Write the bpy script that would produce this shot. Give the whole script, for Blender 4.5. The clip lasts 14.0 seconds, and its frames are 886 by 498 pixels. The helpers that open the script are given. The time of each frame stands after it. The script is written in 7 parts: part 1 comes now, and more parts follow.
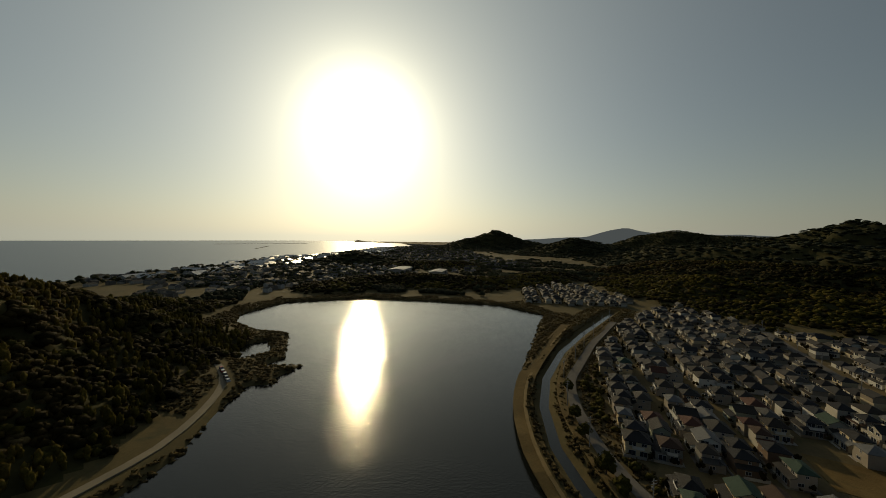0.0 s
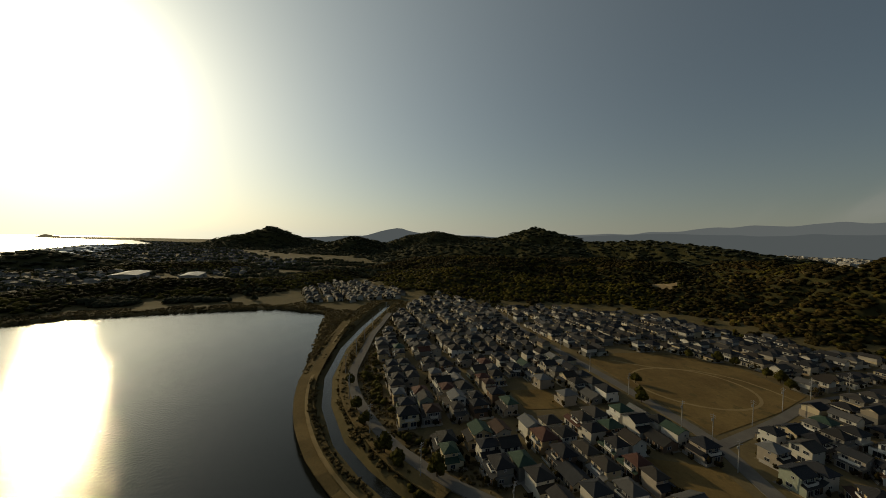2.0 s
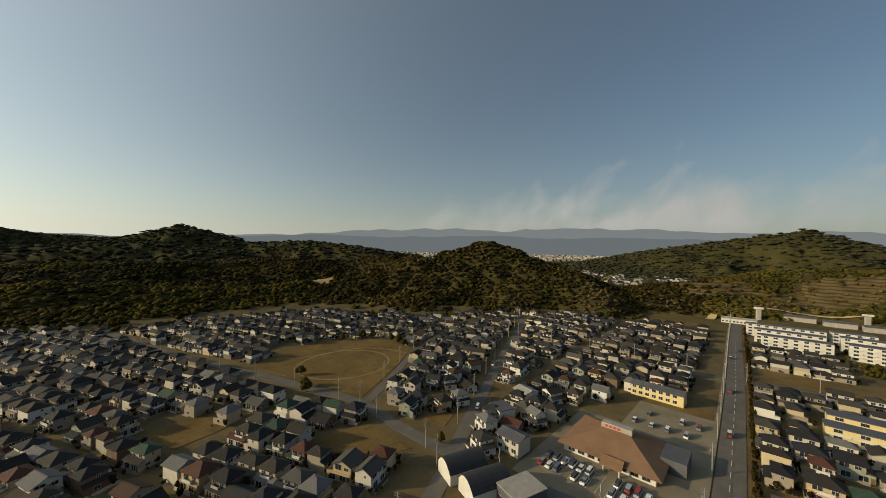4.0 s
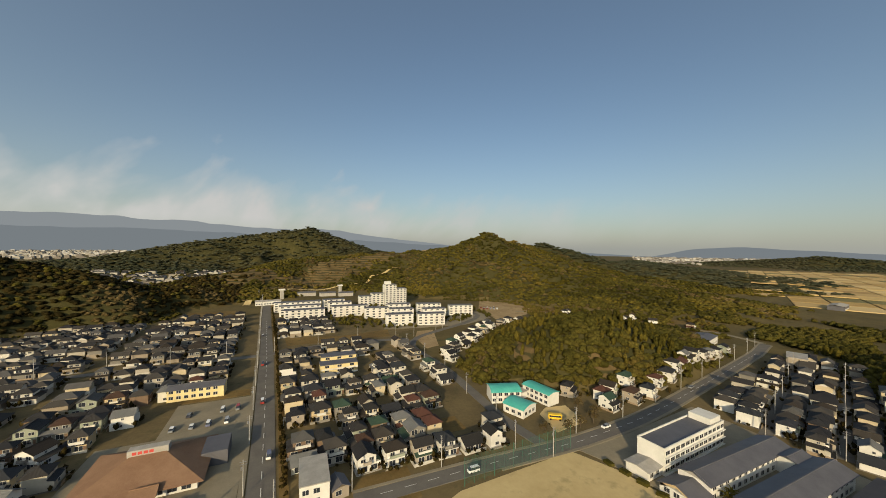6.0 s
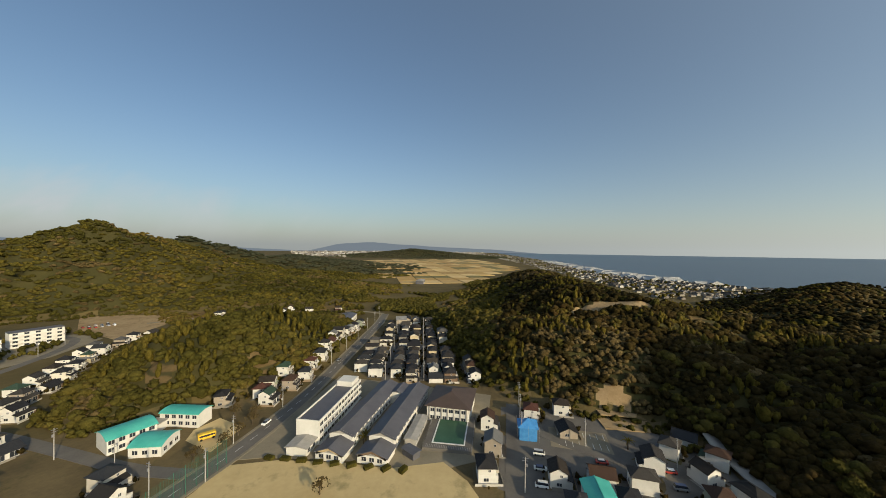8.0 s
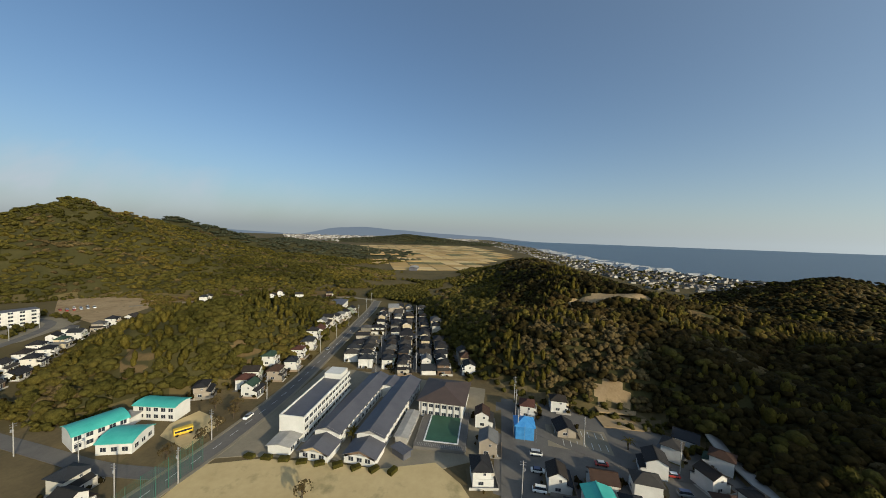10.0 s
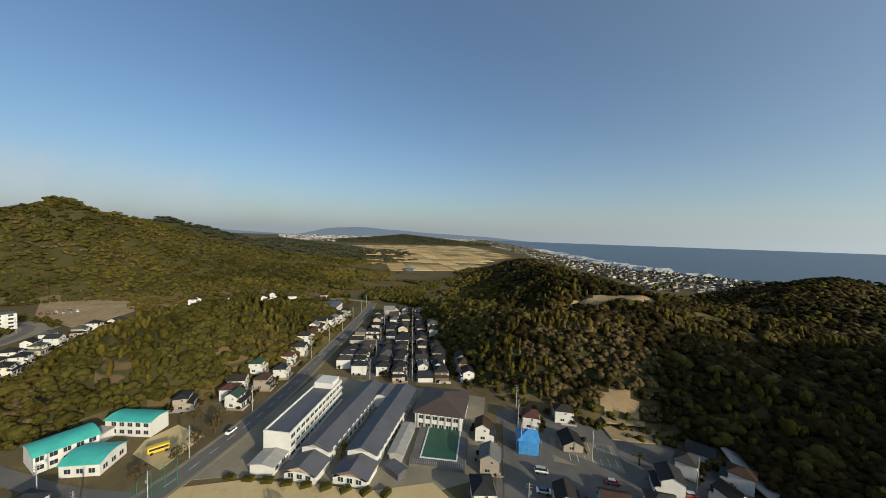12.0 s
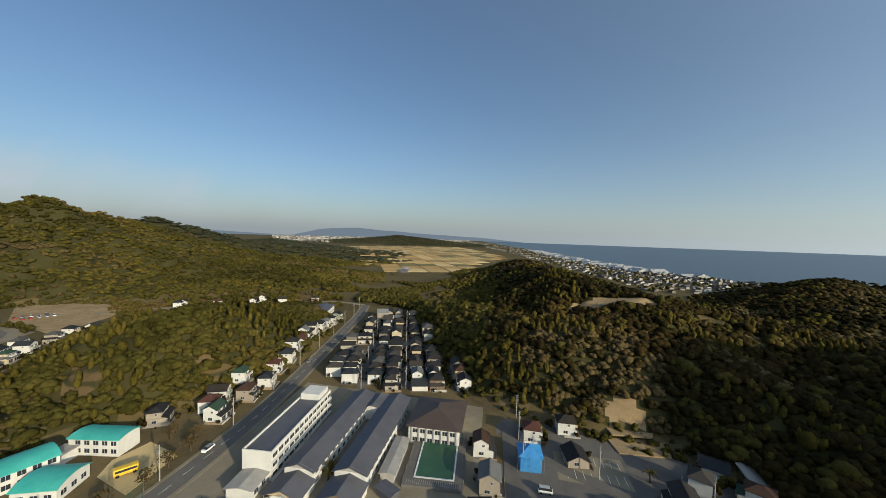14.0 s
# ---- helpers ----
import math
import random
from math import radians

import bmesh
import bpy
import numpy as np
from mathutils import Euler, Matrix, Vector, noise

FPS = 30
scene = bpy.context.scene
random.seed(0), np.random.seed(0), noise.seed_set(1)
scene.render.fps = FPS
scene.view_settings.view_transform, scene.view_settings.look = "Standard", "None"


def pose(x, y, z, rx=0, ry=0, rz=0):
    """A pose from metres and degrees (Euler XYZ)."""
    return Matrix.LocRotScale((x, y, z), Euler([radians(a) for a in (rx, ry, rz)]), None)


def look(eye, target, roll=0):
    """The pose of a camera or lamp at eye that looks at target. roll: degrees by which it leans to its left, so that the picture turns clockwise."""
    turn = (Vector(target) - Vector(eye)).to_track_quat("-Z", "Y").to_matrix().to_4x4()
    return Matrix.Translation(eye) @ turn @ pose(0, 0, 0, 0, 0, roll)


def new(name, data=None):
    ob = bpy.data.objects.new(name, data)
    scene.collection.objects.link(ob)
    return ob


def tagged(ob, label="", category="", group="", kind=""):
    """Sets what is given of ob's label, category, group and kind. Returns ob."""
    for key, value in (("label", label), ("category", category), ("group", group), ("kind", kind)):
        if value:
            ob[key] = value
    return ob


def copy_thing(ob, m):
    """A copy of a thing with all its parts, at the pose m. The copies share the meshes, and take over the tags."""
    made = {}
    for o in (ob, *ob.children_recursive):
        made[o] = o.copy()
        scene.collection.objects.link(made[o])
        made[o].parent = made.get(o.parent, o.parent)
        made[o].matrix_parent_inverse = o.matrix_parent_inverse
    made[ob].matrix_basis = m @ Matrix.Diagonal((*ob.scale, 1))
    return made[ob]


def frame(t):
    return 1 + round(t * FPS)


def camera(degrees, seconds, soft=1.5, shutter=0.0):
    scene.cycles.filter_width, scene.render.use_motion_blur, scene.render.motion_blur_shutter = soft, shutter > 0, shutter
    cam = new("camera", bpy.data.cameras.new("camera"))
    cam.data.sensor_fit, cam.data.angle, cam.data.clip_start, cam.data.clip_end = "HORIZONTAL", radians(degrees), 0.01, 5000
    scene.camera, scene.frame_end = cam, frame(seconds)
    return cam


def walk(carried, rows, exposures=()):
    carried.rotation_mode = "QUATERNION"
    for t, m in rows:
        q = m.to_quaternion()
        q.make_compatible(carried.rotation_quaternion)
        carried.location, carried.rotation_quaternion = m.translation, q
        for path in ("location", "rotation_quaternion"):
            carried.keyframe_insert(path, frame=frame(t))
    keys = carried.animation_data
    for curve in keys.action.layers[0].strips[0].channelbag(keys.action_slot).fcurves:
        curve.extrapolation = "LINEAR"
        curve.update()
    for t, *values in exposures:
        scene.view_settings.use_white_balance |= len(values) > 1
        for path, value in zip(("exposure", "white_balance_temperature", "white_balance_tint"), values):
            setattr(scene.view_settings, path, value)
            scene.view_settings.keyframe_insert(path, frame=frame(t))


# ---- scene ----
import itertools

# camera: a drone that turns on the spot at about 80 m and then drifts forward
cam = camera(104.4, 14.0, 0.9)
PATH = [
    (0, (0.00, 0.00, 80.00), (-75.89, -65.02, 76.44), 0.69),
    (0.5, (0.00, 0.00, 80.00), (-81.75, -57.48, 76.41), 0.82),
    (1, (0.00, 0.00, 80.00), (-91.58, -40.02, 76.57), 1.16),
    (1.5, (0.00, 0.00, 80.00), (-97.30, -22.86, 76.86), 1.41),
    (2, (0.00, 0.00, 80.00), (-99.53, -9.26, 77.11), 1.59),
    (2.2, (0.00, 0.00, 80.00), (-99.94, -2.36, 77.30), 1.95),
    (4.3, (0.00, 0.00, 80.00), (-55.08, 83.46, 79.49), 0.99),
    (4.5, (0.00, 0.00, 80.00), (-45.01, 89.30, 79.54), 0.97),
    (5, (0.00, 0.00, 80.00), (-17.67, 98.43, 79.64), 0.96),
    (5.5, (0.00, 0.00, 80.00), (12.77, 99.18, 79.63), 0.85),
    (6, (0.00, 0.00, 80.00), (41.63, 90.92, 79.63), 0.82),
    (6.5, (0.00, 0.00, 80.00), (65.23, 75.79, 79.62), 0.74),
    (7, (0.00, 0.00, 80.00), (80.83, 58.88, 79.52), 0.74),
    (7.5, (0.00, 0.00, 80.00), (91.80, 39.66, 79.42), 0.67),
    (8, (0.00, 0.00, 80.00), (97.58, 21.88, 79.35), 0.72),
    (8.2, (0.35, 0.10, 80.05), (97.78, 22.60, 79.06), 0.89),
    (10.3, (10.92, 3.50, 80.48), (108.82, 23.35, 75.73), 2.00),
    (10.5, (11.82, 3.76, 80.48), (109.72, 23.61, 75.74), 2.00),
    (11, (14.07, 4.42, 80.49), (111.82, 24.97, 75.78), 2.00),
    (11.5, (16.15, 4.42, 80.48), (113.90, 24.97, 75.70), 1.87),
    (12, (18.53, 5.18, 80.48), (116.57, 24.31, 75.91), 1.88),
    (12.5, (20.67, 5.42, 80.47), (118.73, 24.50, 75.97), 1.88),
    (13, (22.73, 6.22, 80.45), (121.21, 23.12, 76.21), 1.91),
    (13.5, (25.12, 6.64, 80.38), (123.50, 24.06, 76.11), 1.97),
    (14, (27.39, 7.24, 80.28), (125.73, 24.89, 76.01), 1.90),
]
EXPOSURES = [(0.0, -1.52, 7300, 3), (1.2, -1.5, 7300, 3), (2.2, -1.15, 7250, 3), (4.3, -0.26, 6900, 6), (5.5, 0.0, 6850, 7), (8.0, 0.04, 6300, 7), (10.5, 0.02, 5750, 6), (14.0, 0.02, 5750, 6)]
walk(cam, [(t, look(eye, target, roll)) for t, eye, target, roll in PATH], EXPOSURES)

# ---- sky and sun ----
SUN_AZ, SUN_EL = -143.6, 17.0
SUN_DIR = Vector((math.sin(radians(SUN_AZ)) * math.cos(radians(SUN_EL)), math.cos(radians(SUN_AZ)) * math.cos(radians(SUN_EL)), math.sin(radians(SUN_EL))))


def link(nt, a, b):
    nt.links.new(a, b)


def node(nt, kind, **values):
    n = nt.nodes.new(kind)
    for key, value in values.items():
        if key in n.inputs:
            n.inputs[key].default_value = value
    return n


def math_node(nt, op, a, b=None, c=None, clamp=False):
    n = nt.nodes.new("ShaderNodeMath")
    n.operation, n.use_clamp = op, clamp
    for k, v in enumerate((a, b, c)):
        if v is None:
            continue
        if isinstance(v, (int, float)):
            n.inputs[k].default_value = v
        else:
            link(nt, v, n.inputs[k])
    return n.outputs[0]


def mix_colour(nt, fac, a, b, blend="MIX"):
    n = nt.nodes.new("ShaderNodeMix")
    n.data_type, n.blend_type = "RGBA", blend
    for sock, v in ((n.inputs[0], fac), (n.inputs[6], a), (n.inputs[7], b)):
        if isinstance(v, (int, float)):
            sock.default_value = v
        elif isinstance(v, tuple):
            sock.default_value = (*v, 1.0)
        else:
            link(nt, v, sock)
    return n.outputs[2]


def ramp_node(nt, fac, stops, mode="LINEAR"):
    n = nt.nodes.new("ShaderNodeValToRGB")
    n.color_ramp.interpolation = mode
    while len(n.color_ramp.elements) < len(stops):
        n.color_ramp.elements.new(0.5)
    for e, (p, c) in zip(n.color_ramp.elements, stops):
        e.position, e.color = p, (*c, 1.0) if len(c) == 3 else c
    link(nt, fac, n.inputs[0])
    return n.outputs[0]


world = bpy.data.worlds.new("sky")
scene.world = world
world.use_nodes = True
wt = world.node_tree
wt.nodes.clear()
sky = wt.nodes.new("ShaderNodeTexSky")
sky.sky_type, sky.sun_disc = "NISHITA", False
sky.sun_elevation, sky.sun_rotation = radians(SUN_EL), radians(SUN_AZ)
sky.altitude, sky.air_density, sky.dust_density, sky.ozone_density = 80, 1.0, 1.0, 2.2
way = wt.nodes.new("ShaderNodeTexCoord").outputs["Generated"]
split = wt.nodes.new("ShaderNodeSeparateXYZ")
link(wt, way, split.inputs[0])
# aureole: bright air round the low sun
dot = wt.nodes.new("ShaderNodeVectorMath")
dot.operation = "DOT_PRODUCT"
dot.inputs[1].default_value = SUN_DIR
link(wt, way, dot.inputs[0])
ang = math_node(wt, "ARCCOSINE", math_node(wt, "MINIMUM", dot.outputs["Value"], 0.99999))
core = math_node(wt, "POWER", 2.718, math_node(wt, "MULTIPLY", math_node(wt, "POWER", math_node(wt, "DIVIDE", ang, 0.114), 2.0), -1.0))
halo = math_node(wt, "POWER", 2.718, math_node(wt, "DIVIDE", ang, -0.17))
low = math_node(wt, "MULTIPLY", math_node(wt, "POWER", 2.718, math_node(wt, "DIVIDE", ang, -0.6)), 13.0)
glow = math_node(wt, "ADD", math_node(wt, "MULTIPLY", core, 36.0), math_node(wt, "MULTIPLY", halo, 19.0))
# haze low over the horizon, and a bank of thin wispy cloud
lift = math_node(wt, "MAXIMUM", split.outputs[2], 0.0)
haze = math_node(wt, "POWER", 2.718, math_node(wt, "DIVIDE", lift, -0.10))
bearing = math_node(wt, "ARCTAN2", split.outputs[0], split.outputs[1])
lean = math_node(wt, "MULTIPLY_ADD", lift, -0.6, bearing)
fan = wt.nodes.new("ShaderNodeCombineXYZ")
link(wt, lean, fan.inputs[0])
link(wt, math_node(wt, "MULTIPLY", lift, 0.85), fan.inputs[1])
feather = node(wt, "ShaderNodeTexNoise", Scale=7.5, Detail=4.5, Roughness=0.5, Distortion=0.25)
link(wt, fan.outputs[0], feather.inputs["Vector"])
veil = node(wt, "ShaderNodeTexNoise", Scale=2.6, Detail=3.0, Roughness=0.5)
link(wt, fan.outputs[0], veil.inputs["Vector"])
side = math_node(wt, "MULTIPLY", math_node(wt, "MULTIPLY_ADD", bearing, 1.3, 1.45, clamp=True), math_node(wt, "MULTIPLY_ADD", bearing, -0.95, 1.25, clamp=True))
top = math_node(wt, "MULTIPLY_ADD", feather.outputs[0], 0.36, math_node(wt, "MULTIPLY_ADD", veil.outputs[0], 0.10, -0.055))
top = math_node(wt, "MULTIPLY", top, math_node(wt, "MULTIPLY_ADD", side, 0.55, 0.45))
band = math_node(wt, "MULTIPLY", math_node(wt, "SUBTRACT", top, lift), 8.5, clamp=True)
wisp = math_node(wt, "MULTIPLY_ADD", feather.outputs[0], 2.2, -0.42, clamp=True)
floor_fade = math_node(wt, "MULTIPLY", lift, 14.0, clamp=True)
cloud = math_node(wt, "MULTIPLY", math_node(wt, "MULTIPLY", band, side), math_node(wt, "MULTIPLY", wisp, floor_fade))
cloud = math_node(wt, "MULTIPLY", cloud, 1.0, clamp=True)
air = mix_colour(wt, math_node(wt, "MULTIPLY", haze, 0.85), sky.outputs[0], (3.0, 3.1, 3.1))
air = mix_colour(wt, cloud, air, (5.5, 5.45, 5.6))
tint = mix_colour(wt, 1.0, (1.0, 0.98, 0.75), glow, "MULTIPLY")
air = mix_colour(wt, 1.0, air, tint, "ADD")
air = mix_colour(wt, 1.0, air, mix_colour(wt, 1.0, (0.90, 0.97, 0.96), low, "MULTIPLY"), "ADD")
# pale bright air low down on the sun's side
shine = math_node(wt, "MULTIPLY", math_node(wt, "MULTIPLY", haze, math_node(wt, "POWER", 2.718, math_node(wt, "DIVIDE", ang, -0.75))), 13.0)
air = mix_colour(wt, 1.0, air, mix_colour(wt, 1.0, (1.0, 1.0, 0.84), shine, "MULTIPLY"), "ADD")
back = node(wt, "ShaderNodeBackground", Strength=0.095)
link(wt, air, back.inputs[0])
out = wt.nodes.new("ShaderNodeOutputWorld")
link(wt, back.outputs[0], out.inputs[0])

sun = new("sun", bpy.data.lights.new("sun", "SUN"))
sun.data.energy, sun.data.angle, sun.data.color = 5.0, radians(0.53), (1.0, 0.80, 0.51)
sun.matrix_world = look(SUN_DIR * 400, (0, 0, 0))

# ---- materials ----
def material(name, c1, c2, scale=0.3, rough=0.85, bump=0.0, bump_scale=4.0, fine=0.25, metal=0.0, spots=None, spread=0.0):
    """A matt surface: two colours mixed by broad and by fine noise, fine relief. spread: brightness by object."""
    m = bpy.data.materials.new(name)
    m.use_nodes = True
    nt = m.node_tree
    bsdf = nt.nodes["Principled BSDF"]
    at = nt.nodes.new("ShaderNodeTexCoord").outputs["Object"]
    broad = node(nt, "ShaderNodeTexNoise", Scale=scale, Detail=5.0, Roughness=0.6)
    link(nt, at, broad.inputs["Vector"])
    small = node(nt, "ShaderNodeTexNoise", Scale=scale * 14, Detail=3.0, Roughness=0.7)
    link(nt, at, small.inputs["Vector"])
    f = math_node(nt, "MULTIPLY_ADD", broad.outputs[0], 2.4, -0.7)
    f = math_node(nt, "ADD", f, math_node(nt, "MULTIPLY", math_node(nt, "SUBTRACT", small.outputs[0], 0.5), fine * 4), clamp=True)
    col = mix_colour(nt, f, c1, c2)
    if spots:
        spot = node(nt, "ShaderNodeTexNoise", Scale=scale * 3.1, Detail=4.0, Roughness=0.65)
        link(nt, at, spot.inputs["Vector"])
        col = mix_colour(nt, math_node(nt, "MULTIPLY_ADD", spot.outputs[0], 6.0, -3.4, clamp=True), col, spots)
    if spread:
        r = nt.nodes.new("ShaderNodeObjectInfo").outputs["Random"]
        hsv = nt.nodes.new("ShaderNodeHueSaturation")
        link(nt, math_node(nt, "MULTIPLY_ADD", r, 2 * spread, 1 - spread), hsv.inputs["Value"])
        link(nt, col, hsv.inputs["Color"])
        col = hsv.outputs[0]
    link(nt, col, bsdf.inputs["Base Color"])
    bsdf.inputs["Roughness"].default_value, bsdf.inputs["Metallic"].default_value = rough, metal
    if rough > 0.7:
        bsdf.inputs["Specular IOR Level"].default_value = 0.1
    if bump:
        rough_noise = node(nt, "ShaderNodeTexNoise", Scale=bump_scale, Detail=4.0)
        link(nt, at, rough_noise.inputs["Vector"])
        b = node(nt, "ShaderNodeBump", Strength=bump, Distance=0.3)
        link(nt, rough_noise.outputs[0], b.inputs["Height"])
        link(nt, b.outputs[0], bsdf.inputs["Normal"])
    return m


def choice_material(name, colours, rough=0.7, island=False, ribs=0.0, dirt=0.25, bump=0.0, metal=0.0):
    """One of several colours for each object (or each island of a joined mesh), with dirt, and ribs of tile or sheet."""
    m = bpy.data.materials.new(name)
    m.use_nodes = True
    nt = m.node_tree
    bsdf = nt.nodes["Principled BSDF"]
    if island:
        r = nt.nodes.new("ShaderNodeNewGeometry").outputs["Random Per Island"]
    else:
        r = nt.nodes.new("ShaderNodeObjectInfo").outputs["Random"]
    col = ramp_node(nt, r, [(k / len(colours), c) for k, c in enumerate(colours)], "CONSTANT")
    at = nt.nodes.new("ShaderNodeTexCoord").outputs["Object"]
    n = node(nt, "ShaderNodeTexNoise", Scale=0.55, Detail=6.0, Roughness=0.7)
    link(nt, at, n.inputs["Vector"])
    shade = math_node(nt, "MULTIPLY_ADD", n.outputs[0], dirt * 2, 1.0 - dirt)
    col = mix_colour(nt, 1.0, col, shade, "MULTIPLY")
    link(nt, col, bsdf.inputs["Base Color"])
    bsdf.inputs["Roughness"].default_value, bsdf.inputs["Metallic"].default_value = rough, metal
    if rough > 0.5:
        bsdf.inputs["Specular IOR Level"].default_value = 0.15 if rough > 0.7 else 0.3
    height = None
    if ribs:
        w = node(nt, "ShaderNodeTexWave", Scale=ribs, Distortion=0.3)
        w.bands_direction = "DIAGONAL"
        link(nt, at, w.inputs["Vector"])
        height = w.outputs["Fac"]
    elif bump:
        height = n.outputs[0]
    if height is not None:
        b = node(nt, "ShaderNodeBump", Strength=bump or 0.5, Distance=0.06)
        link(nt, height, b.inputs["Height"])
        link(nt, b.outputs[0], bsdf.inputs["Normal"])
    return m


def leaf_material(name, colours, broad=0.012, thin=0.15):
    """Foliage: a colour for each clump, drifting over the hillside."""
    m = bpy.data.materials.new(name)
    m.use_nodes = True
    nt = m.node_tree
    bsdf = nt.nodes["Principled BSDF"]
    r = nt.nodes.new("ShaderNodeNewGeometry").outputs["Random Per Island"]
    at = nt.nodes.new("ShaderNodeTexCoord").outputs["Object"]
    n = node(nt, "ShaderNodeTexNoise", Scale=broad, Detail=4.0, Roughness=0.6)
    link(nt, at, n.inputs["Vector"])
    f = math_node(nt, "ADD", math_node(nt, "MULTIPLY", r, 0.34), math_node(nt, "MULTIPLY_ADD", n.outputs[0], 2.4, -0.87), clamp=True)
    col = ramp_node(nt, f, [(k / (len(colours) - 1), c) for k, c in enumerate(colours)])
    tree = node(nt, "ShaderNodeTexNoise", Scale=0.16, Detail=2.0)
    link(nt, at, tree.inputs["Vector"])
    col = mix_colour(nt, 1.0, col, math_node(nt, "MULTIPLY_ADD", tree.outputs[0], 1.3, 0.35), "MULTIPLY")
    fine = node(nt, "ShaderNodeTexNoise", Scale=1.3, Detail=3.0, Roughness=0.8)
    link(nt, at, fine.inputs["Vector"])
    col = mix_colour(nt, 1.0, col, math_node(nt, "MULTIPLY_ADD", fine.outputs[0], 1.6, 0.2), "MULTIPLY")
    link(nt, col, bsdf.inputs["Base Color"])
    bsdf.inputs["Roughness"].default_value = 0.8
    bsdf.inputs["Specular IOR Level"].default_value = 0.04
    clumps = node(nt, "ShaderNodeTexNoise", Scale=0.75, Detail=4.0, Roughness=0.75)
    link(nt, at, clumps.inputs["Vector"])
    relief = node(nt, "ShaderNodeBump", Strength=0.9, Distance=0.9)
    link(nt, clumps.outputs[0], relief.inputs["Height"])
    link(nt, relief.outputs[0], bsdf.inputs["Normal"])
    # light that comes through the leaves
    through_leaf = nt.nodes.new("ShaderNodeBsdfTranslucent")
    link(nt, mix_colour(nt, 1.0, col, (1.5, 1.6, 0.7), "MULTIPLY"), through_leaf.inputs[0])
    both = node(nt, "ShaderNodeMixShader", Fac=thin)
    link(nt, bsdf.outputs[0], both.inputs[1])
    link(nt, through_leaf.outputs[0], both.inputs[2])
    link(nt, both.outputs[0], nt.nodes["Material Output"].inputs[0])
    return m


def water_material(name, deep, rough, wave, scale):
    m = bpy.data.materials.new(name)
    m.use_nodes = True
    nt = m.node_tree
    bsdf = nt.nodes["Principled BSDF"]
    at = nt.nodes.new("ShaderNodeTexCoord").outputs["Object"]
    calm = node(nt, "ShaderNodeTexNoise", Scale=0.008, Detail=3.0)
    link(nt, at, calm.inputs["Vector"])
    rip = node(nt, "ShaderNodeTexNoise", Scale=scale, Detail=5.0, Roughness=0.6)
    link(nt, at, rip.inputs["Vector"])
    b = node(nt, "ShaderNodeBump", Distance=0.25)
    link(nt, math_node(nt, "MULTIPLY", math_node(nt, "MULTIPLY_ADD", calm.outputs[0], 1.6, 0.2), wave), b.inputs["Strength"])
    link(nt, rip.outputs[0], b.inputs["Height"])
    link(nt, b.outputs[0], bsdf.inputs["Normal"])
    bsdf.inputs["Base Color"].default_value = (*deep, 1)
    bsdf.inputs["Roughness"].default_value, bsdf.inputs["IOR"].default_value = rough, 1.33
    return m


def plain(name, colour, rough=0.5, metal=0.0, noise_scale=1.5):
    dark = tuple(c * 0.78 for c in colour)
    return material(name, dark, colour, noise_scale, rough, metal=metal, fine=0.15)


M_SOIL = material("dry_grass_soil", (0.075, 0.06, 0.026), (0.125, 0.095, 0.04), 0.02, 0.95, 0.4, 1.2, spots=(0.055, 0.055, 0.028))
M_TOWN = material("town_ground", (0.090, 0.069, 0.036), (0.16, 0.12, 0.058), 0.05, 0.92, 0.2, 2.0, spots=(0.075, 0.068, 0.030))
M_FOREST_FLOOR = material("forest_floor", (0.034, 0.033, 0.012), (0.058, 0.050, 0.018), 0.04, 1.0, 0.8, 0.4)
M_TERRACE = material("terraced_brown_slope", (0.085, 0.06, 0.027), (0.145, 0.10, 0.046), 0.05, 1.0, 0.8, 0.6, spots=(0.06, 0.055, 0.022))
nt = M_TERRACE.node_tree
at = nt.nodes.new("ShaderNodeTexCoord").outputs["Object"]
steps = node(nt, "ShaderNodeTexWave", Scale=0.075, Distortion=2.5, Detail=3.0)
steps.bands_direction = "Z"
link(nt, at, steps.inputs["Vector"])
bsdf = nt.nodes["Principled BSDF"]
soil = bsdf.inputs["Base Color"].links[0].from_socket
link(nt, mix_colour(nt, math_node(nt, "MULTIPLY_ADD", steps.outputs["Fac"], 2.4, -1.2, clamp=True), soil, (0.045, 0.042, 0.018)), bsdf.inputs["Base Color"])
M_ASPHALT = material("asphalt", (0.11, 0.10, 0.09), (0.15, 0.137, 0.119), 0.15, 0.9, 0.15, 6.0)
M_LOT = material("worn_asphalt_lot", (0.18, 0.156, 0.112), (0.25, 0.213, 0.15), 0.12, 0.9, 0.1, 6.0)
M_CONCRETE = material("concrete", (0.27, 0.255, 0.23), (0.36, 0.34, 0.31), 0.4, 0.85, 0.1, 5.0)
M_PAINT = plain("road_paint", (0.62, 0.62, 0.6), 0.7)
M_LAWN = material("dry_winter_lawn", (0.105, 0.068, 0.025), (0.185, 0.125, 0.048), 0.05, 1.0, 0.4, 1.8, spots=(0.075, 0.062, 0.026))
M_SAND = material("school_field_sand", (0.42, 0.315, 0.15), (0.53, 0.41, 0.21), 0.03, 0.97, 0.1, 3.0, spots=(0.25, 0.21, 0.10))
M_PATH = material("worn_earth_path", (0.19, 0.135, 0.06), (0.26, 0.19, 0.095), 0.2, 1.0, 0.3, 2.0)
M_REED = material("dry_reed_bank", (0.10, 0.07, 0.028), (0.165, 0.115, 0.048), 0.08, 1.0, 0.6, 1.5, spots=(0.10, 0.08, 0.035))
M_CUT = material("cut_earth", (0.24, 0.165, 0.085), (0.34, 0.25, 0.14), 0.06, 0.97, 0.5, 0.8, spots=(0.12, 0.095, 0.04))
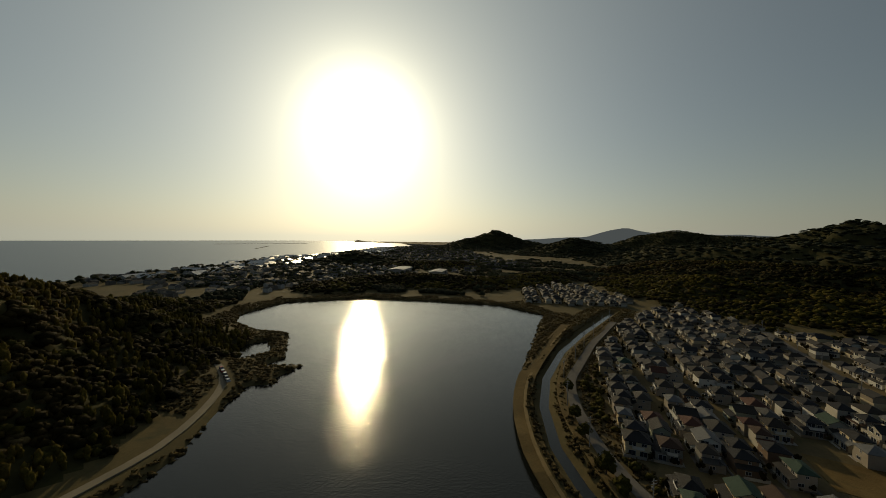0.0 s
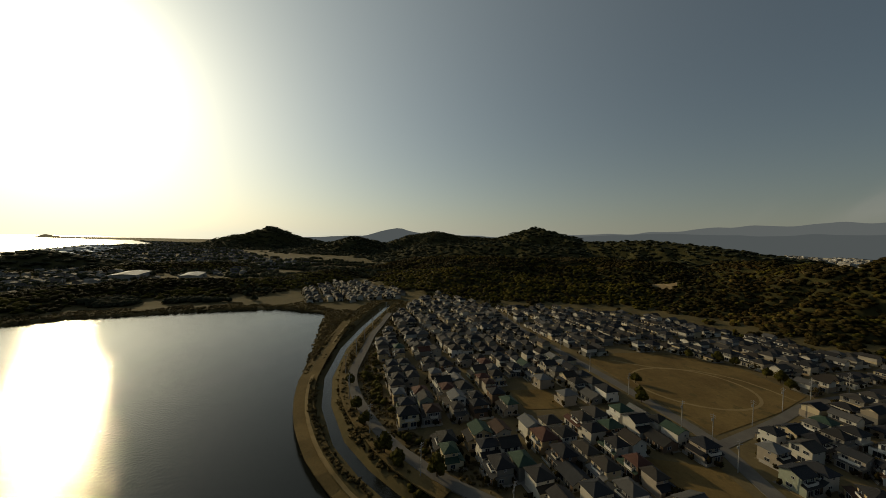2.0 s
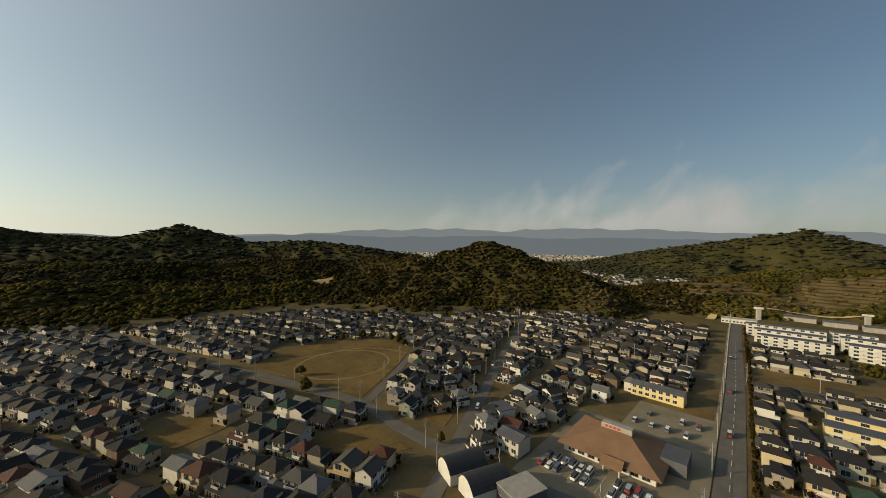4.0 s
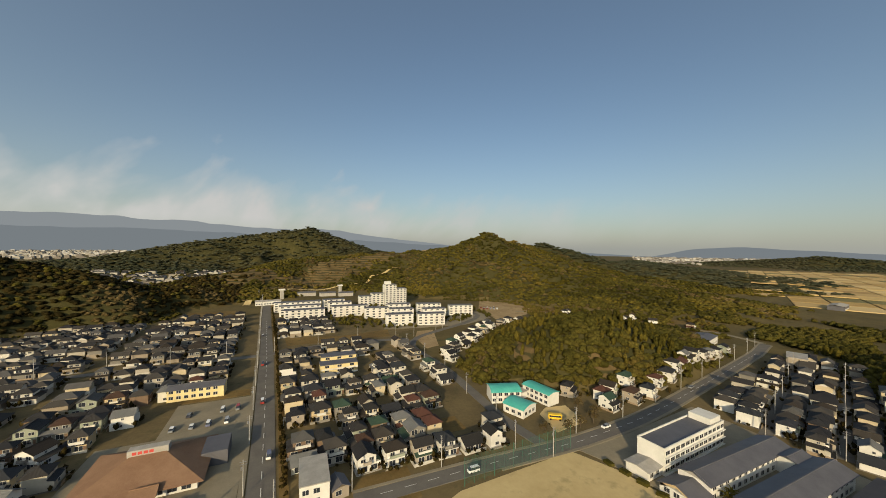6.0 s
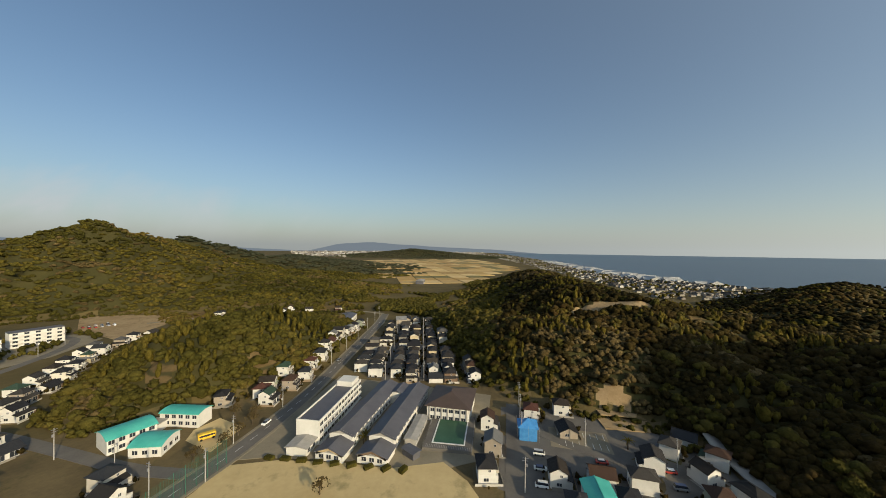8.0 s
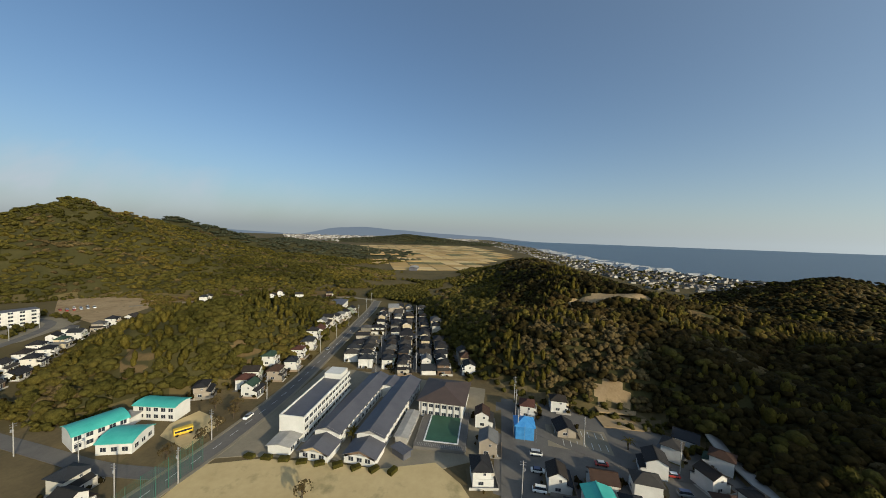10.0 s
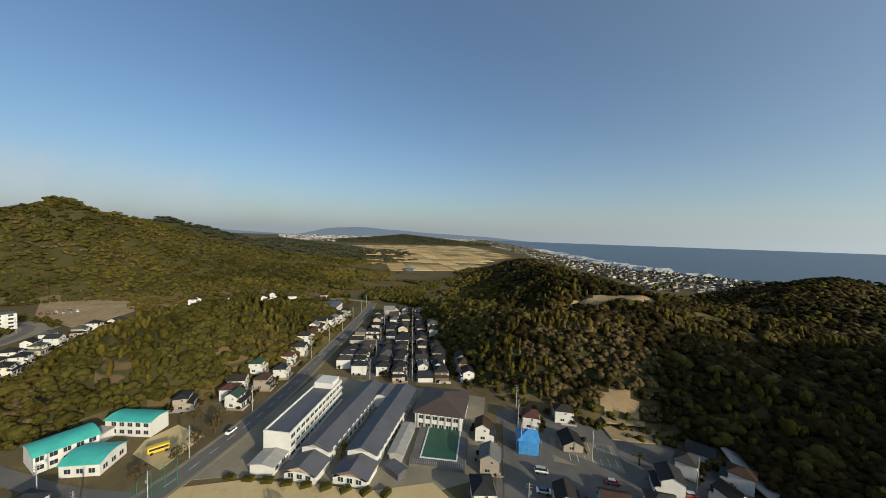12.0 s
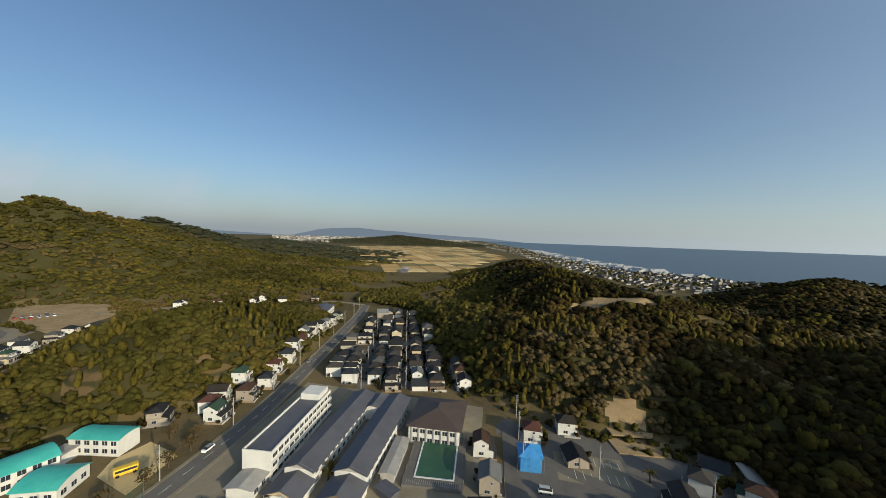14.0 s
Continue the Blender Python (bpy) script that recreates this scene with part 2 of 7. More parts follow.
M_PADDY = choice_material("harvested_paddy", [(0.36, 0.24, 0.09), (0.46, 0.33, 0.14), (0.30, 0.20, 0.08), (0.40, 0.28, 0.12), (0.16, 0.14, 0.06), (0.50, 0.37, 0.18)], 0.95, dirt=0.15)
M_LAKE = water_material("lake_water", (0.012, 0.014, 0.012), 0.09, 0.40, 0.9)
M_SEA = water_material("sea_water", (0.012, 0.028, 0.055), 0.30, 1.6, 0.12)
M_LEAF = leaf_material("evergreen_woods", [(0.028, 0.026, 0.006), (0.047, 0.043, 0.009), (0.068, 0.059, 0.013), (0.088, 0.071, 0.016), (0.112, 0.076, 0.023)])
# darker copy of M_LEAF with hillside shade put into its colour; shrubs share it
M_DARK_SHADED_LEAF = leaf_material("dark_shaded_foliage", [(0.010, 0.010, 0.003), (0.019, 0.015, 0.005), (0.030, 0.023, 0.007), (0.043, 0.031, 0.009), (0.055, 0.035, 0.012)])
M_BAMBOO = leaf_material("bamboo_grove", [(0.052, 0.046, 0.009), (0.090, 0.074, 0.013), (0.129, 0.101, 0.020), (0.162, 0.120, 0.031)], thin=0.32)
M_DRYLEAF = leaf_material("bare_brown_scrub", [(0.050, 0.038, 0.016), (0.082, 0.060, 0.025), (0.11, 0.080, 0.034), (0.13, 0.096, 0.042)])
# distance haze painted in: leaf colours paler and greyer, more light let through
M_HAZELEAF = leaf_material("hazed_distant_woods", [(0.050, 0.059, 0.038), (0.067, 0.073, 0.046), (0.084, 0.084, 0.054), (0.095, 0.090, 0.058)], 0.004, 0.5)
M_BARK = material("bark", (0.06, 0.045, 0.03), (0.11, 0.085, 0.06), 2.0, 0.95, 0.6, 8.0)
M_WALL = choice_material("house_wall", [(0.50, 0.48, 0.43), (0.38, 0.35, 0.29), (0.58, 0.57, 0.53), (0.28, 0.24, 0.19), (0.50, 0.42, 0.28), (0.19, 0.18, 0.16), (0.53, 0.50, 0.43), (0.32, 0.28, 0.23), (0.16, 0.11, 0.075), (0.46, 0.43, 0.37), (0.42, 0.33, 0.20), (0.26, 0.28, 0.22)], 0.85, dirt=0.2, bump=0.15)
M_ROOF = choice_material("roof_tile", [(0.024, 0.023, 0.024), (0.036, 0.033, 0.031), (0.019, 0.019, 0.022), (0.050, 0.045, 0.040), (0.032, 0.026, 0.021), (0.075, 0.072, 0.068), (0.026, 0.027, 0.031), (0.055, 0.032, 0.022), (0.022, 0.022, 0.024), (0.042, 0.036, 0.030), (0.030, 0.028, 0.027), (0.080, 0.036, 0.026), (0.13, 0.13, 0.128), (0.028, 0.030, 0.034), (0.035, 0.060, 0.042), (0.023, 0.022, 0.021)], 0.72, ribs=2.2, dirt=0.3)
M_PLOT = choice_material("garden_ground", [(0.24, 0.22, 0.19), (0.13, 0.10, 0.055), (0.19, 0.165, 0.125), (0.10, 0.085, 0.035), (0.16, 0.125, 0.07), (0.30, 0.28, 0.25), (0.11, 0.10, 0.088), (0.20, 0.15, 0.075)], 0.93, island=True, dirt=0.35)
M_BLOCKWALL = choice_material("garden_wall_block", [(0.32, 0.30, 0.27), (0.22, 0.20, 0.17), (0.42, 0.40, 0.36), (0.25, 0.19, 0.13)], 0.9, island=True, dirt=0.3)
M_GLASS = plain("window_glass", (0.03, 0.035, 0.045), 0.08)
M_FRAME = plain("window_frame", (0.5, 0.5, 0.5), 0.45)
M_DARKFRAME = plain("dark_window_frame", (0.08, 0.07, 0.06), 0.45)
M_DOOR = plain("door_brown", (0.14, 0.085, 0.05), 0.55)
M_WHITE = material("white_render", (0.50, 0.49, 0.455), (0.60, 0.585, 0.55), 0.25, 0.8, 0.05, 4.0)
M_GREYROOF = material("grey_sheet_roof", (0.065, 0.064, 0.075), (0.098, 0.096, 0.108), 0.2, 0.6, 0.15, 1.0)
M_BROWNROOF = material("brown_roof", (0.050, 0.034, 0.026), (0.078, 0.053, 0.041), 0.2, 0.6, 0.1, 2.0)
M_BLACKROOF = material("black_sheet_roof", (0.018, 0.018, 0.020), (0.034, 0.033, 0.036), 0.3, 0.6, 0.1, 2.0)
M_MARTROOF = material("terracotta_brown_roof", (0.17, 0.098, 0.060), (0.23, 0.14, 0.088), 0.12, 0.75, 0.2, 2.5)
M_TEAL = material("teal_sheet_roof", (0.05, 0.32, 0.27), (0.09, 0.42, 0.35), 0.2, 0.45)
M_BLUE = material("blue_tarp", (0.03, 0.16, 0.42), (0.07, 0.26, 0.55), 0.5, 0.5, 0.3, 1.5)
M_COURT = material("green_pool_bed", (0.020, 0.062, 0.034), (0.036, 0.098, 0.055), 0.15, 0.55)
M_POLE = material("concrete_pole", (0.26, 0.25, 0.235), (0.36, 0.35, 0.33), 1.5, 0.8)
M_STEEL = plain("galvanised_steel", (0.30, 0.30, 0.31), 0.5, 0.6)
M_NET = plain("green_net", (0.04, 0.13, 0.09), 0.8)
M_YELLOW = plain("yellow_paint", (0.75, 0.48, 0.03), 0.5)
M_RED = plain("red_sign", (0.50, 0.05, 0.04), 0.55)
M_YELLOWWALL = material("pale_yellow_wall", (0.54, 0.44, 0.22), (0.63, 0.53, 0.29), 0.3, 0.8)
M_CAR = choice_material("car_paint", [(0.72, 0.72, 0.72), (0.05, 0.05, 0.06), (0.35, 0.36, 0.38), (0.75, 0.75, 0.74), (0.12, 0.13, 0.2), (0.68, 0.67, 0.62), (0.30, 0.04, 0.03), (0.2, 0.21, 0.22)], 0.25, dirt=0.05)
M_RUBBER = plain("rubber", (0.02, 0.02, 0.02), 0.9)
M_TOWNFAR = choice_material("far_building_walls", [(0.34, 0.32, 0.28), (0.24, 0.22, 0.19), (0.12, 0.11, 0.10), (0.44, 0.42, 0.39), (0.17, 0.15, 0.13), (0.28, 0.26, 0.23)], 0.8, island=True)
M_WALL_FAR = choice_material("farther_house_wall", [(0.44, 0.42, 0.37), (0.34, 0.31, 0.26), (0.52, 0.50, 0.45), (0.25, 0.21, 0.16), (0.44, 0.37, 0.25), (0.17, 0.16, 0.14)], 0.85, island=True, dirt=0.2)
M_ROOF_FAR = choice_material("farther_roof_tile", [(0.024, 0.023, 0.024), (0.036, 0.033, 0.031), (0.019, 0.019, 0.022), (0.050, 0.045, 0.040), (0.032, 0.026, 0.021), (0.075, 0.072, 0.070)], 0.72, island=True, dirt=0.3)


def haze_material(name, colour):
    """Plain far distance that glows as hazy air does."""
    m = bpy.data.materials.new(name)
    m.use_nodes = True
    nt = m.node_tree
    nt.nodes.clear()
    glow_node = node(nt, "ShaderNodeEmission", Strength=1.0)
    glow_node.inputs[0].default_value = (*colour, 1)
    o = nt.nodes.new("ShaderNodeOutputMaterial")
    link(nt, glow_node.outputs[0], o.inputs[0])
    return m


# far haze put into an even glow colour; the ranges take no sunlight
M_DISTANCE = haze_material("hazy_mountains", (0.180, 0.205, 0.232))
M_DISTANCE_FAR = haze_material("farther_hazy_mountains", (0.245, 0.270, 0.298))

# ---- ground ----
def poly_distance(x, y, poly):
    """Signed distance to a closed outline, negative inside."""
    x, y = np.asarray(x, float), np.asarray(y, float)
    best, inside = np.full(x.shape, 1e18), np.zeros(x.shape, bool)
    for (ax, ay), (bx, by) in zip(poly, poly[1:] + poly[:1]):
        dx, dy = bx - ax, by - ay
        u = np.clip(((x - ax) * dx + (y - ay) * dy) / (dx * dx + dy * dy + 1e-9), 0, 1)
        best = np.minimum(best, (x - ax - u * dx) ** 2 + (y - ay - u * dy) ** 2)
        crosses = ((ay > y) != (by > y)) & (x < dx * (y - ay) / (by - ay + 1e-12) + ax)
        inside ^= crosses
    return np.where(inside, -1, 1) * np.sqrt(best)


def line_distance(x, y, pts):
    """Distance to a polyline, and the share of the way along it at the nearest point (in nodes)."""
    x, y = np.asarray(x, float), np.asarray(y, float)
    best, along = np.full(x.shape, 1e18), np.zeros(x.shape)
    for n, ((ax, ay), (bx, by)) in enumerate(zip(pts, pts[1:])):
        dx, dy = bx - ax, by - ay
        u = np.clip(((x - ax) * dx + (y - ay) * dy) / (dx * dx + dy * dy + 1e-9), 0, 1)
        d = (x - ax - u * dx) ** 2 + (y - ay - u * dy) ** 2
        near = d < best
        best, along = np.where(near, d, best), np.where(near, n + u, along)
    return np.sqrt(best), along


def smooth(a, b, v):
    u = np.clip((v - a) / (b - a), 0, 1)
    return u * u * (3 - 2 * u)


WAVES = {}


def wobble(x, y, size, seed=0):
    """Cheap smooth noise in about -1..1."""
    if (size, seed) not in WAVES:
        rng = np.random.RandomState(seed)
        WAVES[size, seed] = [(math.cos(a) * f, math.sin(a) * f, p) for a, f, p in ((rng.uniform(0, 6.283), 6.283 * rng.uniform(0.6, 1.9) / size, rng.uniform(0, 6.283)) for k in range(6))]
    x, y, out = np.asarray(x, float), np.asarray(y, float), 0.0
    for a, b, p in WAVES[size, seed]:
        out = out + np.sin(x * a + y * b + p)
    return out / 3.6


LAKE = [(-127, -372), (-184, -403), (-229, -380), (-265, -355), (-310, -285), (-347, -209), (-335, -150), (-296, -137), (-234, -114), (-180, -95),
        (-142, -76), (-120, -62), (-105, -48), (-94, -28), (-70, -25), (-20, -70), (20, -110), (2, -125), (-12, -137), (-30, -148), (-50, -173),
        (-60, -183), (-69, -192), (-79, -184), (-84, -192), (-106, -200), (-86, -216), (-101, -219), (-130, -273), (-116, -301), (-114, -345)]
POND = [(-82, -269), (-108, -264), (-98, -239), (-79, -239)]
CANAL = [(-395, -99), (-295, -96), (-235, -91), (-185, -80), (-153, -67), (-126, -50), (-111, -35), (-101, -22), (-92, 0)]
SEA = [(6000, 500), (3973, 163), (1969, -197), (1230, -300), (963, -381), (785, -512), (400, -700), (33, -793), (-173, -931), (-488, -1185),
       (-786, -1294), (-960, -1440), (-1383, -1765), (-1900, -1930), (-2150, -2250), (-2600, -2850), (-2500, -3500), (-2700, -3900), (-3300, -4600), (-3300, -6000), (6000, -6000)]
FLAT_WEST = [(-60, -30), (-112, -12), (-160, -52), (-259, -76), (-350, -86), (-372, -160), (-400, -225), (-470, -240),
             (-560, -230), (-575, -180), (-502, -116), (-475, -53), (-412, 1), (-405, 60), (-393, 118), (-386, 179), (-331, 216), (-287, 251), (-265, 301),
             (-225, 365), (-190, 406), (-126, 415), (-105, 480), (-60, 520), (0, 535), (110, 530), (178, 500), (250, 456), (290, 420), (300, 378), (268, 314), (235, 294), (196, 276), (160, 250), (134, 224),
             (114, 204), (103, 182), (130, 150), (180, 124), (215, 122), (300, 150), (345, 205), (385, 150), (345, 96), (320, 88), (242, 46), (194, 20),
             (186, 6), (172, -30), (172, -60), (147, -76), (114, -78), (60, -60)]
FLAT_BACK = [(298, 378), (266, 325), (318, 262), (346, 205), (398, 182), (412, 230), (382, 292), (340, 352)]  # fields behind the knoll
RIDGES = [
    # nodes x, y, height; half width of the slope
    ([(-1790, -1290, 70), (-1871, -1159, 124), (-1960, -1020, 60)], 165), ([(-1630, -690, 48), (-1600, -575, 78), (-1640, -440, 50)], 150),
    ([(-3020, -560, 105), (-2980, -342, 142), (-2950, -120, 105), (-2900, 200, 90)], 190),
    ([(-1420, 90, 86), (-1380, 230, 133), (-1290, 330, 96)], 140), ([(-1200, 420, 76), (-1080, 520, 88), (-902, 626, 70), (-760, 800, 34)], 130),
    ([(-1250, -190, 52), (-1150, -60, 60), (-1050, 120, 74), (-980, 250, 60)], 125),
    ([(-860, -130, 30), (-770, -20, 40), (-720, 100, 40), (-740, 260, 46), (-640, 330, 44)], 95),
    ([(-650, -120, 14), (-559, -23, 31), (-540, 60, 21), (-525, 130, 15), (-510, 190, 16), (-498, 262, 25), (-470, 330, 38)], 62),
    ([(-600, 430, 52), (-500, 440, 55), (-403, 400, 58), (-345, 482, 92), (-270, 478, 68), (-187, 474, 46), (-140, 500, 26)], 76),
    ([(-560, 1400, 26), (-317, 1466, 80), (95, 1497, 148), (330, 1400, 60)], 190),
    ([(-60, 720, 30), (12, 800, 48), (150, 790, 58), (297, 743, 67), (340, 640, 72)], 105),
    ([(432, 708, 58), (391, 625, 93), (456, 648, 84), (564, 720, 80), (636, 732, 90), (780, 650, 46), (900, 560, 32), (1100, 580, 24)], 150), ([(391, 625, 78), (350, 540, 48), (330, 470, 26)], 85),
    ([(174, 224, 15), (170, 202, 26), (180, 177, 34), (212, 168, 30), (245, 176, 17), (285, 188, 10)], 46),
    ([(470, 340, 24), (540, 300, 16)], 70),
    ([(720, -20, 30), (640, -30, 37), (500, -46, 37), (400, -50, 41), (332, -58, 43), (292, -88, 38), (288, -150, 27), (262, -185, 22), (225, -205, 26)], 76),
    ([(345, 62, 12), (290, 28, 20), (240, -8, 25), (226, -45, 27), (212, -85, 24), (175, -112, 17), (130, -124, 12), (95, -138, 12)], 46),
    ([(225, -205, 24), (185, -222, 46), (140, -222, 70), (100, -220, 80), (48, -262, 63), (22, -310, 46), (0, -385, 28), (-40, -420, 16)], 66),
    ([(75, -250, 44), (20, -215, 30)], 42), ([(0, -330, 40), (-40, -290, 24)], 40),
    ([(560, -420, 34), (475, -349, 32), (430, -330, 20)], 75), ([(700, -620, 40), (600, -640, 44), (500, -640, 40)], 120),
    ([(-270, -445, 10), (-330, -440, 14), (-400, -390, 16), (-450, -310, 13), (-520, -290, 9), (-620, -260, 14)], 46), ([(-573, -822, 32)], 90), ([(-720, -560, 12), (-600, -640, 14)], 60),
    ([(2277, 1065, 25), (2399, 751, 60), (2498, 300, 18)], 170), ([(-2750, -3900, 30), (-2400, -3650, 42)], 90), ([(1500, 1100, 30), (1150, 820, 26)], 150),
]


def hills(x, y):
    top = np.zeros(np.shape(x))
    wob = 1 + 0.16 * wobble(x, y, 190, 3) + 0.07 * wobble(x, y, 60, 5)
    for nodes, width in RIDGES:
        pts = [(a, b) for a, b, _ in nodes]
        high = [h for *_, h in nodes]
        if len(pts) == 1:
            d, u = np.hypot(np.asarray(x) - pts[0][0], np.asarray(y) - pts[0][1]), np.zeros(np.shape(x))
        else:
            d, u = line_distance(x, y, pts)
        h = np.interp(u, range(len(high)), high)
        flank = np.exp(-((d * wob / width) ** 2) * 0.9)
        fold = 1 - 0.62 * np.abs(wobble(x, y, width + 25, 13)) * (1 - flank ** 0.8)
        gully = 1 - 0.30 * np.exp(-((wobble(x, y, 105, 17) / 0.22) ** 2)) * np.sin(np.pi * np.clip(flank, 0, 1) ** 0.7)
        rise = h * flank * fold * gully * (1 + 0.05 * wobble(x, y, 45, 9))
        top = np.maximum(top, rise) + 0.12 * np.minimum(top, rise)
    return top


def risen(x, y):
    """The hills, kept off the town's level ground by slopes that trees can stand on."""
    rise = hills(x, y)
    steep = 0.95 * np.maximum(np.minimum(poly_distance(x, y, FLAT_WEST), poly_distance(x, y, FLAT_BACK)) + 1, 0.0) + 1e-3
    return rise / (1 + (rise / steep) ** 4) ** 0.25


def height(x, y):
    """The ground's height."""
    x, y = np.asarray(x, float), np.asarray(y, float)
    rise = risen(x, y)
    lake = np.minimum(poly_distance(x, y, LAKE), poly_distance(x, y, POND))
    rise = rise * smooth(2, 45, lake)
    z = 2.0 + rise + 0.05 * wobble(x, y, 70, 2)
    z = np.where(lake < 14, np.minimum(z, -2.0 + 4.0 * smooth(-3, 6, lake) + rise), z)
    canal, _ = line_distance(x, y, CANAL)
    bank = 1.6 * np.exp(-(((canal - 11) / 4.5) ** 2))
    z = np.where(canal < 30, z + bank * smooth(-2, 6, lake), z)
    z = np.where(canal < 7, np.minimum(z, -0.9 + 0.42 * canal), z)
    sea = poly_distance(x, y, SEA)
    return np.where(sea < 40, np.minimum(z, -4 + 6.0 * smooth(-30, 25, sea) + rise * smooth(0, 60, sea)), z)


CLEARINGS = [  # bare cuts and terraces: x, y, radius across and along, turn in degrees
    (-60, 690, 50, 45, 0), (60, 690, 75, 30, 10), (150, 740, 110, 26, 5), 
    (140, 180, 17, 6, 50), (168, 140, 6, 10, 20), (430, 150, 34, 10, 60), (262, -130, 18, 8, 40), (30, 620, 60, 26, 0), (120, 268, 12, 22, 0), (308, 312, 75, 15, -34),
]


CUTS = [(-498, 258, 20, 16, 20), (284, -68, 25, 8, 82), (296, -100, 9, 6, 60), (300, 745, 16, 14, 0), (178, -45, 7, 8, 0)]  # bright bare earth


def cleared(x, y, spots=None):
    out = np.zeros(np.shape(x), bool)
    for cx, cy, a, b, turn in (spots or CLEARINGS + CUTS):
        c, s = math.cos(radians(turn)), math.sin(radians(turn))
        u, v = (x - cx) * c + (y - cy) * s, -(x - cx) * s + (y - cy) * c
        out |= (u / a) ** 2 + (v / b) ** 2 < 1 + 0.3 * wobble(x, y, 25, 4)
    return out


def mesh_object(name, verts, faces, materials, indices=None, smooth_shade=False):
    me = bpy.data.meshes.new(name)
    me.from_pydata([tuple(v) for v in verts], [], [tuple(f) for f in faces])
    for m in materials if isinstance(materials, (list, tuple)) else [materials]:
        me.materials.append(m)
    if indices is not None:
        me.polygons.foreach_set("material_index", np.asarray(indices, dtype=np.int32))
    if smooth_shade:
        me.polygons.foreach_set("use_smooth", [True] * len(me.polygons))
    me.update()
    return new(name, me)


def build_ground():
    n = 680
    radii = [0.0, 30.0, 60.0, 85.0]
    while radii[-1] < 4930:
        radii.append(radii[-1] + max(3.2, radii[-1] * 0.0135))
    radii = np.array(radii)
    az = np.linspace(0, 2 * math.pi, n, endpoint=False)
    rr, aa = np.meshgrid(radii[1:], az, indexing="ij")
    x, y = (rr * np.sin(aa)).ravel(), (rr * np.cos(aa)).ravel()
    z = height(x, y)
    verts = np.vstack([[[0, 0, 2.0]], np.stack([x, y, z], 1)])
    faces, rings = [], len(radii) - 1
    ids = 1 + np.arange(rings * n).reshape(rings, n)
    faces += [(0, ids[0, (k + 1) % n], ids[0, k]) for k in range(n)]
    nxt = np.roll(ids, -1, axis=1)
    quads = np.stack([ids[:-1], nxt[:-1], nxt[1:], ids[1:]], -1).reshape(-1, 4)
    faces += quads.tolist()
    cx, cy = verts[quads, 0].mean(1), verts[quads, 1].mean(1)
    town = poly_distance(cx, cy, TOWN) < 0
    bare = cleared(cx, cy)
    woods = (risen(cx, cy) > 3.5) & ~town
    kind = np.where(woods, np.where(cleared(cx, cy, CUTS), 4, np.where(bare, 3, 2)), np.where(town, 1, 0))
    kind = np.concatenate([np.zeros(n, int), kind])
    ob = mesh_object("ground", verts, faces, [M_SOIL, M_TOWN, M_FOREST_FLOOR, M_TERRACE, M_CUT], kind, True)
    return tagged(ob, "valley floor, shores and steep wooded hills of earth", "ground", kind="structure")


TOWN = [(-50, -10), (-105, -5), (-127, -33), (-155, -53), (-182, -66), (-259, -78), (-360, -84), (-420, -75), (-475, -53), (-412, 1), (-405, 60), (-393, 118),
        (-386, 179), (-331, 216), (-287, 251), (-265, 301), (-225, 365), (-190, 406), (-126, 415), (-60, 430), (60, 440), (240, 390), (180, 330), (92, 300),
        (92, 190), (130, 150), (172, 112), (330, 142), (345, 96), (242, 46), (194, 20), (172, -30), (172, -60), (147, -76), (114, -78), (60, -40)]
build_ground()


def sheet(name, poly, z, mat, label, category, kind="structure"):
    """A flat patch with a skirt, laid over the ground."""
    n = len(poly)
    if sum(a[0] * b[1] - b[0] * a[1] for a, b in zip(poly, poly[1:] + poly[:1])) < 0:
        poly = poly[::-1]
    bm = bmesh.new()
    top = [bm.verts.new((x, y, z)) for x, y in poly]
    low = [bm.verts.new((x, y, z - 0.6)) for x, y in poly]
    f = bm.faces.new(top)
    for k in range(n):
        bm.faces.new((top[k], low[k], low[(k + 1) % n], top[(k + 1) % n]))
    bmesh.ops.triangulate(bm, faces=[f])
    me = bpy.data.meshes.new(name)
    bm.to_mesh(me)
    bm.free()
    me.materials.append(mat)
    return tagged(new(name, me), label, category, kind=kind)


def plate(name, x0, y0, x1, y1, z, mat, label, category):
    return sheet(name, [(x0, y0), (x1, y0), (x1, y1), (x0, y1)], z, mat, label, category)


plate("lake", -460, -440, 60, 40, 0.0, M_LAKE, "calm dark lake glittering under the low sun", "lake")
sheet("sea", [(4900, 700), (4900, -4900), (-4000, -4900), (-2800, -2350), (-1900, -1800), (-1100, -1400), (-700, -1180), (0, -740), (760, -450), (1200, -240), (2600, 0)], 0.0, M_SEA,
      "pale open sea reaching to the horizon", "sea")


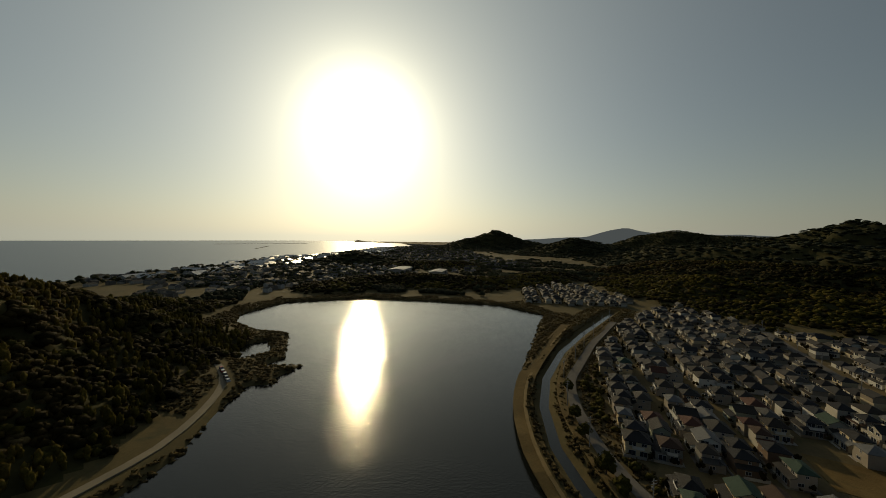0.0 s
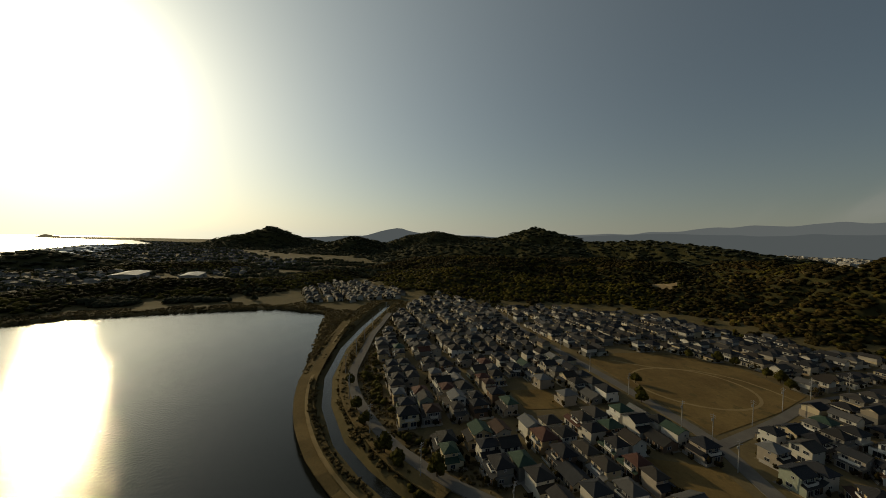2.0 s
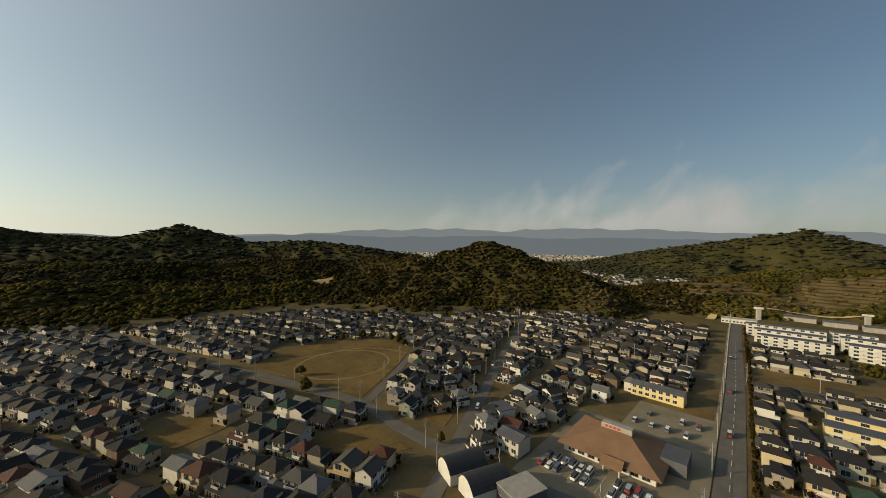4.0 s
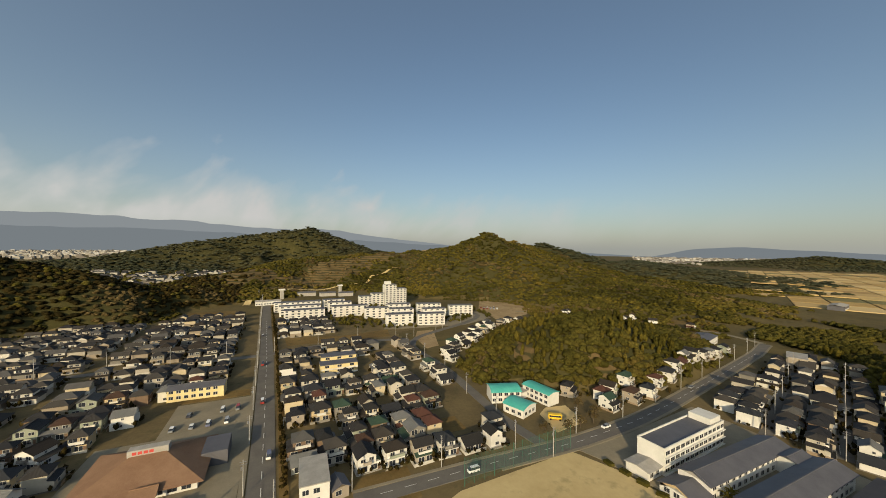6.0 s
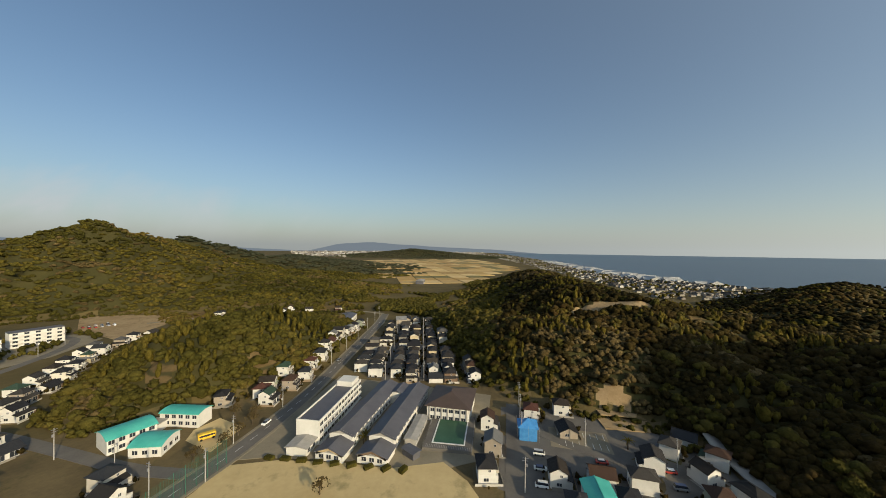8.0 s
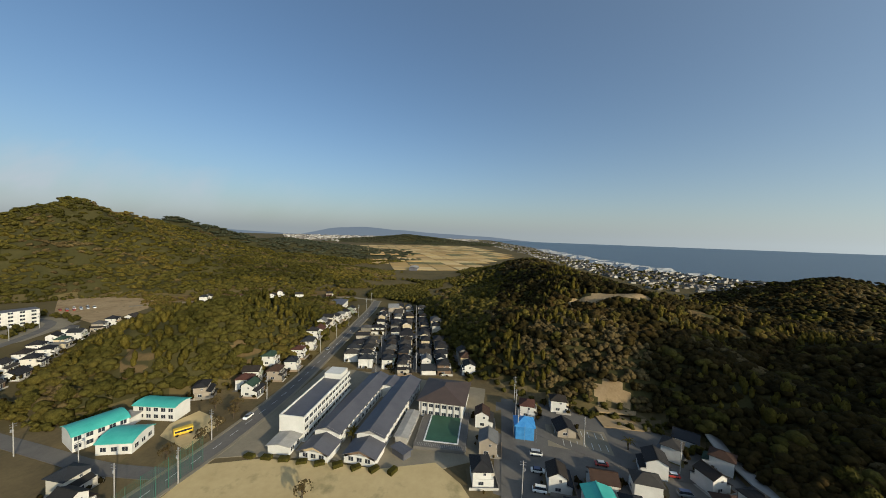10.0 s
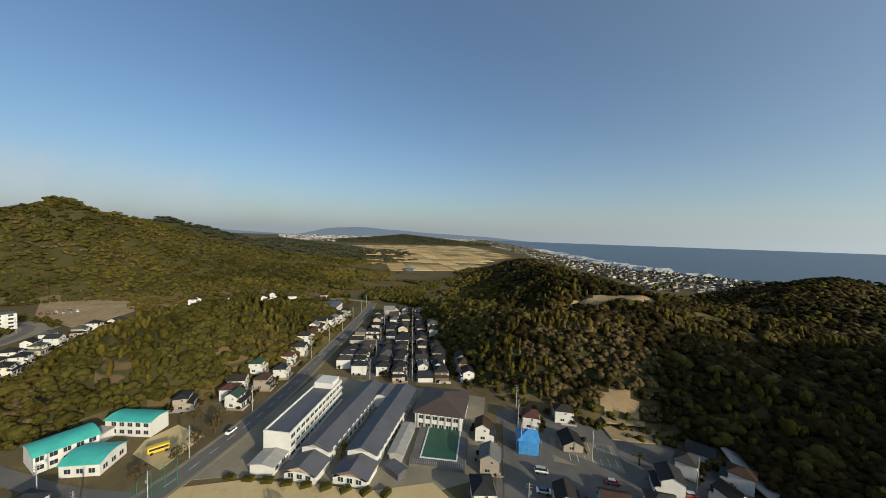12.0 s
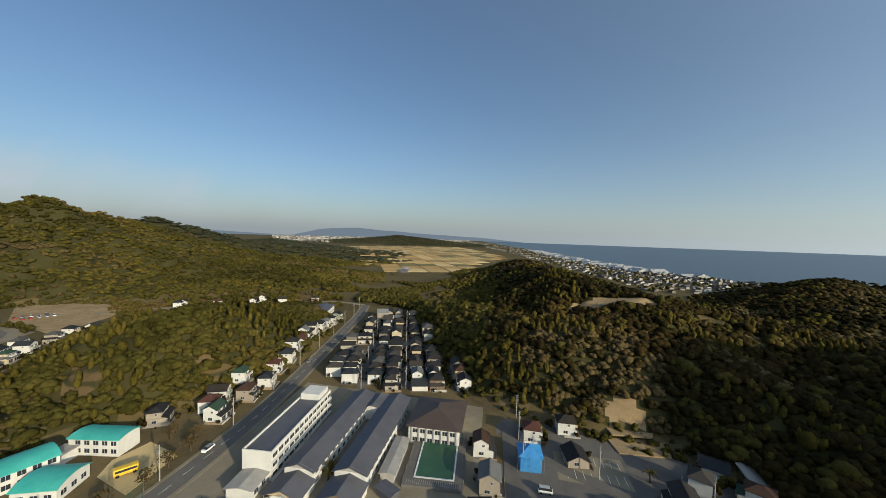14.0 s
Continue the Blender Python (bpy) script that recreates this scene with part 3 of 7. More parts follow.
def ribbon(name, pts, width, mat, label, category="road", lift=0.12, z=None, kind="structure", step=9.0):
    """A road along a line, draped over the ground, with kerb edges."""
    out = []
    for (ax, ay), (bx, by) in zip(pts, pts[1:]):
        m = max(1, int(math.hypot(bx - ax, by - ay) / step))
        out += [(ax + (bx - ax) * k / m, ay + (by - ay) * k / m) for k in range(m)]
    out.append(pts[-1])
    p = np.array(out, float)
    if len(p) > 4:
        q = p.copy()
        q[1:-1] = (p[:-2] + 2 * p[1:-1] + p[2:]) / 4
        p = q
    d = np.gradient(p, axis=0)
    d /= np.linalg.norm(d, axis=1)[:, None] + 1e-9
    side = np.stack([-d[:, 1], d[:, 0]], 1) * width / 2
    verts, faces = [], []
    lie = np.max([height(q[:, 0], q[:, 1]) for q in (p + side, p, p - side)], axis=0) + lift if z is None else np.full(len(p), float(z))
    for k in range(len(p)):
        l, r, zz = p[k] + side[k], p[k] - side[k], float(lie[k])
        verts += [(l[0], l[1], zz), (r[0], r[1], zz), (l[0], l[1], zz - 0.5), (r[0], r[1], zz - 0.5)]
        if k:
            a, b = 4 * (k - 1), 4 * k
            faces += [(a, a + 1, b + 1, b), (a + 2, a, b, b + 2), (a + 1, a + 3, b + 3, b + 1)]
    return tagged(mesh_object(name, verts, faces, mat), label, category, kind=kind)


# roads and streets
MAIN = [(-3, 60), (-6, 112), (-7.5, 165), (-11, 265), (-18, 413), (-22, 520), (-30, 560)]
LEFT = [(-68, 62), (-83, 96), (-95, 119), (-119, 172), (-153, 247), (-174, 300), (-200, 350)]
DIAG = [(20, 106), (70, 105), (110, 103), (144, 105), (172, 109), (258, 125), (330, 139), (370, 150)]
EAST = [(96, 100), (91, 125), (93, 160), (95, 203), (92, 234), (90, 258), (104, 280), (141, 300)]
SOUTH = [(-3, 112), (-48, 104), (-82, 98), (-112, 96), (-145, 98), (-196, 82), (-240, 66), (-300, 45), (-400, 20)]
CROSS = [(-160, 268), (-110, 270), (-49, 272), (-11, 273), (24, 284), (60, 284), (96, 278)]
EDGE = [(-96, 14), (-105, -5), (-112, -16), (-127, -33), (-155, -53), (-182, -66), (-259, -78), (-340, -84)]
PARKSIDE = [(-142, 98), (-164, 135), (-188, 170), (-200, 200), (-215, 245)]
HILLROAD = [(-67, -236), (-64, -214), (-60, -199), (-44, -175), (-26, -156), (-7, -148), (12, -140), (30, -128)]
VALLEY_A = [(186, 75), (246, 92.3), (306, 109.6)]
VALLEY_B = [(192, 53.6), (252, 71), (312, 88)]
SE_STREET = [(174, 3), (150, 2), (116, 1), (95, 0)]
SE_CROSS = [(158, 1), (149, -9), (138, -32), (133, -56), (136, -72)]
SE_HILL = [(156, -74), (138, -76), (116, -77), (100, -80)]
APT_ROAD = [(141, 300), (165, 312), (189, 328), (205, 345), (206, 372)]
ribbon("road_main", MAIN, 8.5, M_ASPHALT, "straight two-lane asphalt road through the town")
ribbon("road_left", LEFT, 6.0, M_ASPHALT, "narrow asphalt street between house rows")
ribbon("road_diagonal", DIAG, 6.8, M_ASPHALT, "asphalt road past the school field", lift=0.16)
ribbon("road_east", EAST, 5.5, M_ASPHALT, "asphalt lane along the foot of the knoll", lift=0.14)
ribbon("road_south", SOUTH, 6.0, M_ASPHALT, "asphalt street along the lawn park", lift=0.15)
ribbon("road_cross", CROSS, 6.0, M_ASPHALT, "asphalt street crossing the main road", lift=0.17)
ribbon("road_edge", EDGE, 5.0, M_ASPHALT, "asphalt lane behind the canal bank", lift=0.13)
ribbon("road_park", PARKSIDE, 4.5, M_ASPHALT, "asphalt lane along the lawn park", lift=0.14)
ribbon("road_hill", HILLROAD, 3.6, M_LOT, "pale road along the lake under the hill", lift=0.3)
ribbon("road_valley", VALLEY_A, 4.5, M_ASPHALT, "asphalt lane between valley houses", lift=0.14)
ribbon("road_valley_lower", VALLEY_B, 4.5, M_ASPHALT, "asphalt lane between valley houses", lift=0.14)
ribbon("road_estate", SE_STREET, 5.5, M_ASPHALT, "asphalt street in the new estate", lift=0.14)
ribbon("road_estate_cross", SE_CROSS, 5.0, M_ASPHALT, "asphalt lane in the new estate", lift=0.16)
ribbon("road_foothill", SE_HILL, 4.5, M_CONCRETE, "pale lane under the dark hillside", lift=0.14)
ribbon("road_flats", APT_ROAD, 6.0, M_ASPHALT, "asphalt road past the apartment blocks", lift=0.14)
ribbon("pavement_main", [(x - 5.6, y) for x, y in MAIN], 1.8, M_LOT, "pale concrete pavement along the main road", "pavement", lift=0.24)
ribbon("verge_main", [(x + 6.6, y) for x, y in MAIN], 2.8, M_LAWN, "strip of dry grass along the main road", "verge", lift=0.22)
ribbon("pavement_diagonal", [(x, y + 4.2) for x, y in DIAG], 1.3, M_LOT, "pale concrete pavement beside the school road", "pavement", lift=0.24)
ribbon("pavement_school", [(x, y - 4.2) for x, y in DIAG[1:]], 1.3, M_LOT, "pale concrete pavement along the school fence", "pavement", lift=0.25)
ROADS = [(MAIN, 5.5), (LEFT, 4.5), (DIAG, 5.5), (EAST, 4.5), (SOUTH, 4.5), (CROSS, 4.5), (EDGE, 4.0), (PARKSIDE, 3.5), (VALLEY_A, 0.5), (VALLEY_B, 0.5), (SE_STREET, 4.0),
         (SE_CROSS, 3.5), (APT_ROAD, 4.0)]

# banks of dry reed along the canal, and marsh at the lake's ends
BANK_LAKE = [(-300, -112), (-252, -104), (-203, -94), (-168, -85), (-144, -74), (-123, -60), (-107, -46), (-97, -31)]
BANK_TOWN = [(-346, -88), (-256, -84), (-206, -76), (-173, -66), (-149, -54), (-128, -38), (-111, -22), (-101, -6)]
ribbon("canal_bank", BANK_LAKE, 9.0, M_REED, "bank of dry tan grass between lake and canal", "bank", lift=0.1)
ribbon("canal_bank_town", BANK_TOWN, 7.0, M_REED, "bank of dry tan grass beside the canal", "bank", lift=0.1)
ribbon("canal_path", [(x + 1.5, y + 2.0) for x, y in BANK_LAKE], 1.4, M_PATH, "bare footpath on the canal bank", "path", lift=0.3)
# lawn park with a ring path
PARK = [(-236, 76), (-254, 103), (-260, 140), (-235, 172), (-196, 176), (-175, 146), (-150, 102), (-196, 88)]
sheet("park", PARK, 2.16, M_LAWN, "wide park of dry brown winter lawn", "park")
ring = [(-201 + 27 * math.sin(a), 122 + 30 * math.cos(a)) for a in np.linspace(0, 6.2832, 40)]
ribbon("park_path", ring, 1.5, M_PATH, "bare ring path worn into the lawn", "path", z=2.2)
FIELD = [(52, 97), (101, 99.5), (108, 84), (112, 62), (113, 44), (121, 26), (113, 16), (96, 4), (50, 10), (30, 50), (34, 90)]
ribbon("park_path_outer", [(-238, 92), (-226, 118), (-228, 140), (-214, 160), (-190, 166)], 1.4, M_PATH, "bare path worn across the lawn", "path", z=2.19)
sheet("school_field", FIELD, 2.16, M_SAND, "bare yellow sand sports field", "sports field")
sheet("school_yard", [(104, 100), (150, 101), (186, 104), (184, 50), (182, 14), (126, 12), (114, 30), (113.5, 62), (108, 90)], 2.11, M_LOT, "worn concrete yard between the school buildings", "yard")
plate("car_park", -64, 106, -13, 170, 2.12, M_LOT, "worn grey asphalt car park of the store", "car park")
plate("car_park_north", -46, 170, -14, 202, 2.13, M_LOT, "worn grey asphalt car park behind the store", "car park")

# ---- woods ----
def leafy_template(seed, lobes, tufts, size, spread=0.24, radius=0.27, peaked=0.0):
    """A crown about one unit across: rounded lumps of foliage with tufts breaking their outline. Returns vertices and triangles."""
    rng = np.random.RandomState(seed)
    bm = bmesh.new()
    bmesh.ops.create_icosphere(bm, subdivisions=1, radius=1.0)
    ball = np.array([tuple(v.co) for v in bm.verts])
    ball_faces = [tuple(v.index for v in f.verts) for f in bm.faces]
    bm.free()
    verts, tris, centres = [], [], []
    for k in range(lobes):
        a = 6.283 * k / max(1, lobes - 1) + rng.uniform(-0.5, 0.5)
        c = np.array([0, 0, 0.62]) if k == 0 else np.array([spread * math.cos(a), spread * math.sin(a), rng.uniform(0.34, 0.52)])
        r = radius * rng.uniform(0.85, 1.2)
        lump = ball * (0.78 + 0.44 * rng.rand(len(ball), 1)) * r * np.array([1, 1, 0.95 + peaked])
        i = len(verts)
        verts += [tuple(c + v) for v in lump]
        tris += [tuple(i + q for q in f) for f in ball_faces]
        centres.append((c, r))
    for k in range(tufts):
        c, r = centres[rng.randint(len(centres))]
        d = rng.normal(size=3)
        d[2] = abs(d[2]) * 1.1 - 0.2
        d /= np.linalg.norm(d)
        c = c + d * r * rng.uniform(0.75, 1.0)
        a = np.cross(d, rng.normal(size=3))
        a /= np.linalg.norm(a)
        b = np.cross(d, a)
        q = size * rng.uniform(0.6, 1.3)
        tip = c + (d * 0.8 + np.array([0, 0, 0.4 + peaked])) * q * rng.uniform(0.7, 1.2)
        i = len(verts)
        verts += [tuple(c + a * q), tuple(c - a * q * 0.5 + b * q * 0.87), tuple(c - a * q * 0.5 - b * q * 0.87), tuple(tip)]
        tris += [(i, i + 1, i + 3), (i + 1, i + 2, i + 3), (i + 2, i, i + 3)]
    return np.array(verts), np.array(tris)


def scatter(name, templates, at, size, mat, label, category="woods"):
    """Many crowns in one mesh. at: places; size: width and height of each."""
    rng = np.random.RandomState(len(at))
    which, turn = rng.randint(len(templates), size=len(at)), rng.uniform(0, 6.283, len(at))
    all_v, all_t, base = [], [], 0
    for k, (v, t) in enumerate(templates):
        m = which == k
        if not m.any():
            continue
        c, s = np.cos(turn[m])[:, None], np.sin(turn[m])[:, None]
        w, h = size[m, 0][:, None], size[m, 1][:, None]
        x = (v[None, :, 0] * c - v[None, :, 1] * s) * w + at[m, 0][:, None]
        y = (v[None, :, 0] * s + v[None, :, 1] * c) * w + at[m, 1][:, None]
        z = v[None, :, 2] * h + at[m, 2][:, None]
        count = int(m.sum())
        all_v.append(np.stack([x, y, z], -1).reshape(-1, 3))
        all_t.append((t[None] + (np.arange(count) * len(v))[:, None, None]).reshape(-1, 3) + base)
        base += count * len(v)
    if not all_v:
        return None
    v, t = np.concatenate(all_v), np.concatenate(all_t)
    me = bpy.data.meshes.new(name)
    me.vertices.add(len(v))
    me.vertices.foreach_set("co", v.astype(np.float32).ravel())
    me.loops.add(t.size)
    me.loops.foreach_set("vertex_index", t.astype(np.int32).ravel())
    me.polygons.add(len(t))
    me.polygons.foreach_set("loop_start", np.arange(0, t.size, 3, dtype=np.int32))
    me.polygons.foreach_set("loop_total", np.full(len(t), 3, dtype=np.int32))
    me.polygons.foreach_set("use_smooth", np.ones(len(t), dtype=bool))
    me.materials.append(mat)
    me.update()
    me.validate()
    return tagged(new(name, me), label, category, kind="stuff")


def wood_sites(r0, r1, step, seed):
    rng = np.random.RandomState(seed)
    g = np.arange(-r1, r1, step)
    x, y = np.meshgrid(g, g)
    x, y = (x + rng.uniform(-0.45, 0.45, x.shape) * step).ravel(), (y + rng.uniform(-0.45, 0.45, y.shape) * step).ravel()
    r = np.hypot(x, y)
    m = (r > r0) & (r <= r1)
    x, y = x[m], y[m]
    rise = risen(x, y) * smooth(2, 45, poly_distance(x, y, LAKE))
    m = (rise > 2.2 + 1.2 * wobble(x, y, 30, 7)) & (~cleared(x, y) | (rng.rand(len(x)) < 0.26) & ~cleared(x, y, CUTS)) & (poly_distance(x, y, SEA) > 20)
    x, y = x[m], y[m]
    return np.stack([x, y, height(x, y) - 1.6], 1)


def unseen(at):
    """Sites behind the crests as seen from above the town."""
    hidden = np.zeros(len(at), bool)
    for f in np.linspace(0.5, 0.96, 8):
        z = 80 + (at[:, 2] + 9 - 80) * f
        hidden |= height(at[:, 0] * f, at[:, 1] * f) > z + 3
    return hidden


FINE = [leafy_template(k, 4, 9, 0.10) for k in range(7)]
TALL = [leafy_template(20 + k, 2, 14, 0.11, 0.14, 0.22, 0.5) for k in range(4)]
MIDDLE = [leafy_template(40 + k, 3, 5, 0.12, 0.2, 0.29) for k in range(6)]
ROUGH = [leafy_template(60 + k, 1, 4, 0.24, 0.0, 0.36) for k in range(4)]
FARTUFT = [leafy_template(80 + k, 2, 3, 0.16, 0.2, 0.32) for k in range(4)]


def plant_woods():
    near, mid, far = wood_sites(90, 430, 4.0, 1), wood_sites(430, 900, 6.2, 2), wood_sites(900, 3400, 15.0, 3)
    rng = np.random.RandomState(5)
    # near hillsides
    kind = wobble(near[:, 0], near[:, 1], 85, 11) + 0.35 * rng.normal(size=len(near))
    hidden = unseen(near)
    w = rng.uniform(5.6, 8.6, len(near)) * np.where(rng.rand(len(near)) < 0.07, 1.4, 1.0)
    size = np.stack([w, rng.uniform(4.6, 6.2, len(near)) * (w / 7.0) ** 0.7], 1)
    bamboo, brown = kind > 0.62, (kind < -0.8) | ((np.hypot((near[:, 0] - 204) * 0.8, near[:, 1] + 36) < 32) & (rng.rand(len(near)) < 0.7))
    lakeside = (near[:, 1] < -150) & (near[:, 0] < 130)
    bamboo |= lakeside & (wobble(near[:, 0], near[:, 1], 70, 19) + 0.4 * rng.normal(size=len(near)) > 0.0) & ~brown
    ever = ~bamboo & ~brown
    # west and south hills take the leaf colour with shade painted in
    shade_side = ((near[:, 0] < -60) | (near[:, 1] < 15)) & (rng.rand(len(near)) < 0.86)
    scatter("woodland", FINE, near[ever & ~hidden & ~shade_side], size[ever & ~hidden & ~shade_side], M_LEAF, "dense olive-green trees covering the sunny hillsides")
    scatter("laurel_woodland", FINE, near[ever & ~hidden & shade_side], size[ever & ~hidden & shade_side], M_DARK_SHADED_LEAF, "dense dark trees covering the near hillsides, shade painted into their colour")
    tall = size.copy()
    tall[:, 0] *= 0.62
    tall[:, 1] *= 1.25
    scatter("bamboo_grove", TALL, near[bamboo & ~hidden], tall[bamboo & ~hidden], M_BAMBOO, "feathery yellow-green bamboo on the hillsides", "bamboo")
    scatter("brown_woodland", FINE, near[brown & ~hidden], size[brown & ~hidden] * 0.8, M_DRYLEAF, "bare brown winter trees on the slopes", "woods")
    scatter("woodland_behind", ROUGH, near[hidden], size[hidden], M_LEAF, "evergreen trees behind the crests")
    # farther hills
    kind = wobble(mid[:, 0], mid[:, 1], 110, 12) + 0.35 * rng.normal(size=len(mid))
    hidden = unseen(mid)
    w = rng.uniform(7.6, 11.5, len(mid))
    size = np.stack([w, rng.uniform(4.6, 6.4, len(mid))], 1)
    brown = ((kind < -0.68) | (np.hypot(mid[:, 0] + 150, mid[:, 1] - 440) < 25) | cleared(mid[:, 0], mid[:, 1])) & ~hidden
    crest = (mid[:, 0] < -440) & (mid[:, 1] < 230) & (np.hypot(mid[:, 0], mid[:, 1]) < 640) & (rng.rand(len(mid)) < 0.6)
    light = ((kind > 0.62) | crest) & ~hidden
    west = (mid[:, 0] < -60) & (mid[:, 1] > 240)
    light &= ~west | (kind > 1.0)
    brown &= ~west | (kind < -1.0) | (np.hypot(mid[:, 0] + 150, mid[:, 1] - 440) < 25)
    shade_side = ((mid[:, 0] < -60) | (mid[:, 1] < 15)) & (rng.rand(len(mid)) < 0.86)
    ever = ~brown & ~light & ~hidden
    scatter("woodland_farther", MIDDLE, mid[ever & ~shade_side], size[ever & ~shade_side], M_LEAF, "olive-green forest on the higher hills")
    scatter("laurel_farther", MIDDLE, mid[ever & shade_side], size[ever & shade_side], M_DARK_SHADED_LEAF, "dark forest on the higher hills, shade painted into its colour")
    scatter("bamboo_farther", MIDDLE, mid[light], size[light], M_BAMBOO, "lighter green groves on the higher hills", "bamboo")
    scatter("scrub_farther", MIDDLE, mid[brown], size[brown] * 0.85, M_DRYLEAF, "brown scrub on the higher hills", "scrub")
    hidden &= rng.rand(len(mid)) < 0.25
    scatter("woodland_far_behind", ROUGH, mid[hidden], size[hidden] * 1.3, M_LEAF, "evergreen forest behind the high crests")
    hidden = unseen(far)
    w = rng.uniform(17, 25, len(far))
    size = np.stack([w, rng.uniform(5.0, 7.0, len(far))], 1)
    scatter("distant_forest", FARTUFT, far[~hidden], size[~hidden], M_HAZELEAF, "hazy forest on the distant ridges", "forest")
    print("trees", len(near), len(mid), len(far))


plant_woods()

# ---- building blocks ----
def part(name, bm, mats, parent, label=""):
    """Links a bmesh as one mesh object under a thing or a part."""
    bmesh.ops.recalc_face_normals(bm, faces=bm.faces)
    me = bpy.data.meshes.new(name)
    bm.to_mesh(me)
    bm.free()
    for m in mats if isinstance(mats, (list, tuple)) else [mats]:
        me.materials.append(m)
    ob = new(name, me)
    ob.parent = parent
    return tagged(ob, label)


def shared(name, me, parent, m, label=""):
    ob = new(name, me)
    ob.parent, ob.matrix_basis = parent, m
    return tagged(ob, label)


def box(bm, x0, x1, y0, y1, z0, z1, mat=0, bevel=0.0):
    v = [bm.verts.new((x, y, z)) for x, y, z in itertools.product((x0, x1), (y0, y1), (z0, z1))]
    fs = [bm.faces.new([v[k] for k in f]) for f in ((0, 1, 3, 2), (4, 6, 7, 5), (0, 4, 5, 1), (2, 3, 7, 6), (0, 2, 6, 4), (1, 5, 7, 3))]
    for f in fs:
        f.material_index = mat
    if bevel:
        bmesh.ops.bevel(bm, geom=list({e for f in fs for e in f.edges}), offset=bevel, segments=1, affect="EDGES")
    return fs


def prism(bm, outline, z0, z1, mat=0):
    low, top = [bm.verts.new((x, y, z0)) for x, y in outline], [bm.verts.new((x, y, z1)) for x, y in outline]
    n = len(outline)
    fs = [bm.faces.new(top), bm.faces.new(low[::-1])] + [bm.faces.new((low[k], low[(k + 1) % n], top[(k + 1) % n], top[k])) for k in range(n)]
    for f in fs:
        f.material_index = mat


def tube(bm, x, y, z0, z1, r0, r1, n=8, mat=0):
    ring0 = [bm.verts.new((x + r0 * math.cos(6.2832 * k / n), y + r0 * math.sin(6.2832 * k / n), z0)) for k in range(n)]
    ring1 = [bm.verts.new((x + r1 * math.cos(6.2832 * k / n), y + r1 * math.sin(6.2832 * k / n), z1)) for k in range(n)]
    fs = [bm.faces.new((ring0[k], ring0[(k + 1) % n], ring1[(k + 1) % n], ring1[k])) for k in range(n)] + [bm.faces.new(ring1), bm.faces.new(ring0[::-1])]
    for f in fs:
        f.material_index = mat


def solid(bm, verts, faces, mat=0):
    v = [bm.verts.new(p) for p in verts]
    for f in faces:
        bm.faces.new([v[k] for k in f]).material_index = mat


def hip_roof(bm, x0, x1, y0, y1, z, pitch, over=0.6, thick=0.18, gable=False, ridge_cap=True):
    """A hipped or gabled roof with eaves, its ridge along the longer side."""
    x0, x1, y0, y1 = x0 - over, x1 + over, y0 - over, y1 + over
    z -= over * pitch
    turned = (y1 - y0) > (x1 - x0)
    if turned:
        x0, x1, y0, y1 = y0, y1, x0, x1
    half = (y1 - y0) / 2
    yc, top = (y0 + y1) / 2, z + half * pitch
    a, b = (x0, x1) if gable else (x0 + half * 0.95, x1 - half * 0.95)
    pts = [(x0, y0, z), (x1, y0, z), (x1, y1, z), (x0, y1, z), (a, yc, top), (b, yc, top)]
    low = [(x, y, q - thick) for x, y, q in pts]
    if turned:
        pts, low = [(y, x, q) for x, y, q in pts], [(y, x, q) for x, y, q in low]
    faces = [(0, 1, 5, 4), (2, 3, 4, 5), (1, 2, 5), (3, 0, 4)] if not gable else [(0, 1, 5, 4), (2, 3, 4, 5)]
    under = [tuple(k + 6 for k in f) for f in faces]
    if gable:
        rims = [(0, 1), (1, 5), (5, 2), (2, 3), (3, 4), (4, 0)]
    else:
        rims = [(0, 1), (1, 2), (2, 3), (3, 0)]
    solid(bm, pts + low, faces + under + [(p, q, q + 6, p + 6) for p, q in rims])
    if ridge_cap:
        w = 0.17
        ends = [(a, yc), (b, yc)]
        if turned:
            box(bm, ends[0][1] - w, ends[0][1] + w, ends[0][0] + 0.02, ends[1][0] - 0.02, top - 0.1, top + 0.16)
        else:
            box(bm, ends[0][0] + 0.02, ends[1][0] - 0.02, yc - w, yc + w, top - 0.1, top + 0.16)
    return top


def window_mesh(w, h, frame_mat=None):
    """A sliding window in one piece that stands on the plane y = 0 and looks to -y: frame (0) and recessed panes (1)."""
    bm = bmesh.new()
    t, p, back = 0.07, -0.08, 0.04
    xs = (-w / 2, -w / 2 + t, -t / 2, t / 2, w / 2 - t, w / 2)
    zs = (0, t, h - t, h)
    v = {(i, j): bm.verts.new((x, p, z)) for i, x in enumerate(xs) for j, z in enumerate(zs)}
    for i in range(5):
        for j in range(3):
            q = [v[i, j], v[i + 1, j], v[i + 1, j + 1], v[i, j + 1]]
            if j == 1 and i in (1, 3):
                r = [bm.verts.new((a.co.x, -0.02, a.co.z)) for a in q]
                for k in range(4):
                    bm.faces.new((q[k], q[(k + 1) % 4], r[(k + 1) % 4], r[k]))
                bm.faces.new(r).material_index = 1
            else:
                bm.faces.new(q)
    rim = [v[i, 0] for i in range(6)] + [v[5, 1], v[5, 2]] + [v[i, 3] for i in range(5, -1, -1)] + [v[0, 2], v[0, 1]]
    low = [bm.verts.new((a.co.x, back, a.co.z)) for a in rim]
    for k in range(len(rim)):
        bm.faces.new((rim[k], low[k], low[(k + 1) % len(rim)], rim[(k + 1) % len(rim)]))
    me = bpy.data.meshes.new("window")
    bm.to_mesh(me)
    bm.free()
    me.materials.append(frame_mat or M_FRAME)
    me.materials.append(M_GLASS)
    return me


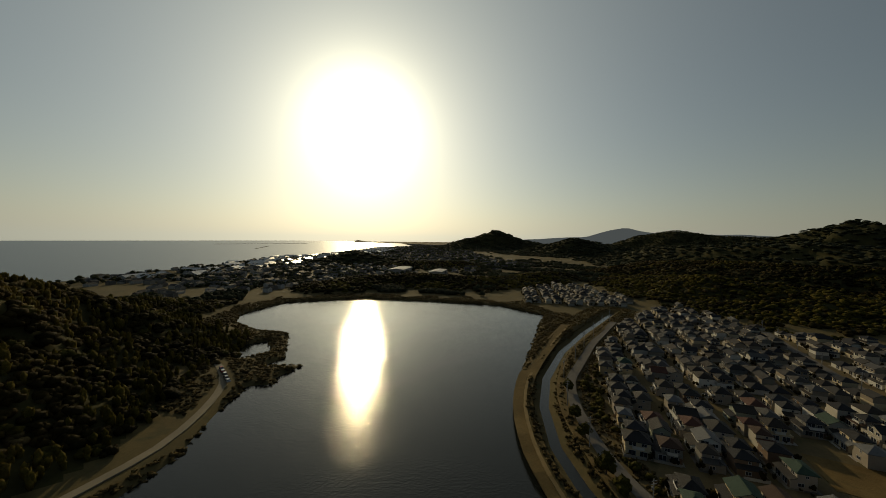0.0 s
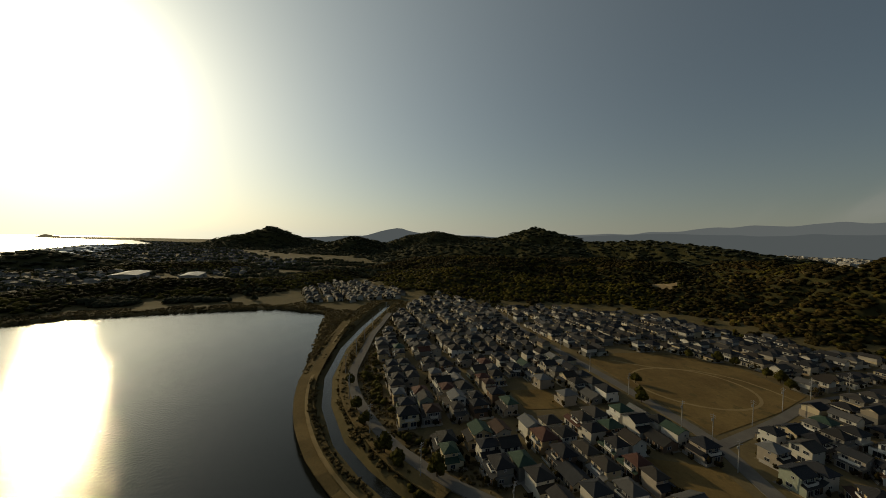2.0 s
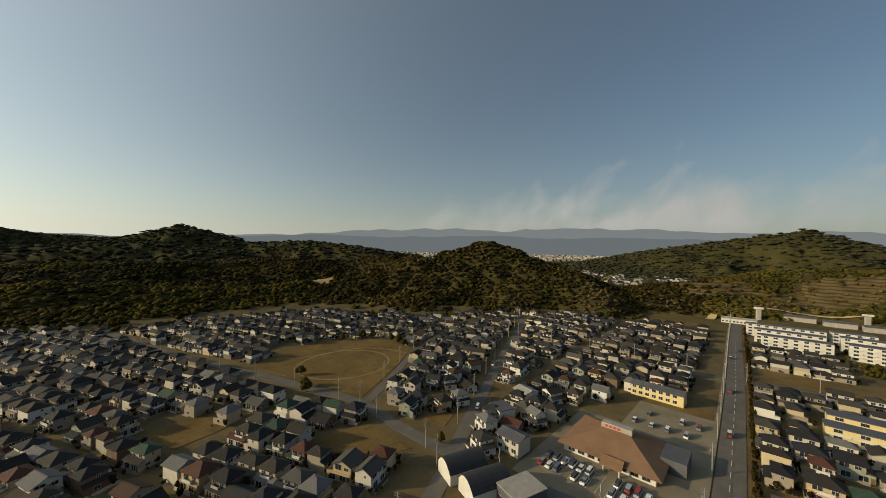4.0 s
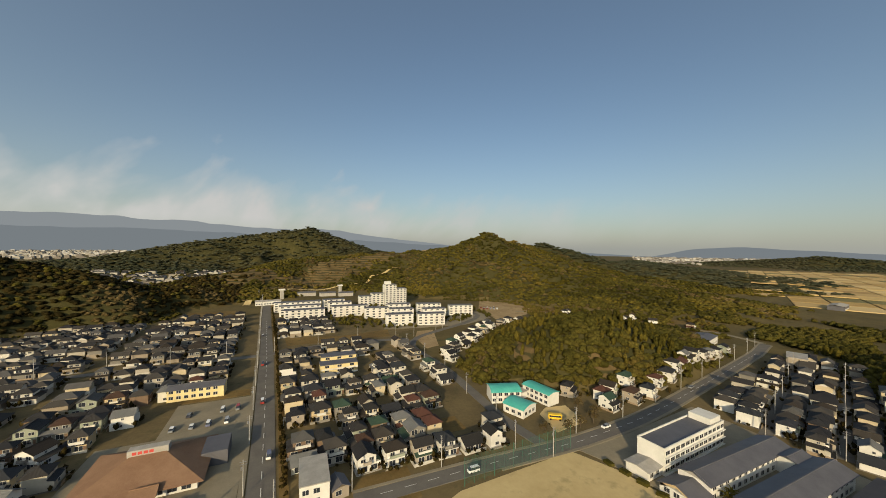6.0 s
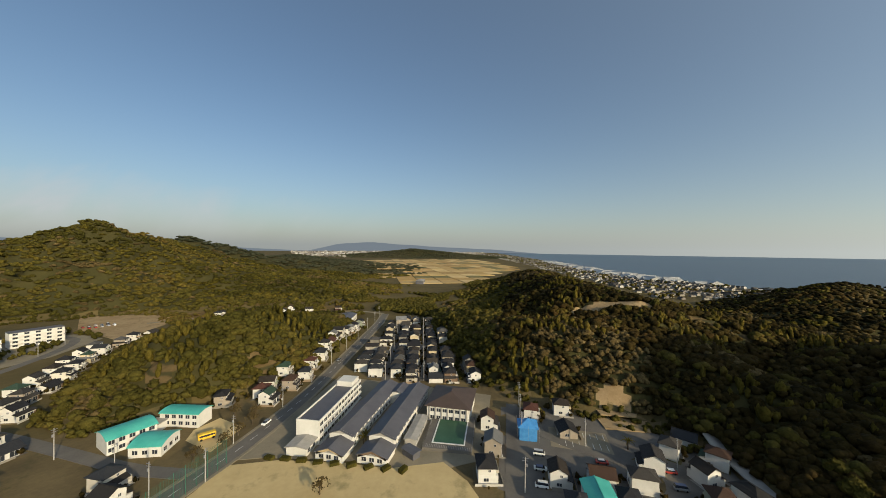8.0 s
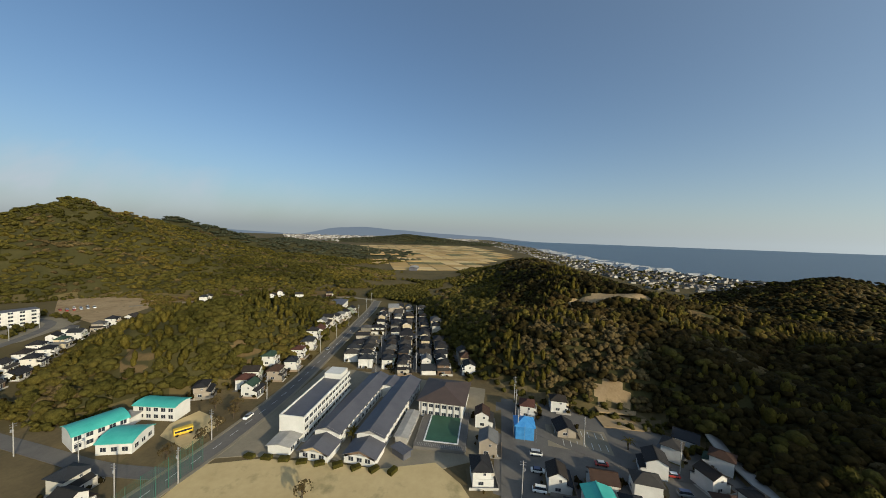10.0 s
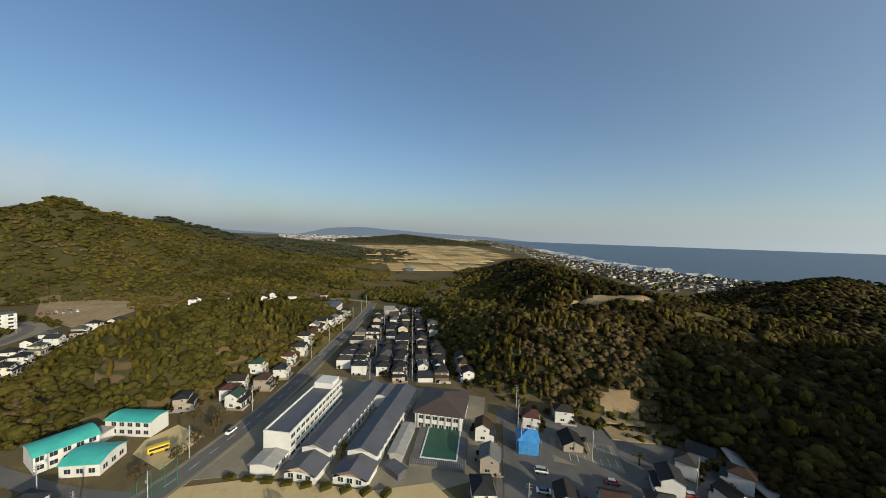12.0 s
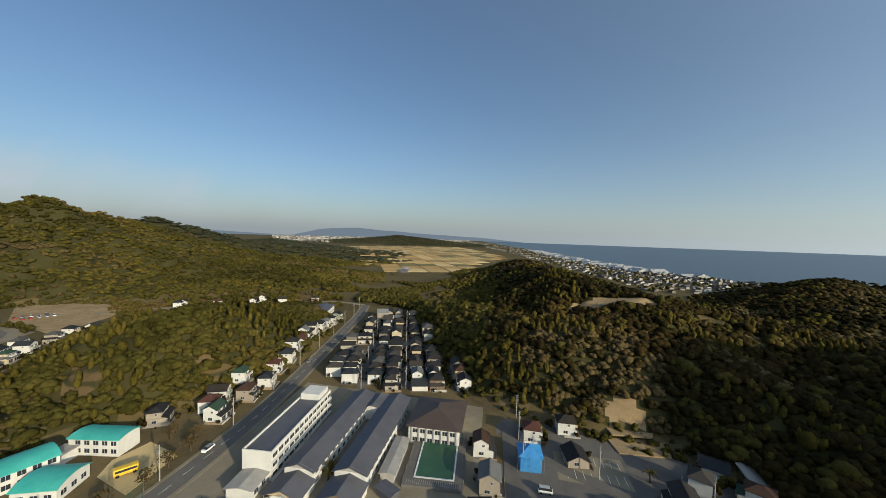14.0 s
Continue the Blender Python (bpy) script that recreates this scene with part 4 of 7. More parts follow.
WIN_BIG, WIN_MID, WIN_SMALL = window_mesh(2.4, 2.0), window_mesh(1.7, 1.2), window_mesh(0.9, 0.9)
WIN_MID_DARK = window_mesh(1.7, 1.2, M_DARKFRAME)


def house_walls(w, d, uw, ud, ux, uy, storeys, gable_top, turned):
    bm = bmesh.new()
    box(bm, -w / 2, w / 2, -d / 2, d / 2, -0.6, 2.9)
    if storeys == 2:
        x0, x1, y0, y1 = ux - uw / 2, ux + uw / 2, uy - ud / 2, uy + ud / 2
        box(bm, x0, x1, y0, y1, 2.9, 5.6)
    else:
        x0, x1, y0, y1 = -w / 2, w / 2, -d / 2, d / 2
    top = 5.6 if storeys == 2 else 2.9
    if gable_top:
        if turned:
            solid(bm, [(x0, y0, top), (x1, y0, top), ((x0 + x1) / 2, y0, top + (x1 - x0) / 2 * gable_top), (x0, y1, top), (x1, y1, top), ((x0 + x1) / 2, y1, top + (x1 - x0) / 2 * gable_top)],
                  [(0, 1, 2), (3, 5, 4), (0, 2, 5, 3), (1, 4, 5, 2)])
        else:
            solid(bm, [(x0, y0, top), (x0, y1, top), (x0, (y0 + y1) / 2, top + (y1 - y0) / 2 * gable_top), (x1, y0, top), (x1, y1, top), (x1, (y0 + y1) / 2, top + (y1 - y0) / 2 * gable_top)],
                  [(0, 2, 1), (3, 4, 5), (0, 3, 5, 2), (1, 2, 5, 4)])
    return bm, (x0, x1, y0, y1, top)


def make_house(seed, detail, wall_mat=None, roof_mat=None):
    """A Japanese suburban house: walls, tiled roofs, windows, door, balcony. Its base centre is the origin, its front looks to -y."""
    rng = random.Random(seed)
    root = new("house")
    w, d = rng.uniform(7.0, 9.2), rng.uniform(6.2, 7.8)
    storeys = 2 if rng.random() < 0.86 else 1
    uw, ud = w * rng.uniform(0.72, 1.0), d * rng.uniform(0.74, 0.98)
    ux, uy = (w - uw) / 2 * rng.choice((-1, 1)), (d - ud) / 2
    gable = rng.random() < 0.45
    pitch = rng.uniform(0.42, 0.58)
    turned = gable and (ud > uw if storeys == 2 else d > w)
    bm, (x0, x1, y0, y1, top) = house_walls(w, d, uw, ud, ux, uy, storeys, pitch if gable else 0, turned)
    part("wall", bm, wall_mat or M_WALL, root)
    bm = bmesh.new()
    hip_roof(bm, x0, x1, y0, y1, top + 0.06, pitch, 0.55, gable=gable, ridge_cap=detail > 0)
    part("roof", bm, roof_mat or M_ROOF, root)
    if storeys == 2 and (w - uw > 0.9 or d - ud > 0.9):
        # lean-to roofs over the wider ground floor
        bm = bmesh.new()
        f = y0
        if d - ud > 0.5:
            solid(bm, [(-w / 2 - 0.4, -d / 2 - 0.45, 2.78), (w / 2 + 0.4, -d / 2 - 0.45, 2.78), (w / 2 + 0.4, f, 2.78 + (f + d / 2 + 0.45) * 0.4), (-w / 2 - 0.4, f, 2.78 + (f + d / 2 + 0.45) * 0.4),
                       (-w / 2 - 0.4, -d / 2 - 0.45, 2.9), (w / 2 + 0.4, -d / 2 - 0.45, 2.9), (w / 2 + 0.4, f, 2.9 + (f + d / 2 + 0.45) * 0.4), (-w / 2 - 0.4, f, 2.9 + (f + d / 2 + 0.45) * 0.4)],
                  [(0, 3, 2, 1), (4, 5, 6, 7), (0, 1, 5, 4), (1, 2, 6, 5), (2, 3, 7, 6), (3, 0, 4, 7)])
        if w - uw > 0.9:
            s = -1 if ux > 0 else 1
            e, g = s * (w / 2 + 0.4), (x1 if s > 0 else x0)
            rise = abs(e - g) * 0.4
            solid(bm, [(e, f, 2.78), (e, d / 2 + 0.3, 2.78), (g, d / 2 + 0.3, 2.78 + rise), (g, f, 2.78 + rise), (e, f, 2.9), (e, d / 2 + 0.3, 2.9), (g, d / 2 + 0.3, 2.9 + rise), (g, f, 2.9 + rise)],
                  [(0, 1, 2, 3), (4, 7, 6, 5), (0, 4, 5, 1), (1, 5, 6, 2), (2, 6, 7, 3), (3, 7, 4, 0)])
        part("lower_roof", bm, roof_mat or M_ROOF, root)
    front = -d / 2
    wins = [(WIN_BIG, -w * 0.24, front, 0.35, 0), (WIN_BIG, w * 0.2, front, 0.35, 0)]
    if storeys == 2:
        wins += [(WIN_BIG if rng.random() < 0.4 else WIN_MID, ux - uw * 0.22, y0, 3.55, 0), (WIN_MID, ux + uw * 0.24, y0, 3.7, 0)]
        if detail:
            wins += [(WIN_SMALL, x1, uy, 3.9, 90), (WIN_SMALL, x0, uy - 0.8, 3.9, -90)]
    if detail:
        wins += [(WIN_MID, w / 2, -0.6, 1.0, 90), (WIN_MID, -w / 2, 0.7, 1.0, -90)]
    else:
        wins = wins[1:4]
    for me, x, y, z, turn in wins:
        shared("window", me, root, pose(x, y, z, 0, 0, turn))
    if detail:
        bm = bmesh.new()
        box(bm, -0.5, 0.5, -0.06, 0.03, 0.0, 2.1)
        ob = part("door", bm, M_DOOR, root)
        ob.location = (w * 0.43, front, 0.05)
        bm = bmesh.new()
        box(bm, 0.30, 0.36, -0.12, -0.06, 0.9, 1.2)
        part("handle", bm, M_STEEL, ob, "steel door handle")
        if storeys == 2 and rng.random() < 0.6:
            bm = bmesh.new()
            bw = uw * rng.uniform(0.4, 0.8)
            box(bm, -bw / 2, bw / 2, -1.15, 0.0, 0.0, 0.14)
            box(bm, -bw / 2, bw / 2, -1.2, -1.1, 0.0, 1.05)
            box(bm, -bw / 2, -bw / 2 + 0.1, -1.1, 0.0, 0.14, 1.05)
            box(bm, bw / 2 - 0.1, bw / 2, -1.1, 0.0, 0.14, 1.05)
            ob = part("balcony", bm, M_WHITE if rng.random() < 0.6 else M_WALL, root)
            ob.location = (ux, y0, 3.0)
        if rng.random() < 0.4:
            bm = bmesh.new()
            box(bm, -0.45, 0.45, -0.2, 0.2, 0.0, 0.75, bevel=0.04)
            ob = part("air_conditioner", bm, M_WHITE, root)
            ob.location = (-w * 0.42, -d / 2 - 0.35, -0.02)
    return root


def place(proto, x, y, turn, label="", scale=None):
    z = float(height(x, y))
    ob = copy_thing(proto, pose(x, y, z, 0, 0, turn))
    if scale:
        ob.scale = scale
    if label:
        tagged(ob, label)
    return ob


HOUSES = []  # x, y of all placed houses


RESERVED = [PARK, [(-130, 62), (-104, 72), (-98, 90), (-128, 88)], [(-112, 108), (-100, 110), (-112, 140), (-124, 136)], [(-180, 20), (-160, 26), (-164, 44), (-184, 40)], [(60, 130), (72, 130), (72, 142), (60, 142)], [(-46, 204), (-16, 204), (-17, 214), (-46, 216)], FIELD, [(-66, 100), (-13, 105), (-13, 206), (-50, 206), (-66, 175)], [(102, 112), (186, 106), (186, 12), (120, 10), (100, 60)], [(90, 120), (132, 116), (138, 152), (104, 165)],
            [(-82, 84), (-48, 84), (-46, 106), (-86, 124)], [(2, 100), (20, 100), (20, 126), (2, 126)], [(18, 214), (46, 214), (50, 244), (18, 244)], LAKE]
NEAR = [make_house(k, 1) for k in range(16)]
WHITE = [make_house(40 + k, 1, M_WHITE) for k in range(6)]
MID = [make_house(100 + k, 0) for k in range(10)]
SITES = []
LABELS = ["two-storey house with dark tiled roof and pale walls", "suburban house with grey tile roof and balcony", "tile-roofed family house with sliding windows"]


def open_ground(x, y):
    """Which of many sites are clear of roads and reserved ground."""
    ok = np.ones(len(x), bool)
    for line, w in ROADS:
        ok &= line_distance(x, y, line)[0] > w + 2.6
    for p in RESERVED:
        ok &= poly_distance(x, y, p) > 3.0
    return ok


def house_rows(poly, origin, bearing, along, depth, street, skip, seed, near=285.0, run=8):
    """Rows of houses, two by two between lanes, inside an outline."""
    rng = random.Random(seed)
    b = radians(bearing)
    u, v = (math.sin(b), math.cos(b)), (-math.cos(b), math.sin(b))
    face = math.degrees(math.atan2(u[1], u[0]))
    if -v[1] > 0:
        face += 180
    sites = []
    for j, i in itertools.product(range(-60, 60), range(-60, 60)):
        off = j // 2 * (2 * depth + street) + (j % 2) * depth
        du, dv = i * along + rng.uniform(-0.8, 0.8), off + rng.uniform(-0.8, 0.8)
        if i % run != run - 1 and rng.random() >= skip:
            sites.append((origin[0] + u[0] * du + v[0] * dv, origin[1] + u[1] * du + v[1] * dv))
    x, y = np.array(sites).T
    ok = (poly_distance(x, y, poly) < -3.0) & (np.hypot(x, y) > 88)
    x, y = x[ok], y[ok]
    ok = open_ground(x, y)
    x, y = x[ok], y[ok]
    if HOUSES:
        far = np.min((x[:, None] - np.array(HOUSES)[None, :, 0]) ** 2 + (y[:, None] - np.array(HOUSES)[None, :, 1]) ** 2, 1) > 52
        x, y = x[far], y[far]
    for px, py, pz in zip(x.tolist(), y.tolist(), height(x, y).tolist()):
        HOUSES.append((px, py))
        SITES.append((px, py, pz, face + rng.choice((0, 0, 0, 0, 90, 180, -90)) + rng.uniform(-2, 2)))
    return len(x)


ZONE_W = [(-100, 10), (-112, -8), (-127, -28), (-155, -48), (-182, -60), (-259, -72), (-340, -78), (-420, -70), (-480, -50), (-416, 1), (-408, 60), (-396, 118), (-388, 184), (-333, 221),
          (-290, 255), (-267, 303), (-230, 354), (-170, 292), (-153, 247), (-119, 172), (-97, 119), (-85, 92), (-60, 50)]
ZONE_C = [(-170, 300), (-153, 250), (-119, 172), (-95, 119), (-80, 100), (-8, 108), (-12, 265), (-18, 413), (-40, 430), (-120, 418), (-194, 410), (-228, 364)]
ZONE_E = [(0, 100), (92, 112), (92, 160), (93, 197), (95, 250), (85, 280), (20, 280), (-8, 268)]
ZONE_E2 = [(-6, 318), (44, 312), (46, 376), (-8, 378)]
ZONE_V = [(184, 86), (196, 106), (277, 118), (335, 126), (350, 104), (324, 80), (246, 41), (196, 18), (185, 36)]
ZONE_WW = [(-372, -185), (-395, -140), (-440, -85), (-500, -110), (-565, -185), (-550, -232), (-470, -238), (-405, -222)]
ROADSIDE = [(27, 122, 2), (37, 121, 1), (47, 119, 3), (57, 119, 0), (67, 118, 2), (77, 117, 92), (83, 126, 90)] + [(-86, 121, -22), (-78, 108, -22), (-110, 132, -22), (-113, 121, -22), (-73, 140, -22), (-78, 168, -22), (-132, 152, -22), (-134, 172, -22), (-127, 142, -22), (-118, 148, -22)]
HOUSES += [(x, y) for x, y, _ in ROADSIDE]
house_rows(ZONE_W, (-85, 96), 68, 9.7, 9.2, 4.6, 0.06, 1)
house_rows(ZONE_C, (-14, 215), 87.5, 9.8, 9.2, 4.6, 0.07, 2)
house_rows(ZONE_E, (6, 130), 87.5, 10.2, 9.6, 4.6, 0.10, 3)
house_rows(ZONE_E2, (0, 322), 87.5, 9.2, 8.8, 4.0, 0.05, 4)
house_rows(ZONE_V, (190, 60), 74, 9.2, 9.0, 4.4, 0.04, 5, near=330)
house_rows(ZONE_WW, (-400, -200), 60, 10.0, 9.6, 4.6, 0.08, 6)
# single houses: the estate under the hill, the hamlet by the knoll, and the roadside
SINGLES = []
for x, y, turn in ROADSIDE + [(150, 12, 0), (133, 9, 0), (117, 10, 10), (163, -6, 0), (171, -20, 0), (152, -20, 5), (120, -14, 0), (121, -27, 0), (123, -40, 90), (110, -33, 0), (146, -56, 60), (157, -66, 60), (132, -62, 20),
                   (118, -60, 0), (122, -70, 20), (143, -70, 60), (108, -48, 0), (104, -18, 0), (100, -62, 10), (135, -46, 80), (108, 226, 20), (117, 233, 25), (121, 244, 20), (130, 240, 30), (133, 254, 30), (143, 251, 35), (146, 264, 30),
                   (155, 262, 35), (158, 276, 35), (168, 274, 30), (172, 286, 35), (182, 284, 30), (186, 297, 30), (200, 293, 30), (214, 300, 25), (230, 304, 20), (106, 214, 20), (165, 121, 15), (178, 121, 15), (190, 125, 15), (152, 128, 20), (140, 140, 30), (147, 120, 10), (161, 132, 20), (173, 131, 15), (201, 126, 15), (211, 129, 15),
                   (222, 132, 15), (235, 136, 15), (247, 139, 15), (262, 141, 15), (276, 144, 15), (290, 147, 15), (308, 150, 15), (338, 258, 30), (352, 236, 30), (322, 286, 35), (368, 208, 25), (304, 312, 35), (318, 322, 35), (356, 262, 30)]:
    HOUSES.append((x, y))
    SINGLES.append((x, y, float(height(x, y)), turn + random.uniform(-4, 4)))


def lots():
    """The plots that the houses stand on, with low block walls."""
    rng = random.Random(12)
    verts, faces, wall_v, wall_f = [], [], [], []

    def slab(vs, fs, c, s, x, y, x0, x1, y0, y1, z0, z1):
        base = len(vs)
        for q in (z0, z1):
            vs += [(a * c - b * s + x, a * s + b * c + y, q) for a, b in ((x0, y0), (x1, y0), (x1, y1), (x0, y1))]
        fs += [tuple(base + k for k in f) for f in ((4, 5, 6, 7), (0, 1, 5, 4), (1, 2, 6, 5), (2, 3, 7, 6), (3, 0, 4, 7))]

    for x, y, z, turn in SITES + SINGLES:
        c, s = math.cos(radians(turn)), math.sin(radians(turn))
        top = z + rng.uniform(0.05, 0.16)
        slab(verts, faces, c, s, x, y, -4.7, 4.7, -4.5, -0.2, z - 0.4, top)
        slab(verts, faces, c, s, x, y, -4.7, 4.7, -0.15, 4.5, z - 0.4, top - 0.02)
        if rng.random() < 0.75 and math.hypot(x, y) < 330:
            h = z + rng.uniform(0.7, 1.3)
            slab(wall_v, wall_f, c, s, x, y, -4.85, rng.uniform(0.5, 4.6), -4.85, -4.7, z - 0.3, h)
            if rng.random() < 0.7:
                slab(wall_v, wall_f, c, s, x, y, -4.85, -4.7, -4.65, rng.uniform(1, 4.5), z - 0.3, h + 0.01)
    tagged(mesh_object("house_plots", verts, faces, M_PLOT), "paved, gravelled and bare plots round the houses", "plots", kind="stuff")
    tagged(mesh_object("garden_walls", wall_v, wall_f, M_BLOCKWALL), "low grey block walls round the gardens", "walls", kind="stuff")


lots()


def stamp(name, templates, sites, mats, label, category):
    """Joins copies of things, each a list of (vertices, faces, slot), into one mesh."""
    verts, faces, slots = [], [], []
    rng = random.Random(8)
    for x, y, z, turn in sites:
        c, s = math.cos(radians(turn)), math.sin(radians(turn))
        for v, fs, slot in rng.choice(templates):
            base = len(verts)
            verts += [(a * c - b * s + x, a * s + b * c + y, q + z) for a, b, q in v]
            faces += [tuple(k + base for k in fc) for fc in fs]
            slots += slot
    return tagged(mesh_object(name, verts, faces, mats, slots), label, category, kind="stuff")


def template(root):
    out = []
    for o in root.children:
        slot = {"wall": 0, "roof": 1, "lower_roof": 1}.get(o.name.split(".")[0], 2)
        out.append(([tuple(o.matrix_basis @ v.co) for v in o.data.vertices], [tuple(p.vertices) for p in o.data.polygons],
                    [(3 if slot == 2 and p.material_index == 1 else slot) for p in o.data.polygons]))
    return out


SITES.sort(key=lambda q: math.hypot(q[0], q[1]))
KEPT = 300 - len(SINGLES)
for n, (x, y, z, turn) in enumerate(SITES[:KEPT] + SINGLES):
    ob = copy_thing(NEAR[(n * 7 + n // 16) % 16] if (n < KEPT and (x < 180 or n % 3 == 0)) or n % 4 == 0 else WHITE[n % 6], pose(x, y, z, 0, 0, turn))
    tagged(ob, LABELS[n % 3], "house", "houses of the town")
stamp("houses_farther", [template(o) for o in MID], SITES[KEPT:], [M_WALL_FAR, M_ROOF_FAR, M_FRAME, M_GLASS], "rows of tile-roofed houses farther off in the town", "houses")
print("houses", len(SITES))
for ob in NEAR + MID + WHITE:
    for o in list(ob.children_recursive) + [ob]:
        bpy.data.objects.remove(o)

# ---- public buildings ----
def thing(name, x, y, z, turn, label, category, group=""):
    ob = new(name)
    ob.matrix_world = pose(x, y, z, 0, 0, turn)
    return tagged(ob, label, category, group)


def ring_slab(bm, w, d, z0, z1, over, mat=0):
    box(bm, -w / 2 - over, w / 2 + over, -d / 2 - over, d / 2 + over, z0, z1, mat)


WIN_WIDE = window_mesh(2.6, 1.5)
WIN_FLAT = window_mesh(1.9, 1.6)


def apartment_block(x, y, turn, length, storeys, depth=9.5, z=2.0, label="white five-storey apartment slab with balcony rows", roof_box=False):
    """A plain slab of flats: body, roof, stacked balconies and windows on the sunny side, stair fronts behind."""
    root = thing("apartment_block", x, y, z, turn, label, "apartment block", "white apartment blocks")
    h = storeys * 2.75
    bm = bmesh.new()
    box(bm, -length / 2, length / 2, -depth / 2, depth / 2, -1.5, h)
    part("wall", bm, M_WHITE, root)
    bm = bmesh.new()
    ring_slab(bm, length, depth, h, h + 0.35, 0.25)
    part("roof", bm, M_GREYROOF, root)
    bays = max(3, int(length / 5.6))
    bw = length / bays
    bal = bmesh.new()
    box(bal, -bw / 2 + 0.15, bw / 2 - 0.15, -1.35, 0.0, 0.0, 0.16)
    box(bal, -bw / 2 + 0.15, bw / 2 - 0.15, -1.4, -1.28, 0.0, 0.9)
    me = bpy.data.meshes.new("balcony")
    bmesh.ops.remove_doubles(bal, verts=bal.verts, dist=0.001)
    bal.to_mesh(me)
    bal.free()
    me.materials.append(M_WHITE)
    for s in range(storeys):
        for b in range(bays):
            bx = -length / 2 + bw * (b + 0.5)
            shared("balcony", me, root, pose(bx, -depth / 2, s * 2.75 + 0.1))
            shared("window", WIN_WIDE if bw > 3.4 else WIN_FLAT, root, pose(bx, -depth / 2 - 0.01, s * 2.75 + 1.0))
    if roof_box:
        bm = bmesh.new()
        box(bm, -length / 2 + 1, -length / 2 + 9, -3, 3.5, h + 0.35, h + 4.2, bevel=0.1)
        part("stair_head", bm, M_WHITE, root)
    return root


FLATS = [(14, 446, 2, 52, 4), (16, 418, 0, 43, 4), (19, 390, 0, 40, 4), (56, 453, 0, 26, 4), (60, 429, -2, 27, 4), (67, 398, -3, 39, 4), (92, 376, -7, 26, 4), (123, 392, -9, 26, 4), (116, 361, -9, 26, 4),
         (105, 333, -8, 27, 4), (136, 325, -12, 28, 4), (157, 383, -12, 29, 4), (150, 350, -11, 26, 4), (188, 360, -15, 28, 4)]
for ax, ay, at_, al, an in FLATS:
    apartment_block(ax, ay, at_, al, an, label="white four-storey apartment slab with balcony rows")
apartment_block(95, 450, 0, 16, 5, 11, 2.0, "white five-storey apartment slab stepped beside a taller one")
apartment_block(111.5, 451, 0, 16, 6, 11, 2.0, "white six-storey apartment slab beside the tower")
apartment_block(128, 451, 0, 15.5, 10, 12, 2.0, "white ten-storey apartment tower with stair head", True)
apartment_block(143.2, 452, 0, 14, 8, 12, 2.0, "white eight-storey apartment tower beside a taller one")
apartment_block(31, 222, 0, 22, 2, 8, 2.1, "long two-storey pale yellow flats with balconies")
apartment_block(33, 238, 0, 22, 2, 8, 2.1, "long two-storey pale yellow flats with balconies")
for o in [o for o in bpy.data.objects if o.name.startswith("apartment_block")][-2:]:
    for c in o.children:
        if c.name.startswith("wall"):
            c.data.materials[0] = M_YELLOWWALL
for ax, ay, al in [(60, 560, 24), (30, 566, 26), (86, 552, 22)]:
    root = thing("row_house", ax, ay, float(height(ax, ay)), 3, "dark-roofed row houses behind the apartment blocks", "row house", "row houses")
    bm = bmesh.new()
    box(bm, -al / 2, al / 2, -4, 4, -2, 5.4)
    part("wall", bm, M_CONCRETE, root)
    bm = bmesh.new()
    hip_roof(bm, -al / 2, al / 2, -4, 4, 5.4, 0.35, gable=True)
    part("roof", bm, M_GREYROOF, root)


def gable_along(bm, x0, x1, y0, y1, z, rise, thick):
    """A gabled slab whose ridge runs along x."""
    ym = (y0 + y1) / 2
    line = [(y0, z), (ym, z + rise), (y1, z), (y1, z - thick), (ym, z + rise - thick), (y0, z - thick)]
    ends = [[bm.verts.new((x, a, b)) for a, b in line] for x in (x0, x1)]
    for k in range(6):
        bm.faces.new((ends[0][k], ends[1][k], ends[1][(k + 1) % 6], ends[0][(k + 1) % 6]))
    for e in ends:
        bm.faces.new((e[0], e[1], e[4], e[5]))
        bm.faces.new((e[1], e[2], e[3], e[4]))


